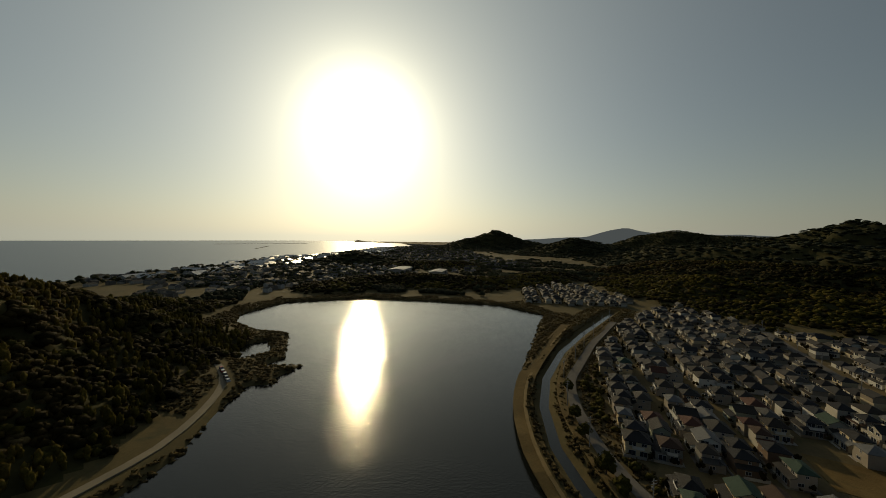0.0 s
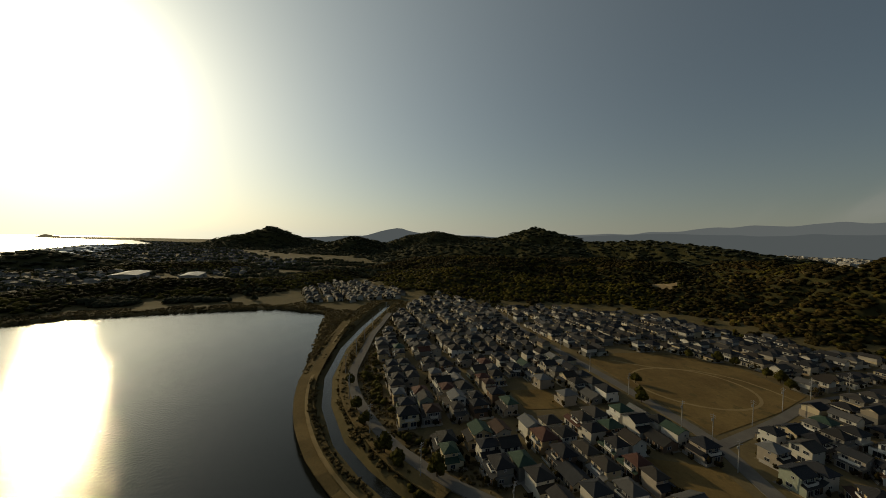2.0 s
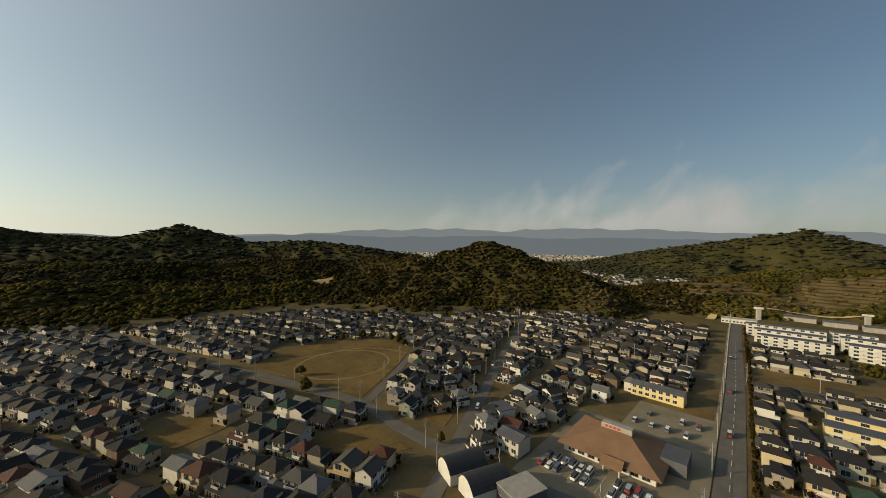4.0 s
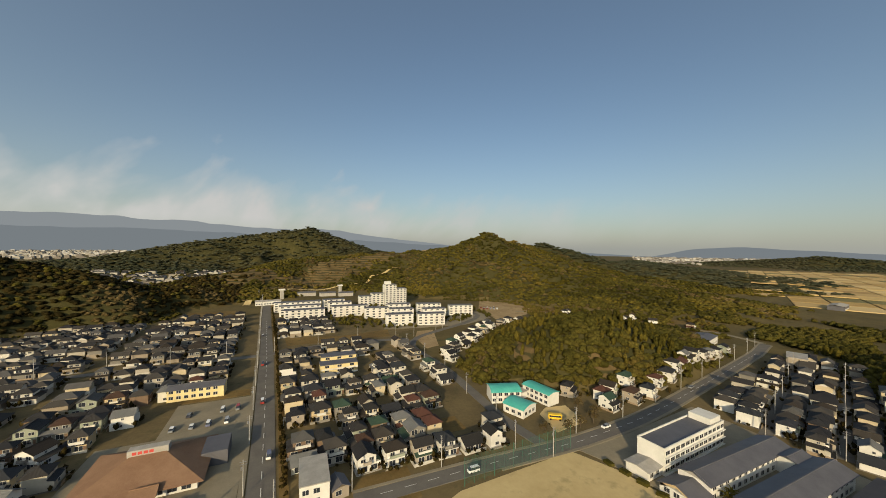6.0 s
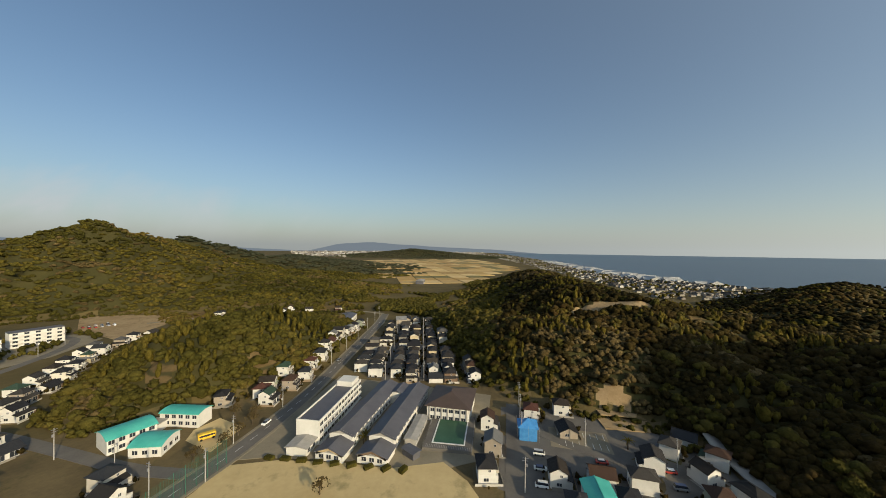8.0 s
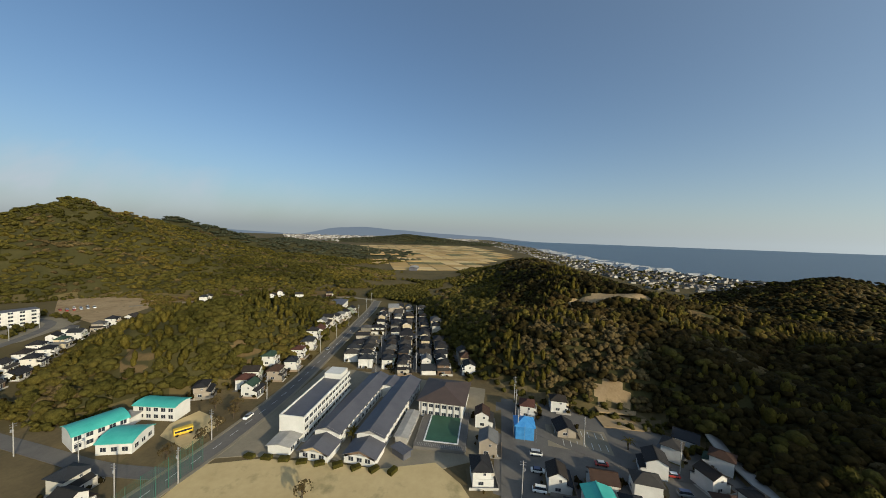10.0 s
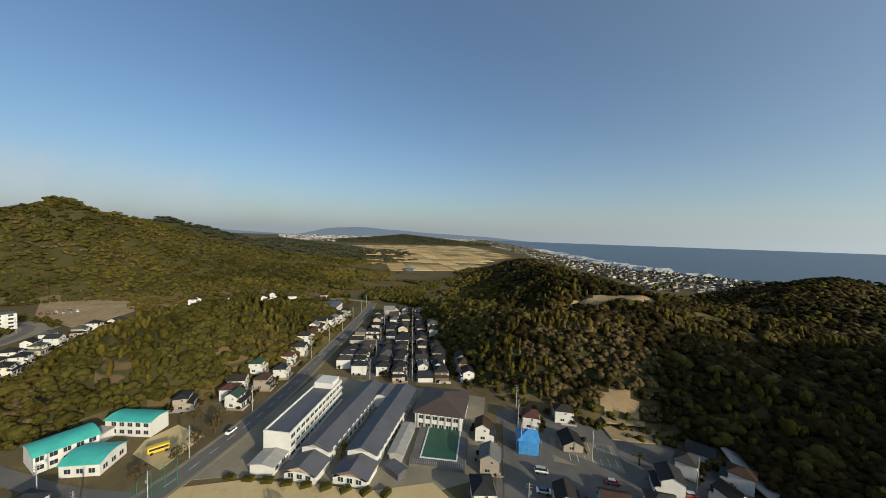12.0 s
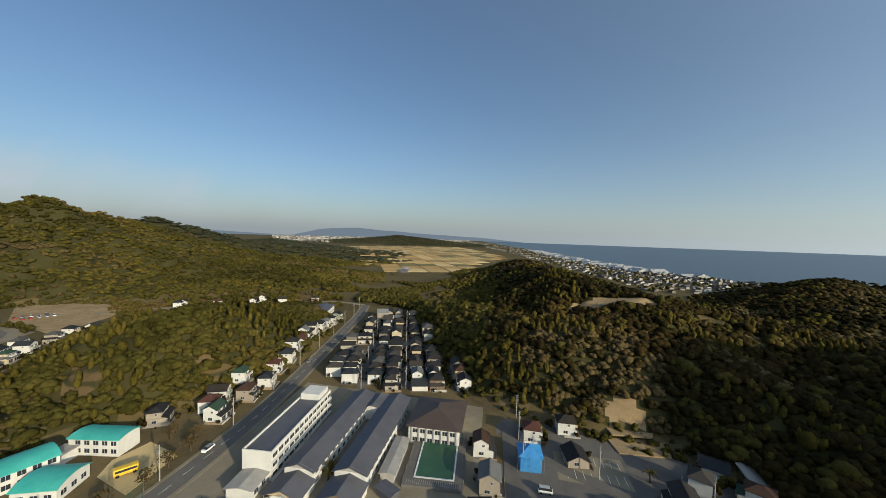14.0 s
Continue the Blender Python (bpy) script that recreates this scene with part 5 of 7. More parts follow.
def school():
    # three-storey white classroom block
    root = thing("school_building", 141, 82, 2.11, 4.5, "white three-storey school block with long window bands and flat grey roof", "school")
    L, D, H = 43.0, 9.6, 8.7
    bm = bmesh.new()
    box(bm, -L / 2, L / 2, -D / 2, D / 2, -0.8, H)
    part("wall", bm, M_WHITE, root)
    bm = bmesh.new()
    box(bm, -L / 2 + 0.4, L / 2 - 0.4, -D / 2 + 0.4, D / 2 - 0.4, H, H + 0.12)
    part("roof", bm, M_GREYROOF, root)
    bm = bmesh.new()
    for x0, x1, y0, y1 in ((-L / 2, L / 2, -D / 2 - 0.1, -D / 2 + 0.3), (-L / 2, L / 2, D / 2 - 0.3, D / 2 + 0.1), (-L / 2 - 0.1, -L / 2 + 0.3, -D / 2, D / 2), (L / 2 - 0.3, L / 2 + 0.1, -D / 2, D / 2)):
        box(bm, x0, x1, y0, y1, H, H + 0.7)
    part("parapet", bm, M_WHITE, root)
    for s in range(3):
        bm = bmesh.new()
        box(bm, -L / 2, L / 2, -D / 2 - 0.7, -D / 2, s * 2.9 + 0.0, s * 2.9 + 0.2)
        part("floor_ledge", bm, M_WHITE, root)
        for k in range(13):
            shared("window", WIN_WIDE, root, pose(-L / 2 + 2.0 + k * 3.3, -D / 2 - 0.01, s * 2.9 + 0.9))
            shared("window", WIN_WIDE, root, pose(-L / 2 + 2.0 + k * 3.3, D / 2 + 0.01, s * 2.9 + 0.9, 0, 0, 180))
    bm = bmesh.new()
    box(bm, L / 2 - 9, L / 2 - 1, -4, 4, H + 0.12, H + 2.6, bevel=0.08)
    part("stair_head", bm, M_WHITE, root)
    # two long gabled wings and the link between them
    for name, x0, x1, y0, y1, label in (("school_wing", 113, 171, 61.5, 71.0, "long two-storey school wing with grey gabled sheet roof"), ("school_wing", 115, 171, 45.5, 55.5, "long two-storey school wing with grey gabled sheet roof"),
                                       ("school_link", 160.5, 170.5, 55.6, 61.4, "short link between school wings with grey roof")):
        cx, cy, w, d = (x0 + x1) / 2, (y0 + y1) / 2, x1 - x0, y1 - y0
        r = thing(name, cx, cy, 2.11, 0, label, "school")
        bm = bmesh.new()
        front = -w / 2 + (7 if name == "school_wing" else 0)
        box(bm, front, w / 2, -d / 2, d / 2, -0.8, 5.6)
        if name == "school_wing":
            box(bm, -w / 2 - 1.5, front, -d / 2 - 0.6, d / 2 + 0.6, -0.8, 3.0)
        part("wall", bm, M_WHITE, r)
        bm = bmesh.new()
        hip_roof(bm, front, w / 2, -d / 2, d / 2, 5.6, 0.36, 0.7, gable=True)
        part("roof", bm, M_GREYROOF, r)
        if name == "school_wing":
            bm = bmesh.new()
            gable_along(bm, -w / 2 - 2.1, front + 0.1, -d / 2 - 1.2, d / 2 + 1.2, 3.0, 2.2, 0.2)
            part("porch_roof", bm, M_GREYROOF, r)
            bm = bmesh.new()
            gable_along(bm, -w / 2 - 1.5, -w / 2 - 1.3, -d / 2 - 0.5, d / 2 + 0.5, 2.95, 1.95, 1.0)
            part("porch_gable", bm, M_WALL, r)
            bm = bmesh.new()
            solid(bm, [(front - 0.02, -d / 2, 5.6), (front - 0.02, d / 2, 5.6), (front - 0.02, 0, 5.6 + d / 2 * 0.36), (front + 0.2, -d / 2, 5.6), (front + 0.2, d / 2, 5.6), (front + 0.2, 0, 5.6 + d / 2 * 0.36)],
                  [(0, 2, 1), (3, 4, 5), (0, 3, 5, 2), (1, 2, 5, 4), (0, 1, 4, 3)])
            part("gable", bm, M_CONCRETE, r)
            for s in range(2):
                for k in range(13):
                    shared("window", WIN_FLAT, r, pose(front + 2.4 + k * 3.6, -d / 2 - 0.01, s * 2.8 + 0.7))
            for k in range(3):
                shared("window", WIN_FLAT, r, pose(-w / 2 - 1.51, -3 + k * 3.0, 0.9, 0, 0, -90))
    # low flat house at the gate, sheds
    for name, x, y, w, d, h, turn, mat, label in (("gatehouse", 116.5, 80, 10, 8, 3.2, 5, M_WHITE, "low white school annex with pale flat roof"), ("pool_house", 137, 41, 19, 4.5, 3.0, 2, M_CONCRETE, "long low grey changing rooms by the pool"),
                                                  ("shed", 122, 38.5, 6, 3.5, 2.6, 60, M_GREYROOF, "small grey store shed")):
        r = thing(name, x, y, 2.11, turn, label, "annex")
        bm = bmesh.new()
        box(bm, -w / 2, w / 2, -d / 2, d / 2, -0.5, h)
        part("wall", bm, mat, r)
        bm = bmesh.new()
        hip_roof(bm, -w / 2, w / 2, -d / 2, d / 2, h, 0.16, 0.5, gable=True, ridge_cap=False)
        part("roof", bm, M_CONCRETE if name != "shed" else M_GREYROOF, r)
        for k in range(max(2, int(w / 4))):
            shared("window", WIN_FLAT, r, pose(-w / 2 + 1.8 + k * 3.6, -d / 2 - 0.01, 0.9))
    # gymnasium
    r = thing("gymnasium", 160, 30.5, 2.11, 1, "school gymnasium with white walls and brown hipped roof", "gymnasium")
    bm = bmesh.new()
    box(bm, -11, 11, -9.5, 9.5, -0.8, 7.2)
    part("wall", bm, M_WHITE, r)
    bm = bmesh.new()
    hip_roof(bm, -11, 11, -9.5, 9.5, 7.2, 0.30, 1.0)
    part("roof", bm, M_BROWNROOF, r)
    for k in range(7):
        bm = bmesh.new()
        box(bm, -0.18, 0.18, -0.35, 0.0, 0, 7.1)
        ob = part("buttress", bm, M_CONCRETE, r)
        ob.matrix_basis = pose(-11, -8.4 + k * 2.8, 0, 0, 0, -90)
        if k < 6:
            for z in (1.0, 4.2):
                shared("window", WIN_FLAT, r, pose(-11.01, -7.0 + k * 2.8, z, 0, 0, -90))
    # swimming pool on a raised deck
    r = thing("swimming_pool", 140.5, 27, 2.11, 4, "drained school pool with dark deck, white rim and green bed", "pool")
    bm = bmesh.new()
    box(bm, -13.5, 13.5, -9.5, 9.5, -0.4, 1.1)
    part("deck", bm, M_ASPHALT, r)
    bm = bmesh.new()
    box(bm, -9.5, 9.5, -6, 6, 1.1, 1.17)
    part("bed", bm, M_COURT, r)
    bm = bmesh.new()
    for x0, x1, y0, y1 in ((-10, 10, -6.5, -6), (-10, 10, 6, 6.5), (-10, -9.5, -6, 6), (9.5, 10, -6, 6)):
        box(bm, x0, x1, y0, y1, 1.1, 1.3)
    part("rim", bm, M_PAINT, r)
    for k in range(26):
        for sx in (-11.9, 11.9):
            bm = bmesh.new()
            box(bm, -1.0, 1.0, -0.06, 0.06, 0, 0.06)
            ob = part("deck_stripe", bm, M_CONCRETE, r)
            ob.location = (sx, -8.4 + k * 0.67, 1.105)
    for k in range(14):
        for sy in (-9.4, 9.4):
            bm = bmesh.new()
            tube(bm, 0, 0, 0, 1.6, 0.05, 0.05, 6)
            ob = part("fence_post", bm, M_STEEL, r)
            ob.location = (-13 + k * 2, sy, 1.1)


school()


def barrel_roof(bm, w, d, z, rise, thick=0.2, n=10, mat=0):
    """A roof that bends across its width (x) and runs along y."""
    rows = []
    for k in range(n + 1):
        u = -1 + 2 * k / n
        zz = z + rise * (1 - u * u)
        rows.append((u * w / 2, zz))
    up = [[bm.verts.new((x, y, zz)) for x, zz in rows] for y in (-d / 2, d / 2)]
    low = [[bm.verts.new((x, y, zz - thick)) for x, zz in rows] for y in (-d / 2, d / 2)]
    for k in range(n):
        bm.faces.new((up[0][k], up[0][k + 1], up[1][k + 1], up[1][k]))
        bm.faces.new((low[0][k], low[1][k], low[1][k + 1], low[0][k + 1]))
        for e in (0, 1):
            bm.faces.new((up[e][k], low[e][k], low[e][k + 1], up[e][k + 1]))
    for k in (0, n):
        bm.faces.new((up[0][k], up[1][k], low[1][k], low[0][k]))


def vault_building(name, x, y, turn, w, d, h, rise, wall, roof, label, category, z=2.2):
    r = thing(name, x, y, z, turn, label, category)
    bm = bmesh.new()
    n = 10
    outline = [(-w / 2, -0.8), (w / 2, -0.8)] + [(w / 2 - w * k / n, h + rise * (1 - (1 - 2 * k / n) ** 2)) for k in range(n + 1)]
    ends = [[bm.verts.new((a, yy, b)) for a, b in outline] for yy in (-d / 2, d / 2)]
    bm.faces.new(ends[0])
    bm.faces.new(ends[1][::-1])
    for k in range(len(outline)):
        bm.faces.new((ends[0][k], ends[1][k], ends[1][(k + 1) % len(outline)], ends[0][(k + 1) % len(outline)]))
    part("wall", bm, wall, r)
    bm = bmesh.new()
    barrel_roof(bm, w + 0.8, d + 0.8, h + 0.12, rise + 0.05)
    part("roof", bm, roof, r)
    return r


def nursery():
    a = vault_building("nursery", 104, 149, 72, 11, 15, 5.2, 1.5, M_WHITE, M_TEAL, "white nursery school with curved teal sheet roof", "nursery", 2.3)
    b = vault_building("nursery", 103, 134, 20, 11, 11, 3.6, 1.3, M_WHITE, M_TEAL, "low white nursery hall with curved teal roof", "nursery", 2.3)
    c = vault_building("nursery", 121.5, 141, 10, 8, 17, 5.4, 0.8, M_WHITE, M_TEAL, "long white nursery classrooms with teal roof", "nursery", 2.3)
    for r, xs, ys in ((a, 5.51, 15), (c, 4.01, 17)):
        for s in range(2):
            for k in range(int(ys / 3)):
                shared("window", WIN_FLAT, r, pose(-xs, -ys / 2 + 1.7 + k * 3, s * 2.7 + 0.7, 0, 0, -90))
                shared("window", WIN_FLAT, r, pose(xs, -ys / 2 + 1.7 + k * 3, s * 2.7 + 0.7, 0, 0, 90))
    for k in range(3):
        shared("window", WIN_FLAT, b, pose(-3.4 + k * 3.3, -5.51, 0.8))
        shared("window", WIN_FLAT, b, pose(-5.51, -3.4 + k * 3.3, 0.8, 0, 0, -90))
    bm = bmesh.new()
    box(bm, -4, 4, -2.4, 2.4, -0.5, 3.0)
    r = thing("nursery_link", 112.5, 147, 2.3, 10, "low white passage between nursery buildings", "passage")
    part("wall", bm, M_WHITE, r)
    bm = bmesh.new()
    ring_slab(bm, 8, 4.8, 3.0, 3.3, 0.4)
    part("roof", bm, M_CONCRETE, r)
    sheet("nursery_yard", [(106, 112), (124, 114), (128, 130), (117, 132), (110, 128)], 2.12, M_SAND, "bare sand yard of the nursery", "yard")
    r = thing("play_bus", 113, 121, 2.12, -35, "yellow play bus with dark windows in the yard", "play bus")
    bm = bmesh.new()
    box(bm, -3, 3, -1.1, 1.1, 0.5, 2.6, bevel=0.15)
    part("body", bm, M_YELLOW, r)
    for sy in (-1.12, 1.12):
        bm = bmesh.new()
        box(bm, -2.6, 2.6, -0.02, 0.02, 1.5, 2.2)
        ob = part("window_band", bm, M_GLASS, r)
        ob.location.y = sy
    for sx, sy in itertools.product((-2, 2), (-1, 1)):
        bm = bmesh.new()
        tube(bm, 0, 0, -0.15, 0.15, 0.5, 0.5, 10)
        ob = part("wheel", bm, M_RUBBER, r)
        ob.matrix_basis = pose(sx, sy * 0.95, 0.5, 90)


nursery()


def store():
    r = thing("supermarket", -40.5, 144.5, 2.12, 1, "supermarket with wide terracotta hipped roof and glass front", "supermarket")
    w, d = 31, 26
    bm = bmesh.new()
    box(bm, -w / 2, w / 2, -d / 2, d / 2, -0.5, 3.9)
    part("wall", bm, M_WHITE, r)
    bm = bmesh.new()
    hip_roof(bm, -w / 2, w / 2, -d / 2, d / 2, 3.9, 0.40, 2.0)
    part("roof", bm, M_MARTROOF, r)
    bm = bmesh.new()
    box(bm, -5.5, 5.5, -1.6, 1.6, 8.0, 10.3, bevel=0.08)
    part("ridge_sign_box", bm, M_CONCRETE, r)
    for k in range(4):
        bm = bmesh.new()
        box(bm, -0.55, 0.55, -0.05, 0.05, 0, 0.9)
        ob = part("sign_bar", bm, M_RED, r)
        ob.location = (-3.6 + k * 1.5, -1.66, 8.9)
    for k in range(8):
        shared("window", WIN_WIDE, r, pose(-12.6 + k * 3.6, -d / 2 - 0.01, 0.6))
    bm = bmesh.new()
    hip_roof(bm, -3, 3, -3.0, 3, 3.2, 0.5, 0.6, gable=True)
    ob = part("porch_roof", bm, M_MARTROOF, r)
    ob.location = (2.5, -d / 2 - 1.2, 0)
    for sx in (-2.6, 2.6):
        bm = bmesh.new()
        box(bm, -0.2, 0.2, -0.2, 0.2, -0.3, 3.3)
        ob = part("porch_post", bm, M_WHITE, r)
        ob.location = (2.5 + sx, -d / 2 - 3.6, 0)
    bm = bmesh.new()
    box(bm, -4, 4, -6, 6, -0.5, 5.0)
    ob = part("annex", bm, M_GREYROOF, r)
    ob.location = (w / 2 + 3, 4, 0)


store()


def plain_building(name, x, y, turn, w, d, h, wall, roof, label, category, gable=0.0, rows=1):
    r = thing(name, x, y, 2.3, turn, label, category)
    bm = bmesh.new()
    box(bm, -w / 2, w / 2, -d / 2, d / 2, -0.8, h)
    part("wall", bm, wall, r)
    bm = bmesh.new()
    if gable:
        hip_roof(bm, -w / 2, w / 2, -d / 2, d / 2, h, gable, 0.5, gable=True)
    else:
        ring_slab(bm, w, d, h, h + 0.3, 0.2)
    part("roof", bm, roof, r)
    for s in range(rows):
        for k in range(max(1, int(w / 3.2))):
            shared("window", WIN_FLAT, r, pose(-w / 2 + 1.7 + k * 3.1, -d / 2 - 0.01, s * 2.9 + 0.9))
    return r


plain_building("shop", 9, 116, -2, 8.5, 15, 6.4, M_WHITE, M_CONCRETE, "white two-storey shop with pale flat roof", "shop", rows=2)
plain_building("house_annex", 16, 112, 10, 5, 6, 3.2, M_WALL, M_GREYROOF, "small house beside the white shop", "house", 0.5)
vault_building("warehouse", -75, 92, -20, 9, 14, 3.6, 3.0, M_WHITE, M_BLACKROOF, "round-roofed dark warehouse with white front", "warehouse", 2.3)
vault_building("warehouse", -64, 90, -20, 9, 14, 3.6, 3.0, M_WHITE, M_BLACKROOF, "round-roofed dark warehouse with white front", "warehouse", 2.3)
plain_building("workshop", -53, 94, -18, 9, 12, 5.0, M_GREYROOF, M_CONCRETE, "grey workshop with pale flat roof", "workshop")
plain_building("flats", -70, 117, -4, 10, 8, 5.8, M_WALL, M_GREYROOF, "two-storey greenish flats with dark roof", "flats", 0.3, 2)
plain_building("flats", -86, 133, -22, 9, 8, 6.0, M_WHITE, M_GREYROOF, "pale two-storey building with grey roof", "flats", 0, 2)
plain_building("house_with_pale_roof", -88, 158, -20, 9, 8, 5.8, M_WHITE, M_CONCRETE, "two-storey house with pale blue-grey roof", "house", 0.25, 2)
plain_building("flats", -40, 212, -2, 24, 8, 5.6, M_YELLOWWALL, M_GREYROOF, "long pale two-storey flats with dark roof", "flats", 0.3, 2)
plain_building("hall", 250, 155, 12, 26, 11, 6.5, M_CONCRETE, M_GREYROOF, "long grey hall under the wooded knoll", "hall", 0.2, 1)
plain_building("clinic", 318, 112, 20, 18, 10, 7.5, M_WALL, M_CONCRETE, "brown three-storey building at the valley mouth", "building", 0, 2)
plain_building("teal_roof_house", 110, -24, 5, 9, 8, 5.6, M_WHITE, M_TEAL, "white house with bright teal sheet roof", "house", 0.3, 2)
plain_building("roadside_hall", -20, 505, 4, 30, 12, 5.0, M_WHITE, M_CONCRETE, "long pale roadside hall at the valley head", "hall", 0.15)
plain_building("factory_shed", -512, -560, 30, 70, 34, 8.0, M_CONCRETE, M_WHITE, "wide factory shed with bright pale roof", "factory", 0.1)
plain_building("factory_shed", -540, -475, 30, 60, 26, 7.0, M_CONCRETE, M_WHITE, "wide factory shed with bright pale roof", "factory", 0.1)
plain_building("farm_shed", 700, 205, 10, 40, 16, 6.0, M_GREYROOF, M_CONCRETE, "grey farm shed at the edge of the fields", "shed", 0.2)
r = thing("tarp_house", 146, -4, 2.2, 3, "half-built house wrapped in blue tarpaulin", "house")
bm = bmesh.new()
box(bm, -3.6, 3.6, -3.6, 3.6, -0.5, 5.4, bevel=0.25)
part("wrapped_wall", bm, M_BLUE, r)
bm = bmesh.new()
hip_roof(bm, -3.6, 3.6, -3.6, 3.6, 5.4, 0.55, 0.5)
part("wrapped_roof", bm, M_BLUE, r)
for sx, sy in itertools.product((-4.3, 4.3), (-4.3, 0, 4.3)):
    bm = bmesh.new()
    tube(bm, 0, 0, -0.5, 6.2, 0.05, 0.05, 6)
    ob = part("scaffold_pole", bm, M_STEEL, r)
    ob.location = (sx, sy, 0)

# piers of a road bridge not yet built, and the works road
for px, py, ph in ((-4, 540, 13), (84, 596, 11)):
    r = thing("bridge_pier", px, py, float(height(px, py)) - 1, 10, "pale concrete pier of an unfinished bridge", "bridge pier", "bridge piers")
    bm = bmesh.new()
    box(bm, -2.4, 2.4, -1.5, 1.5, 0, ph, bevel=0.4)
    part("shaft", bm, M_CONCRETE, r)
    bm = bmesh.new()
    box(bm, -4.2, 4.2, -1.8, 1.8, ph, ph + 2.0, bevel=0.2)
    part("cap", bm, M_WHITE, r)
ribbon("works_road", [(-46, 505), (-42, 545), (-28, 582), (-3, 604), (38, 628), (82, 632), (120, 640), (170, 668), (215, 690)], 8.0, M_SAND, "pale unfinished works road winding up the cut hillside", lift=0.6)


# ---- street things ----
def make_car(seed, van=False):
    root = new("car")
    bm = bmesh.new()
    L, W, h = (4.5, 1.75, 1.0) if not van else (4.4, 1.7, 1.15)
    box(bm, -L / 2, L / 2, -W / 2, W / 2, 0.25, h, bevel=0.12)
    part("body", bm, M_CAR, root)
    bm = bmesh.new()
    a, b, top = (-1.6, 1.0, 1.45) if not van else (-2.1, 1.5, 1.9)
    solid(bm, [(a, -W / 2 + 0.08, h), (b + 0.5, -W / 2 + 0.08, h), (b + 0.5, W / 2 - 0.08, h), (a, W / 2 - 0.08, h), (a + 0.3, -W / 2 + 0.2, top), (b - 0.2, -W / 2 + 0.2, top), (b - 0.2, W / 2 - 0.2, top), (a + 0.3, W / 2 - 0.2, top)],
          [(0, 3, 2, 1), (4, 5, 6, 7), (0, 1, 5, 4), (1, 2, 6, 5), (2, 3, 7, 6), (3, 0, 4, 7)])
    part("cabin_glass", bm, M_GLASS, root)
    bm = bmesh.new()
    box(bm, a + 0.28, b - 0.18, -W / 2 + 0.18, W / 2 - 0.18, top, top + 0.05)
    part("roof", bm, M_CAR, root)
    for sx, sy in itertools.product((-L * 0.31, L * 0.31), (-1, 1)):
        bm = bmesh.new()
        tube(bm, 0, 0, -0.1, 0.1, 0.31, 0.31, 10)
        ob = part("wheel", bm, M_RUBBER, root)
        ob.matrix_basis = pose(sx, sy * (W / 2 - 0.08), 0.31, 90)
    return root


CARS = [make_car(0), make_car(1, True)]
rng = random.Random(21)
spots = []
for k in range(20):
    spots.append((-58 + (k % 10) * 3.0 + (6 if k % 10 > 5 else 0), 117 + (k // 10) * 6.0, 90, 2.12))
for k in range(8):
    spots.append((-42 + k * 3.2, 176 + (k % 2) * 12, 90, 2.13))
for x, y, turn in [(-4.5, 140, 88), (-9.6, 190, 92), (-12.8, 250, 92), (-8.2, 238, 88), (-17, 330, 92), (-13, 360, 88), (60, 103.2, 0), (128, 106.2, 3), (210, 118, 12), (-100, 134, 115), (-130, 190, 115)]:
    spots.append((x, y, turn, float(height(x, y)) + 0.45))
for k in range(10):
    spots.append((232 + (k % 5) * 4, 378 + (k // 5) * 8 - (k % 5) * 1.5, 70, float(height(240, 380)) + 0.1))
for k in range(6):
    spots.append((-66 + k * 0.8, -226 + k * 5.2, 85, float(height(-63, -210)) + 0.65))
for k in range(12):
    x, y = 104 + (k % 4) * 9.0, -8 - (k // 4) * 22
    spots.append((x + 3, y, 90, float(height(x, y)) + 0.1))
for n, (x, y, turn, z) in enumerate(spots):
    if rng.random() < 0.88:
        tagged(copy_thing(CARS[rng.random() < 0.4], pose(x + rng.uniform(-0.3, 0.3), y, z, 0, 0, turn + rng.choice((0, 180)))), "parked small car with dark windows on the asphalt", "car", "parked cars")
for c in CARS:
    for o in list(c.children_recursive) + [c]:
        bpy.data.objects.remove(o)


def make_pole():
    root = new("utility_pole")
    bm = bmesh.new()
    tube(bm, 0, 0, -1, 11.5, 0.19, 0.12, 8)
    part("shaft", bm, M_POLE, root)
    for z in (10.9, 10.1):
        bm = bmesh.new()
        box(bm, -0.95, 0.95, -0.06, 0.06, 0, 0.12)
        ob = part("crossarm", bm, M_STEEL, root)
        ob.location.z = z
        ob.location.y = 0.16
    bm = bmesh.new()
    tube(bm, 0.45, 0, 8.4, 9.3, 0.26, 0.26, 8)
    part("transformer", bm, M_STEEL, root)
    return root


POLE = make_pole()
px, py, pt = [], [], []
for line, w in ROADS:
    gone = 0.0
    for (ax, ay), (bx, by) in zip(line, line[1:]):
        length = math.hypot(bx - ax, by - ay)
        while gone < length:
            u = gone / length
            px.append(ax + (bx - ax) * u - (by - ay) / length * (w - 0.6))
            py.append(ay + (by - ay) * u + (bx - ax) / length * (w - 0.6))
            pt.append(math.degrees(math.atan2(by - ay, bx - ax)) + 90)
            gone += 31
        gone -= length
for x, y, z, turn in zip(px, py, height(px, py).tolist(), pt):
    tagged(copy_thing(POLE, pose(x, y, z, 0, 0, turn)), "grey concrete utility pole with crossarms and transformer", "utility pole", "utility poles")
for o in list(POLE.children_recursive) + [POLE]:
    bpy.data.objects.remove(o)

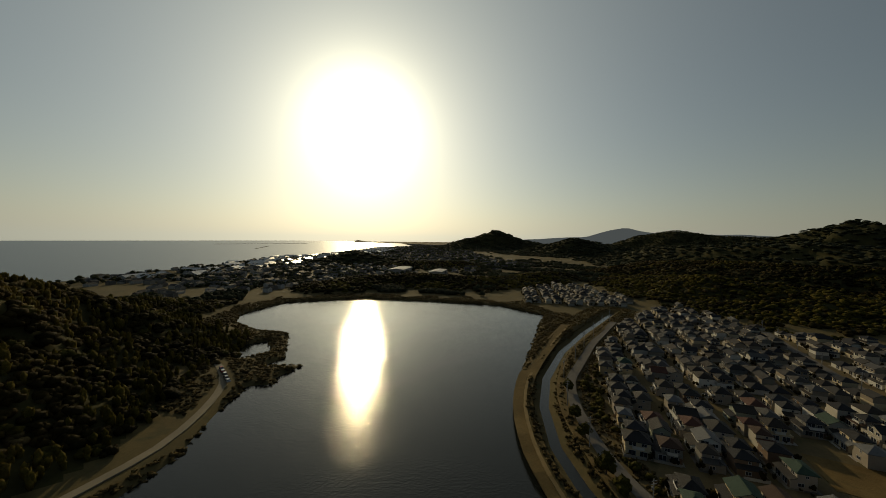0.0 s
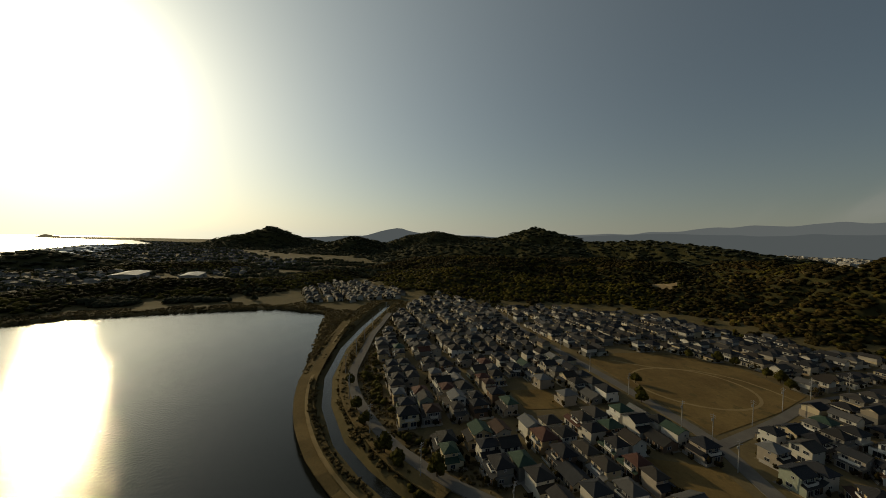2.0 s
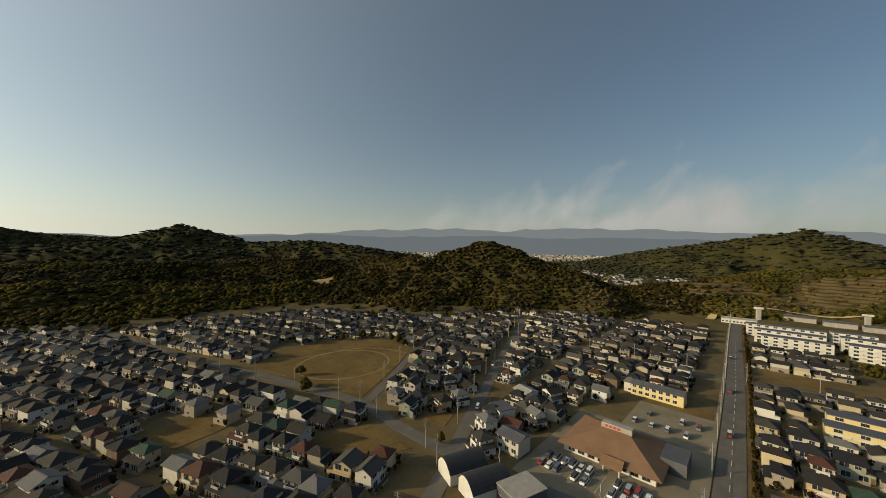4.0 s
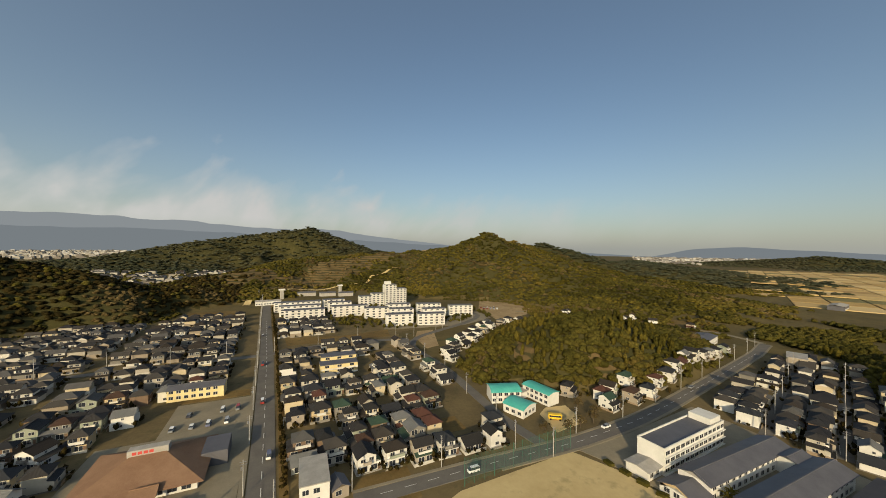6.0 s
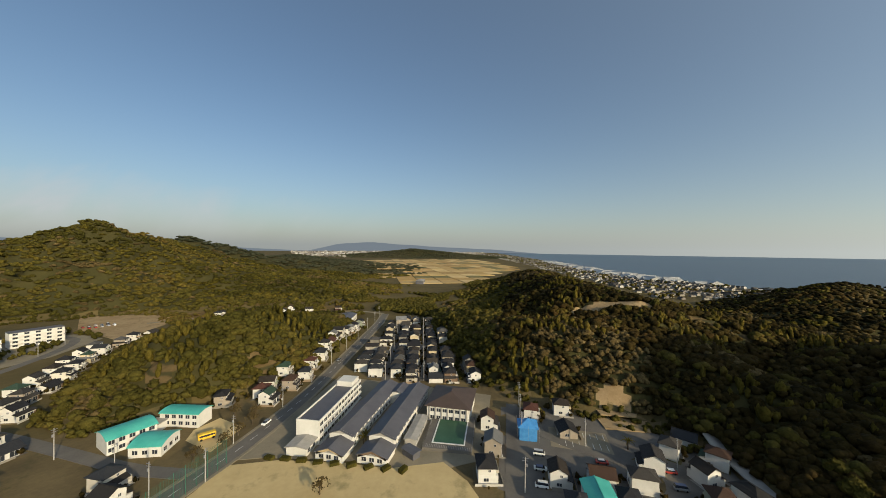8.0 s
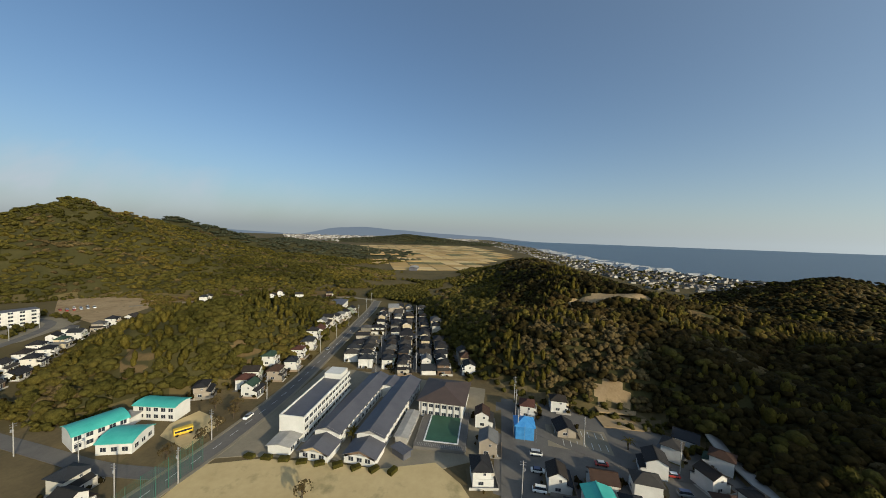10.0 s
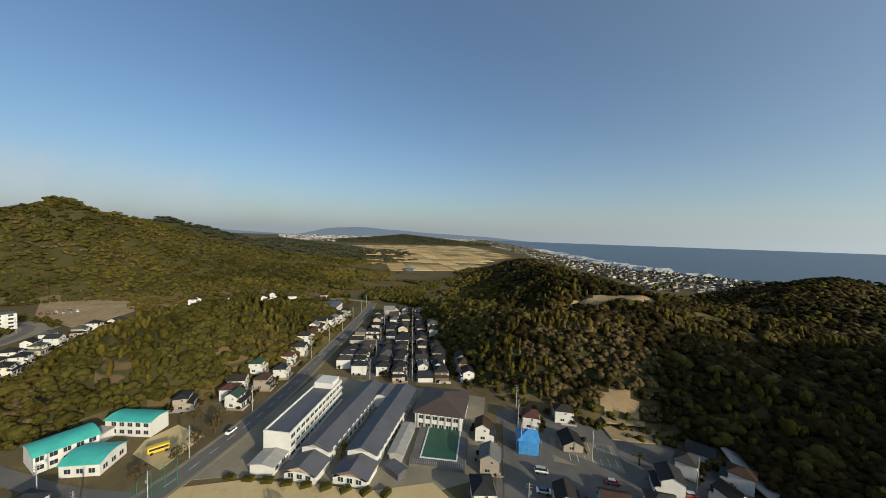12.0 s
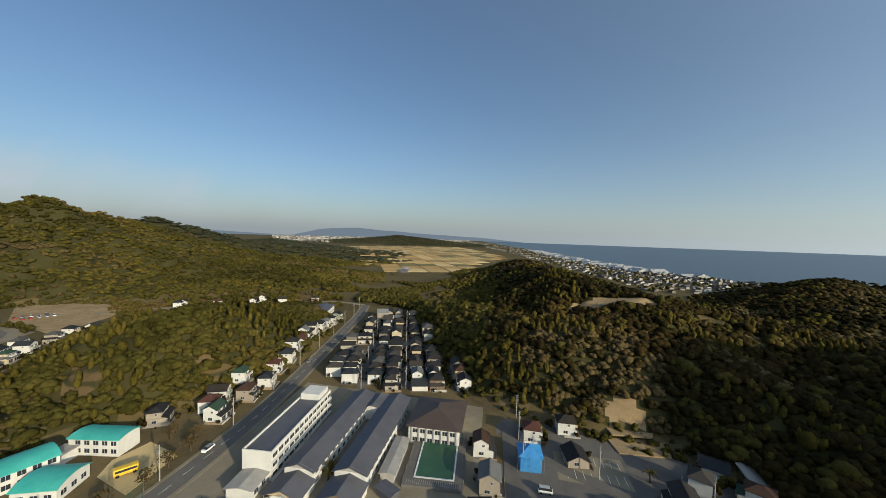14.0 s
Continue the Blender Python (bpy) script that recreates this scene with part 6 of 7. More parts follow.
# high green net along the sports field
r = thing("net_fence", 78, 99.6, 2.6, 2.5, "tall green ball net on posts beside the sports field", "fence")
for k in range(13):
    bm = bmesh.new()
    tube(bm, 0, 0, -0.6, 9.0, 0.09, 0.07, 6)
    ob = part("post", bm, M_NET, r)
    ob.location.x = -24 + k * 4
bm = bmesh.new()
for k in range(97):
    box(bm, -24 + k * 0.5 - 0.012, -24 + k * 0.5 + 0.012, -0.012, 0.012, 0.2, 8.8)
for k in range(18):
    box(bm, -24, 24, -0.012, 0.012, 0.2 + k * 0.5, 0.224 + k * 0.5)
tagged(part("net", bm, M_NET, r), kind="stuff")

# road paint: centre dashes of the main road, bay lines in the car park
r = thing("road_marking", 0, 0, 0, 0, "worn white dashes and stop lines on the asphalt", "road marking")
r["kind"] = "structure"
for x in np.arange(30, 330, 8.0):
    y = float(np.interp(x, [q[0] for q in DIAG], [q[1] for q in DIAG]))
    bm = bmesh.new()
    box(bm, -2.0, 2.0, -0.08, 0.08, 0, 0.015)
    ob = part("dash", bm, M_PAINT, r)
    ob.matrix_basis = pose(x, y, float(height(x, y)) + 0.30, 0, 0, 8.0 if x > 150 else 0.0)
for y in np.arange(112, 400, 9.0):
    x = float(np.interp(y, [q[1] for q in MAIN], [q[0] for q in MAIN]))
    bm = bmesh.new()
    box(bm, -0.09, 0.09, -2.2, 2.2, 0, 0.015)
    ob = part("dash", bm, M_PAINT, r)
    ob.matrix_basis = pose(x, y, float(height(x, y)) + 0.42, 0, 0, 1.5)
for k in range(26):
    bm = bmesh.new()
    box(bm, -0.06, 0.06, -2.4, 2.4, 0, 0.012)
    ob = part("bay_line", bm, M_PAINT, r)
    ob.location = (-59.5 + (k % 13) * 3.0, 117 + (k // 13) * 6, 2.122)

# ---- trees and shrubs of the town ----
def make_tree(seed, tall, spread, mat, bare=False):
    """A tree with tapered trunk, limbs and a crown of many tufts."""
    rng = np.random.RandomState(seed)
    root = new("tree")
    bm = bmesh.new()
    tube(bm, 0, 0, -0.3, tall * 0.55, 0.05 * spread, 0.028 * spread, 8)
    part("trunk", bm, M_BARK, root)
    for k in range(6 if not bare else 12):
        a, up = rng.uniform(0, 6.28), rng.uniform(0.3, 0.75)
        bm = bmesh.new()
        length = spread * rng.uniform(0.35, 0.55)
        tube(bm, 0, 0, 0, length, 0.02 * spread, 0.006 * spread, 5)
        ob = part("limb", bm, M_BARK, root)
        ob.matrix_basis = pose(0, 0, tall * (0.25 + 0.3 * rng.rand())) @ Matrix.Rotation(a, 4, "Z") @ Matrix.Rotation(up, 4, "X")
    v, t = leafy_template(seed + 300, 5, 150 if not bare else 130, 0.06)
    if bare:
        v, t = v[60:], t[100:] - 60
    v = v * np.array([spread * 1.15, spread * 1.15, tall * 0.95]) + np.array([0, 0, tall * 0.1])
    me = bpy.data.meshes.new("crown")
    me.from_pydata(v.tolist(), [], t.tolist())
    me.materials.append(mat)
    ob = new("crown", me)
    ob.parent = root
    return root


TREES = [make_tree(1, 6.5, 5.0, M_LEAF), make_tree(2, 8.0, 6.0, M_LEAF), make_tree(3, 6.0, 5.0, M_DRYLEAF, True), make_tree(4, 5.0, 3.6, M_BAMBOO)]
for n, (x, y, kind) in enumerate([(96, 60, 2), (110, 110, 2), (118, 111, 2), (127, 112, 2), (133, 116, 2), (100, 113, 2), (131, 125, 2), (-176, 84, 0), (-182, 86, 0), (-200, 92, 0), (-205, 176, 0), (-214, 178, 1),
                                  (-222, 177, 0), (-232, 178, 2), (-240, 172, 0), (-246, 165, 1), (-196, 180, 2), (-252, 150, 0), (-256, 130, 2), 
                                  (150, 150, 1), (158, 142, 1), (166, 134, 0), (136, 160, 1), (108, 190, 1), (112, 178, 1), (105, 200, 0), (-93, 100, 3), (-112, -24, 0), (-118, -30, 1), (-134, -42, 0), (-146, -50, 0), (-108, -10, 1), (-170, -62, 0),
                                  (-200, -72, 2), (118, -92, 1), (128, -95, 0), (110, -100, 1)]):
    tagged(copy_thing(TREES[kind], pose(x, y, float(height(x, y)), 0, 0, n * 77)), ("dark evergreen tree with rounded crown", "large dark evergreen tree with rounded crown", "bare brown winter tree with fine twigs", "small yellow-green garden tree")[kind], "tree", "trees of the town")
for c in TREES:
    for o in list(c.children_recursive) + [c]:
        bpy.data.objects.remove(o)


def palm(x, y):
    r = thing("palm_tree", x, y, float(height(x, y)), 0, "short palm with a spray of dark fronds", "palm")
    bm = bmesh.new()
    tube(bm, 0, 0, -0.3, 3.2, 0.28, 0.2, 8)
    part("trunk", bm, M_BARK, r)
    for k in range(14):
        bm = bmesh.new()
        pts = [(0.35, 0, 0.1), (1.2, 0, 0.55), (2.0, 0, 0.35), (2.6, 0, -0.4)]
        rows = [[bm.verts.new((a, s * 0.28 * (1 - 0.25 * i), b - abs(s) * 0.12)) for s in (-1, 0, 1)] for i, (a, _, b) in enumerate(pts)]
        for i in range(3):
            for j in range(2):
                bm.faces.new((rows[i][j], rows[i + 1][j], rows[i + 1][j + 1], rows[i][j + 1]))
        ob = part("frond", bm, M_BAMBOO, r)
        ob.matrix_basis = pose(0, 0, 3.1, 0, (k % 3) * -18, k * 25.7)


palm(146, -42)
palm(124, 58.6)
palm(127, 59)
rng = np.random.RandomState(9)
house_at = np.array(HOUSES)
pick = rng.randint(len(house_at), size=8200)
ang, off = rng.uniform(0, 6.283, 8200), rng.uniform(4.7, 6.8, 8200)
gx, gy = house_at[pick, 0] + np.cos(ang) * off, house_at[pick, 1] + np.sin(ang) * off
ok = np.ones(len(gx), bool)
for line, w in ROADS:
    ok &= line_distance(gx, gy, line)[0] > w
gx, gy = gx[ok], gy[ok]
w = rng.uniform(1.0, 2.9, len(gx))
scatter("garden_shrubs", ROUGH, np.stack([gx, gy, height(gx, gy) - 0.1], 1), np.stack([w, w * rng.uniform(0.8, 1.5, len(gx))], 1), M_DARK_SHADED_LEAF, "clipped shrubs and small trees in the gardens", "shrubs")
for k in range(9):
    x, y = 108.5 + 0.6 * k, 88 - 6.2 * k
    bm = bmesh.new()
    prism(bm, [(-0.9, -1.6), (0.9, -1.8), (1.1, 1.5), (-0.8, 1.8)], -0.2, 0.9 + 0.2 * (k % 3))
    hd = thing("hedge", x - 0.6, y, 2.15, k * 9, "low clipped dark hedge at the edge of the sports field", "hedge", "field hedges")
    part("foliage", bm, M_LEAF, hd)
# a broken line of clipped shrubs along the main road
sy = np.sort(rng.uniform(112, 470, 330))
sx = np.interp(sy, [q[1] for q in MAIN], [q[0] for q in MAIN]) + 6.6 + rng.uniform(-0.7, 0.7, 330)
w = rng.uniform(1.0, 2.4, 330)
scatter("verge_shrubs", ROUGH, np.stack([sx, sy, height(sx, sy) + 0.1], 1), np.stack([w, w * rng.uniform(0.8, 1.5, 330)], 1), M_DARK_SHADED_LEAF, "dark shrubs along the verge of the main road", "shrubs")
# trees where the gardens meet the hills
gx, gy = rng.uniform(-520, 330, 52000), rng.uniform(-90, 470, 52000)
edge_d = poly_distance(gx, gy, FLAT_WEST)
m = (edge_d > -9 + 5 * wobble(gx, gy, 40, 21)) & (edge_d < 3.5) & open_ground(gx, gy) & (gy > -70) & (rng.rand(52000) < 0.75)
gx, gy = gx[m], gy[m]
m = np.min((gx[:, None] - house_at[None, :, 0]) ** 2 + (gy[:, None] - house_at[None, :, 1]) ** 2, 1) > 36
gx, gy = gx[m], gy[m]
w = rng.uniform(2.2, 5.2, len(gx))
scatter("hillfoot_scrub", MIDDLE, np.stack([gx, gy, height(gx, gy) - 0.5], 1), np.stack([w, w * rng.uniform(0.6, 1.0, len(gx))], 1), M_LEAF, "trees and scrub where gardens meet the hills")
# reeds and scrub along shores and banks
gx, gy = rng.uniform(-440, 20, 60000), rng.uniform(-430, 20, 60000)
lake_d = np.minimum(poly_distance(gx, gy, LAKE), poly_distance(gx, gy, POND))
canal_d = line_distance(gx, gy, CANAL)[0]
m = (lake_d > 0.5) & (lake_d < 24 + 14 * wobble(gx, gy, 60, 15)) & (poly_distance(gx, gy, TOWN) > 4) & (canal_d > 4.5) & (line_distance(gx, gy, HILLROAD)[0] > 5)
m &= ~((line_distance(gx, gy, BANK_LAKE)[0] < 2.4) | (line_distance(gx, gy, BANK_TOWN)[0] < 1.5))
gx, gy = gx[m], gy[m]
w = rng.uniform(1.2, 3.4, len(gx))
scatter("reeds", ROUGH, np.stack([gx, gy, height(gx, gy) - 0.3], 1), np.stack([w, w * 0.5], 1), M_DRYLEAF, "dry brown reeds and scrub along the lake shore", "reeds")
gx, gy = rng.uniform(-420, -90, 22000), rng.uniform(-130, 10, 22000)
canal_d = line_distance(gx, gy, CANAL)[0]
m = (canal_d > 5) & (canal_d < 26) & (poly_distance(gx, gy, LAKE) > 2) & (line_distance(gx, gy, BANK_LAKE)[0] > 2.2) & (rng.rand(22000) < 0.7) & (line_distance(gx, gy, EDGE)[0] > 3.5)
gx, gy = gx[m], gy[m]
w = rng.uniform(0.8, 2.2, len(gx))
scatter("bank_scrub", ROUGH, np.stack([gx, gy, height(gx, gy) - 0.2], 1), np.stack([w, w * 0.7], 1), M_DRYLEAF, "brown scrub along the canal", "scrub")

# ---- distance ----
def sprinkle(poly, count, seed):
    rng = np.random.RandomState(seed)
    xs, ys = [p[0] for p in poly], [p[1] for p in poly]
    x, y = rng.uniform(min(xs), max(xs), count * 6), rng.uniform(min(ys), max(ys), count * 6)
    m = (poly_distance(x, y, poly) < -6) & (poly_distance(x, y, SEA) > 12)
    x, y = x[m], y[m]
    m = hills(x, y) < 4
    return x[m][:count], y[m][:count]


def far_town(name, poly, count, seed, sizes, mats, label, turn=0.0, tall=1.0):
    """Many small far buildings with low gabled roofs, joined."""
    x, y = sprinkle(poly, count, seed)
    z = height(x, y)
    rng = random.Random(seed)
    verts, faces, slots = [], [], []
    for a, b, q in zip(x.tolist(), y.tolist(), z.tolist()):
        w, d, h = rng.uniform(*sizes), rng.uniform(*sizes) * 0.7, rng.uniform(3.0, 7.0) * tall
        t = radians(turn + rng.choice((0, 90)) + rng.uniform(-8, 8))
        c, s = math.cos(t), math.sin(t)
        base = len(verts)
        for u, v, k in ((-1, -1, -1), (1, -1, -1), (1, 1, -1), (-1, 1, -1), (-1, -1, h), (1, -1, h), (1, 1, h), (-1, 1, h), (-1, 0, h + d * 0.22), (1, 0, h + d * 0.22)):
            verts.append((a + (u * w * c - v * d * s) / 2, b + (u * w * s + v * d * c) / 2, q + k))
        faces += [tuple(k + base for k in f) for f in ((0, 1, 5, 4), (2, 3, 7, 6), (1, 2, 6, 9, 5), (3, 0, 4, 8, 7), (4, 5, 9, 8), (6, 7, 8, 9))]
        slots += [0, 0, 0, 0, 1, 1]
    return tagged(mesh_object(name, verts, faces, mats, slots), label, "buildings", kind="stuff")


PLAIN_W = [(-140, -520), (10, -790), (-488, -1165), (-1077, -1540), (-2400, -2700), (-2200, -1700), (-1300, -900), (-900, -420), (-600, -420), (-330, -560)]
PLAIN_E = [(600, -215), (590, -380), (770, -500), (963, -370), (1230, -285), (1969, -180), (3900, 180), (3900, 520), (1892, 30), (933, -150)]
CITY_NE = [(2600, 500), (4600, 400), (4500, 1900), (3500, 2600), (2200, 1600), (2000, 1150)]
CITY_NW = [(-2900, 1500), (-1500, 1700), (-500, 2300), (200, 4200), (-1500, 4200), (-3600, 2600)]
VALLEY_N = [(-420, 800), (-130, 700), (-110, 1100), (-380, 1300), (-620, 1150)]
far_town("coast_town", PLAIN_E, 3000, 31, (6, 11), [M_TOWNFAR, M_ROOF_FAR], "pale coast town strung along the sea", 20, 0.62)
far_town("plain_town", PLAIN_W, 1600, 32, (8, 16), [M_TOWNFAR, M_ROOF_FAR], "scattered houses on the coastal plain", 30, 0.8)
far_town("city_northeast", CITY_NE, 900, 33, (14, 34), [M_TOWNFAR, M_TOWNFAR], "far pale city on the plain", 10, 1.6)
far_town("city_northwest", CITY_NW, 1300, 34, (14, 36), [M_TOWNFAR, M_TOWNFAR], "far pale city between the hills", 10, 2.2)
far_town("valley_town", VALLEY_N, 220, 35, (9, 20), [M_TOWNFAR, M_ROOF_FAR], "small pale town in the next valley", 0)
M_VINYL = material("greenhouse_vinyl", (0.27, 0.27, 0.26), (0.40, 0.39, 0.37), 0.02, 0.35)
far_town("greenhouses", [(-60, -770), (-488, -1170), (-1077, -1550), (-1500, -1950), (-1350, -1500), (-700, -1000), (-180, -740)], 260, 36, (16, 46), [M_VINYL, M_VINYL], "long pale vinyl greenhouses by the shore", 35, 0.5)
far_town("greenhouses_east", [(800, -480), (963, -372), (1230, -288), (1969, -185), (1969, -120), (1230, -215), (950, -300)], 220, 37, (20, 50), [M_VINYL, M_VINYL], "long pale vinyl greenhouses along the coast", 15, 0.5)

# tree clumps on the coastal plain and fields between the houses and the flats
def grove(name, poly, count, seed, mat, label, lo, hi):
    x, y = sprinkle(poly, count * 3, seed)
    m = wobble(x, y, 120, seed) > (0.1 if count > 200 else -9)
    x, y = x[m][:count], y[m][:count]
    m = poly_distance(x, y, FLAT_BACK) > 2
    x, y = x[m], y[m]
    w = np.random.RandomState(seed).uniform(lo, hi, len(x))
    return scatter(name, MIDDLE, np.stack([x, y, height(x, y) - 0.4], 1), np.stack([w, w * 0.8], 1), mat, label)


grove("plain_trees", PLAIN_W, 2600, 51, M_HAZELEAF, "dark tree belts among the houses of the plain", 7, 14)
grove("shore_trees", [(-250, -410), (-330, -330), (-372, -240), (-480, -245), (-620, -230), (-700, -330), (-520, -440), (-330, -540)], 1500, 52, M_HAZELEAF, "dark trees behind the lake's far shore", 5, 9)
grove("far_shore_woods", [(-350, -225), (-410, -236), (-560, -240), (-610, -150), (-760, -180), (-1000, -330), (-1150, -560), (-820, -560), (-560, -440), (-420, -330)], 1500, 62, M_HAZELEAF, "dark trees among the fields behind the lake", 6, 11)
grove("lakeside_plain_trees", [(-20, -470), (-60, -560), (-150, -700), (-330, -790), (-560, -700), (-470, -520), (-330, -470), (-160, -430)], 1500, 64, M_HAZELEAF, "dark trees on the plain beyond the hill", 5, 10)
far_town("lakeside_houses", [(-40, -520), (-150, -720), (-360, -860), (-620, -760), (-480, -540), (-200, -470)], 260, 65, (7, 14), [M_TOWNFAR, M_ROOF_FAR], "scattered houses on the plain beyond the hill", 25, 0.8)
grove("coast_trees", PLAIN_E, 1300, 59, M_LEAF, "dark trees among the coast houses", 6, 11)
grove("knoll_foot_trees", [(99, 172), (112, 160), (130, 152), (142, 158), (134, 186), (122, 205), (104, 208)], 150, 57, M_LEAF, "big dark evergreen trees at the foot of the knoll", 6, 9)
grove("knoll_scrub", [(128, 152), (180, 124), (215, 121), (300, 149), (300, 164), (215, 140), (180, 145), (140, 172)], 420, 63, M_BAMBOO, "yellow-green scrub along the foot of the knoll", 2.5, 5)
grove("valley_trees", VALLEY_N, 300, 53, M_LEAF, "trees in the next valley", 7, 12)
grove("head_trees", [(-120, 430), (-30, 440), (-30, 540), (-105, 520), (-140, 470)], 260, 54, M_DRYLEAF, "brown winter trees at the valley head", 4, 7)
grove("hillfoot_trees", [(230, 330), (330, 380), (400, 330), (520, 250), (420, 160), (330, 170), (300, 230), (290, 300)], 700, 55, M_LEAF, "evergreen trees between knoll and hill", 4, 8)
grove("valley_mouth_trees", [(345, 100), (380, 150), (360, 200), (450, 250), (540, 200), (540, 130), (590, 80), (520, 40), (420, 50)], 1300, 56, M_LEAF, "evergreen trees at the valley mouth", 4, 8)
for k, (poly, mat, label) in enumerate([([(2, 292), (84, 292), (88, 316), (46, 308), (0, 316)], M_LAWN, "dry brown meadow below the apartment blocks"), ([(210, 312), (262, 330), (312, 380), (308, 415), (262, 440), (228, 385)], M_CUT, "bare tan terraces at the foot of the hill"), ([(100, 246), (112, 250), (128, 300), (112, 300), (103, 280)], M_CUT, "bare orange-brown slope beside the lane"),
                                        ([(-46, 204), (-16, 204), (-17, 212), (-46, 214)], M_LAWN, "dry vacant plot beside the car park"), ([(-130, 62), (-104, 72), (-98, 90), (-128, 88)], M_LAWN, "dry vacant plot among the houses"),
                                        ([(-112, 108), (-100, 110), (-112, 140), (-124, 136)], M_LAWN, "dry vacant plot by the street"), ([(20, 100), (40, 100), (40, 116), (20, 116)], M_LAWN, "dry garden plot"),
                                        ([(60, 130), (72, 130), (72, 142), (60, 142)], M_LAWN, "dry vegetable plot among the houses"), ([(-180, 20), (-160, 26), (-164, 44), (-184, 40)], M_LAWN, "dry vacant plot among the houses"),
                                        ([(-100, 428), (-50, 436), (-52, 470), (-98, 470)], M_LAWN, "dry brown field at the valley head")]):
    sheet("vacant_plot" if k > 2 else "meadow", poly, 2.1 + 0.004 * k, mat, label, "plot")

# the estate under the hill: asphalt, a car park with painted bays, and a stepped earth cut
sheet("estate_yard", [(112, 6), (170, 8), (174, -14), (170, -34), (160, -60), (148, -74), (112, -74), (100, -40)], 2.06, M_ASPHALT, "worn asphalt and gravel ground of the new estate", "yard")
sheet("estate_car_park", [(141, -13), (156, -13), (156, -36), (140, -36)], 2.12, M_LOT, "asphalt car park with painted bays", "car park")
bays = thing("bay_lines", 148, -25, 2.13, 0, "white painted bay lines of the car park", "road marking")
for k in range(8):
    for sx in (-5.4, 2.2):
        bm = bmesh.new()
        box(bm, sx, sx + 4.2, -9.6 + 2.6 * k, -9.44 + 2.6 * k, -0.004, 0.012)
        part("line", bm, M_PAINT, bays)
sheet("earth_cut", [(160, -37), (175, -34), (180, -46), (176, -58), (161, -55)], 2.5, M_CUT, "bare stepped earth cut under the hillside", "earth")
sheet("earth_cut_upper", [(169, -37), (179, -35), (184, -46), (179, -56), (170, -52)], 4.3, M_CUT, "upper step of the bare earth cut", "earth")

sheet("meadow", [(300, 372), (272, 327), (322, 264), (350, 208), (396, 188), (407, 230), (378, 288), (338, 347)], 2.13, M_LAWN, "dry brown fields behind the wooded knoll", "meadow")
ribbon("road_back", [(372, 152), (378, 190), (344, 250), (312, 300), (286, 336), (262, 352)], 5.0, M_LOT, "pale lane behind the wooded knoll", lift=0.2)
plain_building("warehouse", 322, 172, 15, 26, 14, 6.0, M_WHITE, M_GREYROOF, "white warehouse with grey sheet roof by the valley road", "warehouse", 0.15)
rng = np.random.RandomState(71)
gx, gy = rng.uniform(255, 420, 2600), rng.uniform(170, 390, 2600)
m = (poly_distance(gx, gy, FLAT_BACK) < 3) & (wobble(gx, gy, 42, 23) > -0.25) & (line_distance(gx, gy, [(372, 152), (378, 190), (344, 250), (312, 300), (286, 336), (262, 352)])[0] > 5)
m &= np.min((gx[:, None] - house_at[None, :, 0]) ** 2 + (gy[:, None] - house_at[None, :, 1]) ** 2, 1) > 60
gx, gy = gx[m], gy[m]
w = rng.uniform(3.0, 7.0, len(gx))
scatter("field_trees", MIDDLE, np.stack([gx, gy, height(gx, gy) - 0.3], 1), np.stack([w, w * rng.uniform(0.6, 0.9, len(gx))], 1), M_LEAF, "evergreen trees and scrub round the small fields", "trees")
# trees and yards between the apartment blocks
sheet("flats_yard", [(86, 318), (120, 312), (168, 308), (212, 330), (216, 366), (176, 392), (96, 392)], 2.075, M_LOT, "worn asphalt yard of the apartment blocks", "yard")
rng = np.random.RandomState(77)
gx, gy = rng.uniform(-8, 245, 1500), rng.uniform(300, 480, 1500)
m = (poly_distance(gx, gy, [(-4, 386), (60, 330), (120, 310), (215, 330), (222, 380), (150, 420), (100, 470), (0, 470)]) < 0) & open_ground(gx, gy)
for ax, ay, at_, al, an in FLATS:
    m &= (np.abs(gx - ax) > al / 2 + 3) | (np.abs(gy - ay) > 9)
gx, gy = gx[m][:420], gy[m][:420]
w = rng.uniform(2.4, 5.5, len(gx))
scatter("flats_trees", MIDDLE, np.stack([gx, gy, height(gx, gy) - 0.2], 1), np.stack([w, w * rng.uniform(0.8, 1.2, len(gx))], 1), M_LEAF, "garden trees between the apartment blocks", "trees")

# harvested paddies
root = thing("paddy_fields", 0, 0, 0, 0, "wide plain of harvested golden rice paddies", "fields")
root["kind"] = "structure"
PADDY = [(1621, 901), (850, 373), (650, 235), (545, 155), (610, 105), (820, 75), (1080, 45), (1390, -2), (2188, 277), (1937, 651)]
u, v = (math.cos(0.42), math.sin(0.42)), (-math.sin(0.42), math.cos(0.42))
for i, j in itertools.product(range(-8, 22), range(-14, 14)):
    cx, cy = 1200 + u[0] * i * 62 + v[0] * j * 46, 350 + u[1] * i * 62 + v[1] * j * 46
    if poly_distance(cx, cy, PADDY) < -12:
        bm = bmesh.new()
        box(bm, -29.5, 29.5, -21.5, 21.5, -1.5, 0.0)
        ob = part("field", bm, M_PADDY, root)
        ob.matrix_basis = pose(cx, cy, max(3.0, float(height(cx, cy)) + 0.7), 0, 0, math.degrees(0.42))
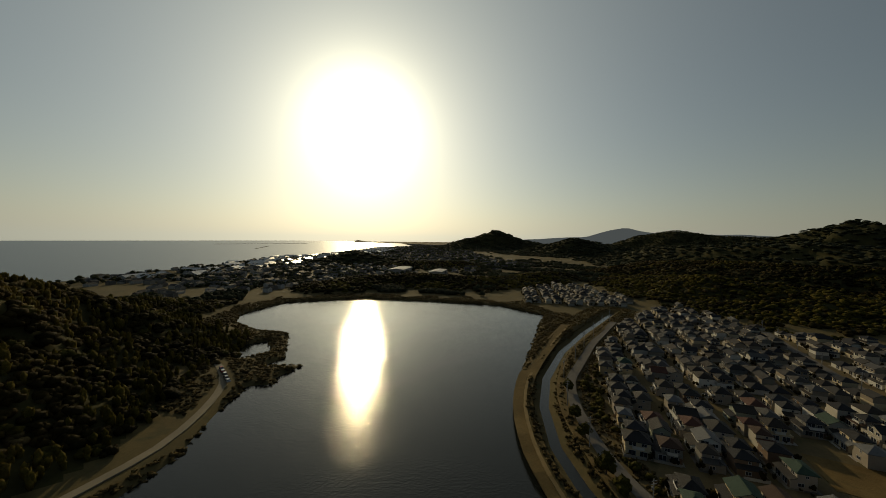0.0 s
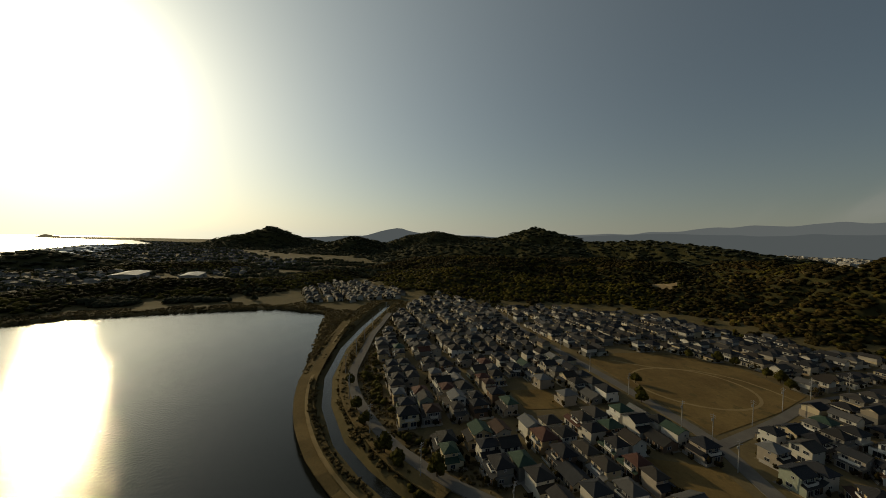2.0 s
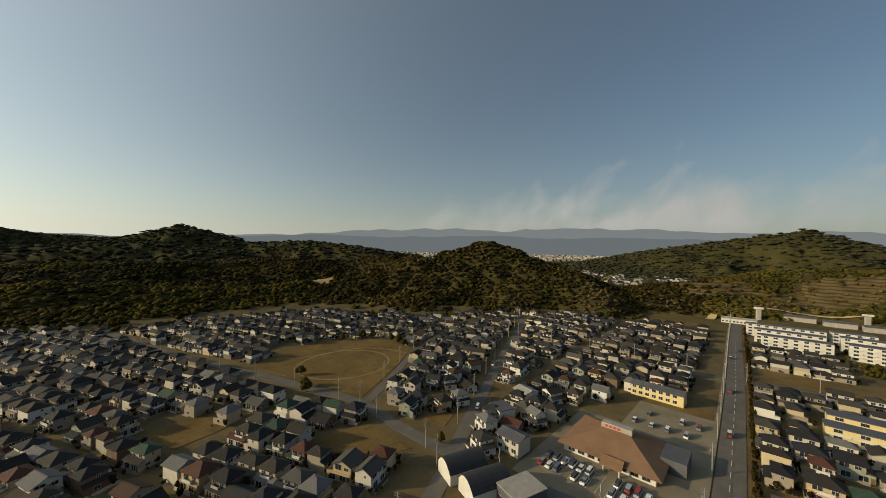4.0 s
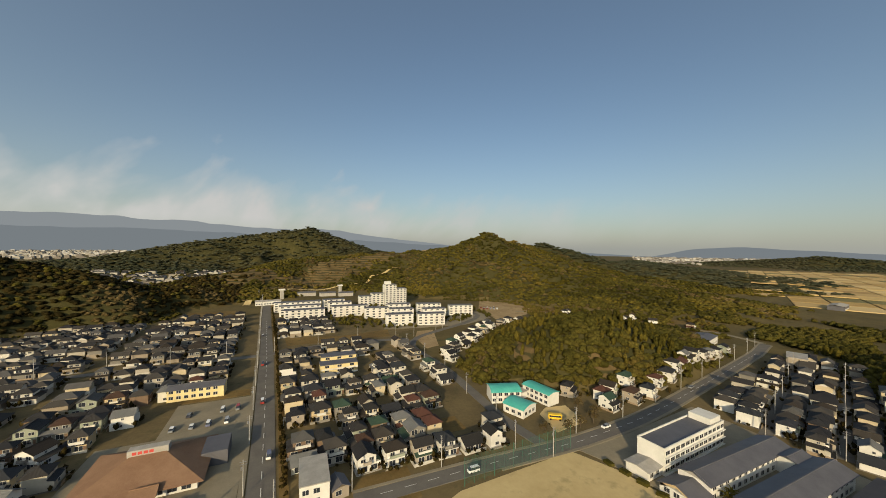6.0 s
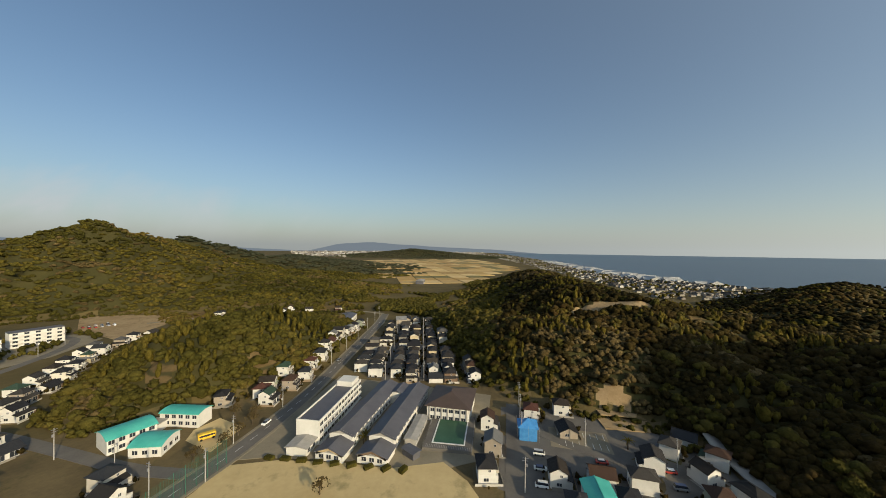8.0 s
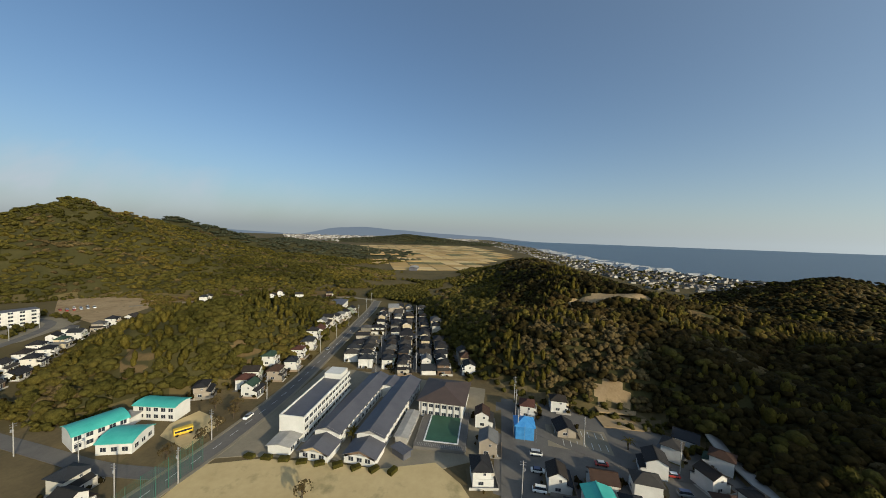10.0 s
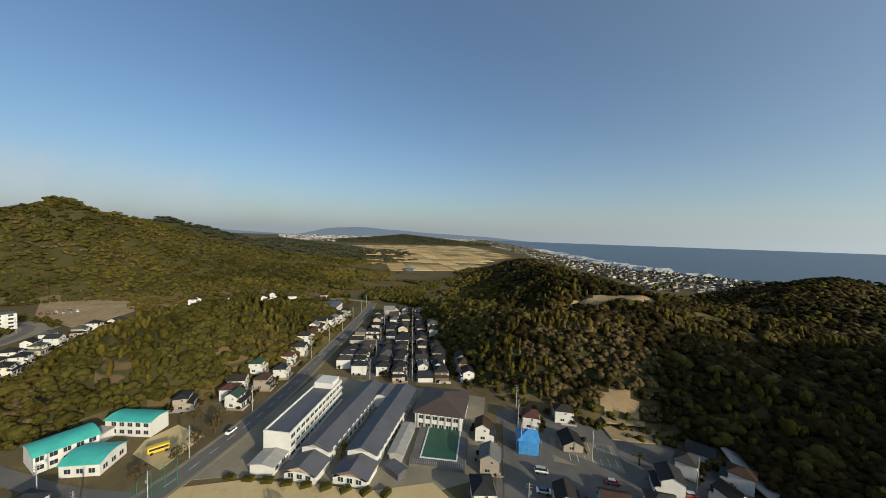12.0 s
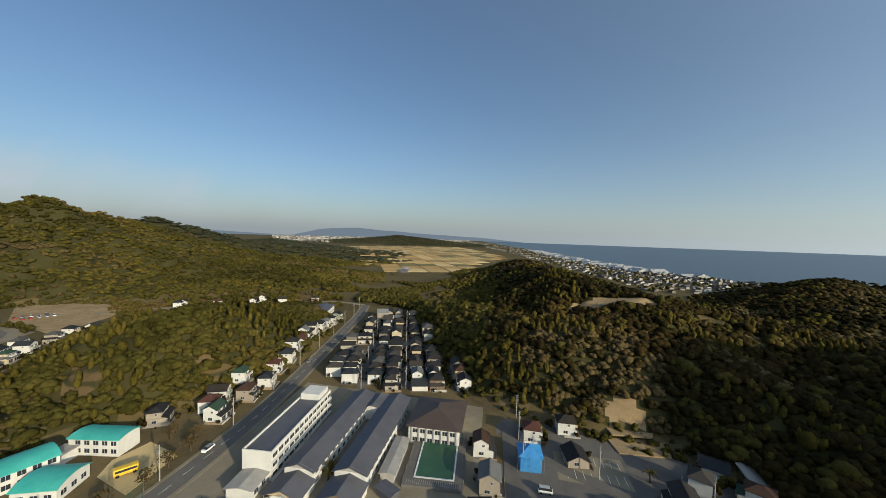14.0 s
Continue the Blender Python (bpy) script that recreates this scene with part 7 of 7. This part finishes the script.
# breakwaters off the shore
for x, y, length, turn in [(-14, -812, 50, 170), (-90, -858, 46, 212), (-180, -925, 46, 218), (-255, -972, 46, 215), (-360, -1035, 50, 214), (-470, -1150, 50, 214), (-900, -2260, 500, 240), (-1270, -3140, 780, 180), (1300, -330, 60, 10), (1500, -300, 60, 10), (1100, -355, 60, 20),
                           (900, -440, 60, 35), (1750, -265, 60, 10)]:
    r = thing("breakwater", x, y, 0, turn, "low dark rubble breakwater in the sea", "breakwater", "breakwaters")
    bm = bmesh.new()
    box(bm, -length / 2, length / 2, -4, 4, -2, 1.8, bevel=1.2)
    part("rubble", bm, M_FOREST_FLOOR, r)


def ranges(name, az0, az1, radius, levels, mat, label, seed):
    """A far range of hazy mountains on the skyline: levels of height round the compass."""
    n = 240
    az = np.linspace(az0, az1, n)
    top = np.interp(az, [a for a, _ in levels], [h for _, h in levels])
    rough = np.zeros(n)
    rng = np.random.RandomState(seed)
    for k in range(1, 9):
        rough += np.sin(az * 0.22 * k * rng.uniform(0.8, 1.4) + rng.uniform(0, 6.28)) / k
    top = top * (1 + 0.05 * rough)
    verts, faces = [], []
    for a, h in zip(az, top):
        s, c = math.sin(radians(a)), math.cos(radians(a))
        verts += [(radius * s, radius * c, -20), (radius * s, radius * c, float(h)), ((radius + 40) * s, (radius + 40) * c, -20)]
    for k in range(n - 1):
        a, b = 3 * k, 3 * k + 3
        faces += [(a, b, b + 1, a + 1), (a + 1, b + 1, b + 2, a + 2)]
    return tagged(mesh_object(name, verts, faces, mat), label, "mountains", kind="structure")


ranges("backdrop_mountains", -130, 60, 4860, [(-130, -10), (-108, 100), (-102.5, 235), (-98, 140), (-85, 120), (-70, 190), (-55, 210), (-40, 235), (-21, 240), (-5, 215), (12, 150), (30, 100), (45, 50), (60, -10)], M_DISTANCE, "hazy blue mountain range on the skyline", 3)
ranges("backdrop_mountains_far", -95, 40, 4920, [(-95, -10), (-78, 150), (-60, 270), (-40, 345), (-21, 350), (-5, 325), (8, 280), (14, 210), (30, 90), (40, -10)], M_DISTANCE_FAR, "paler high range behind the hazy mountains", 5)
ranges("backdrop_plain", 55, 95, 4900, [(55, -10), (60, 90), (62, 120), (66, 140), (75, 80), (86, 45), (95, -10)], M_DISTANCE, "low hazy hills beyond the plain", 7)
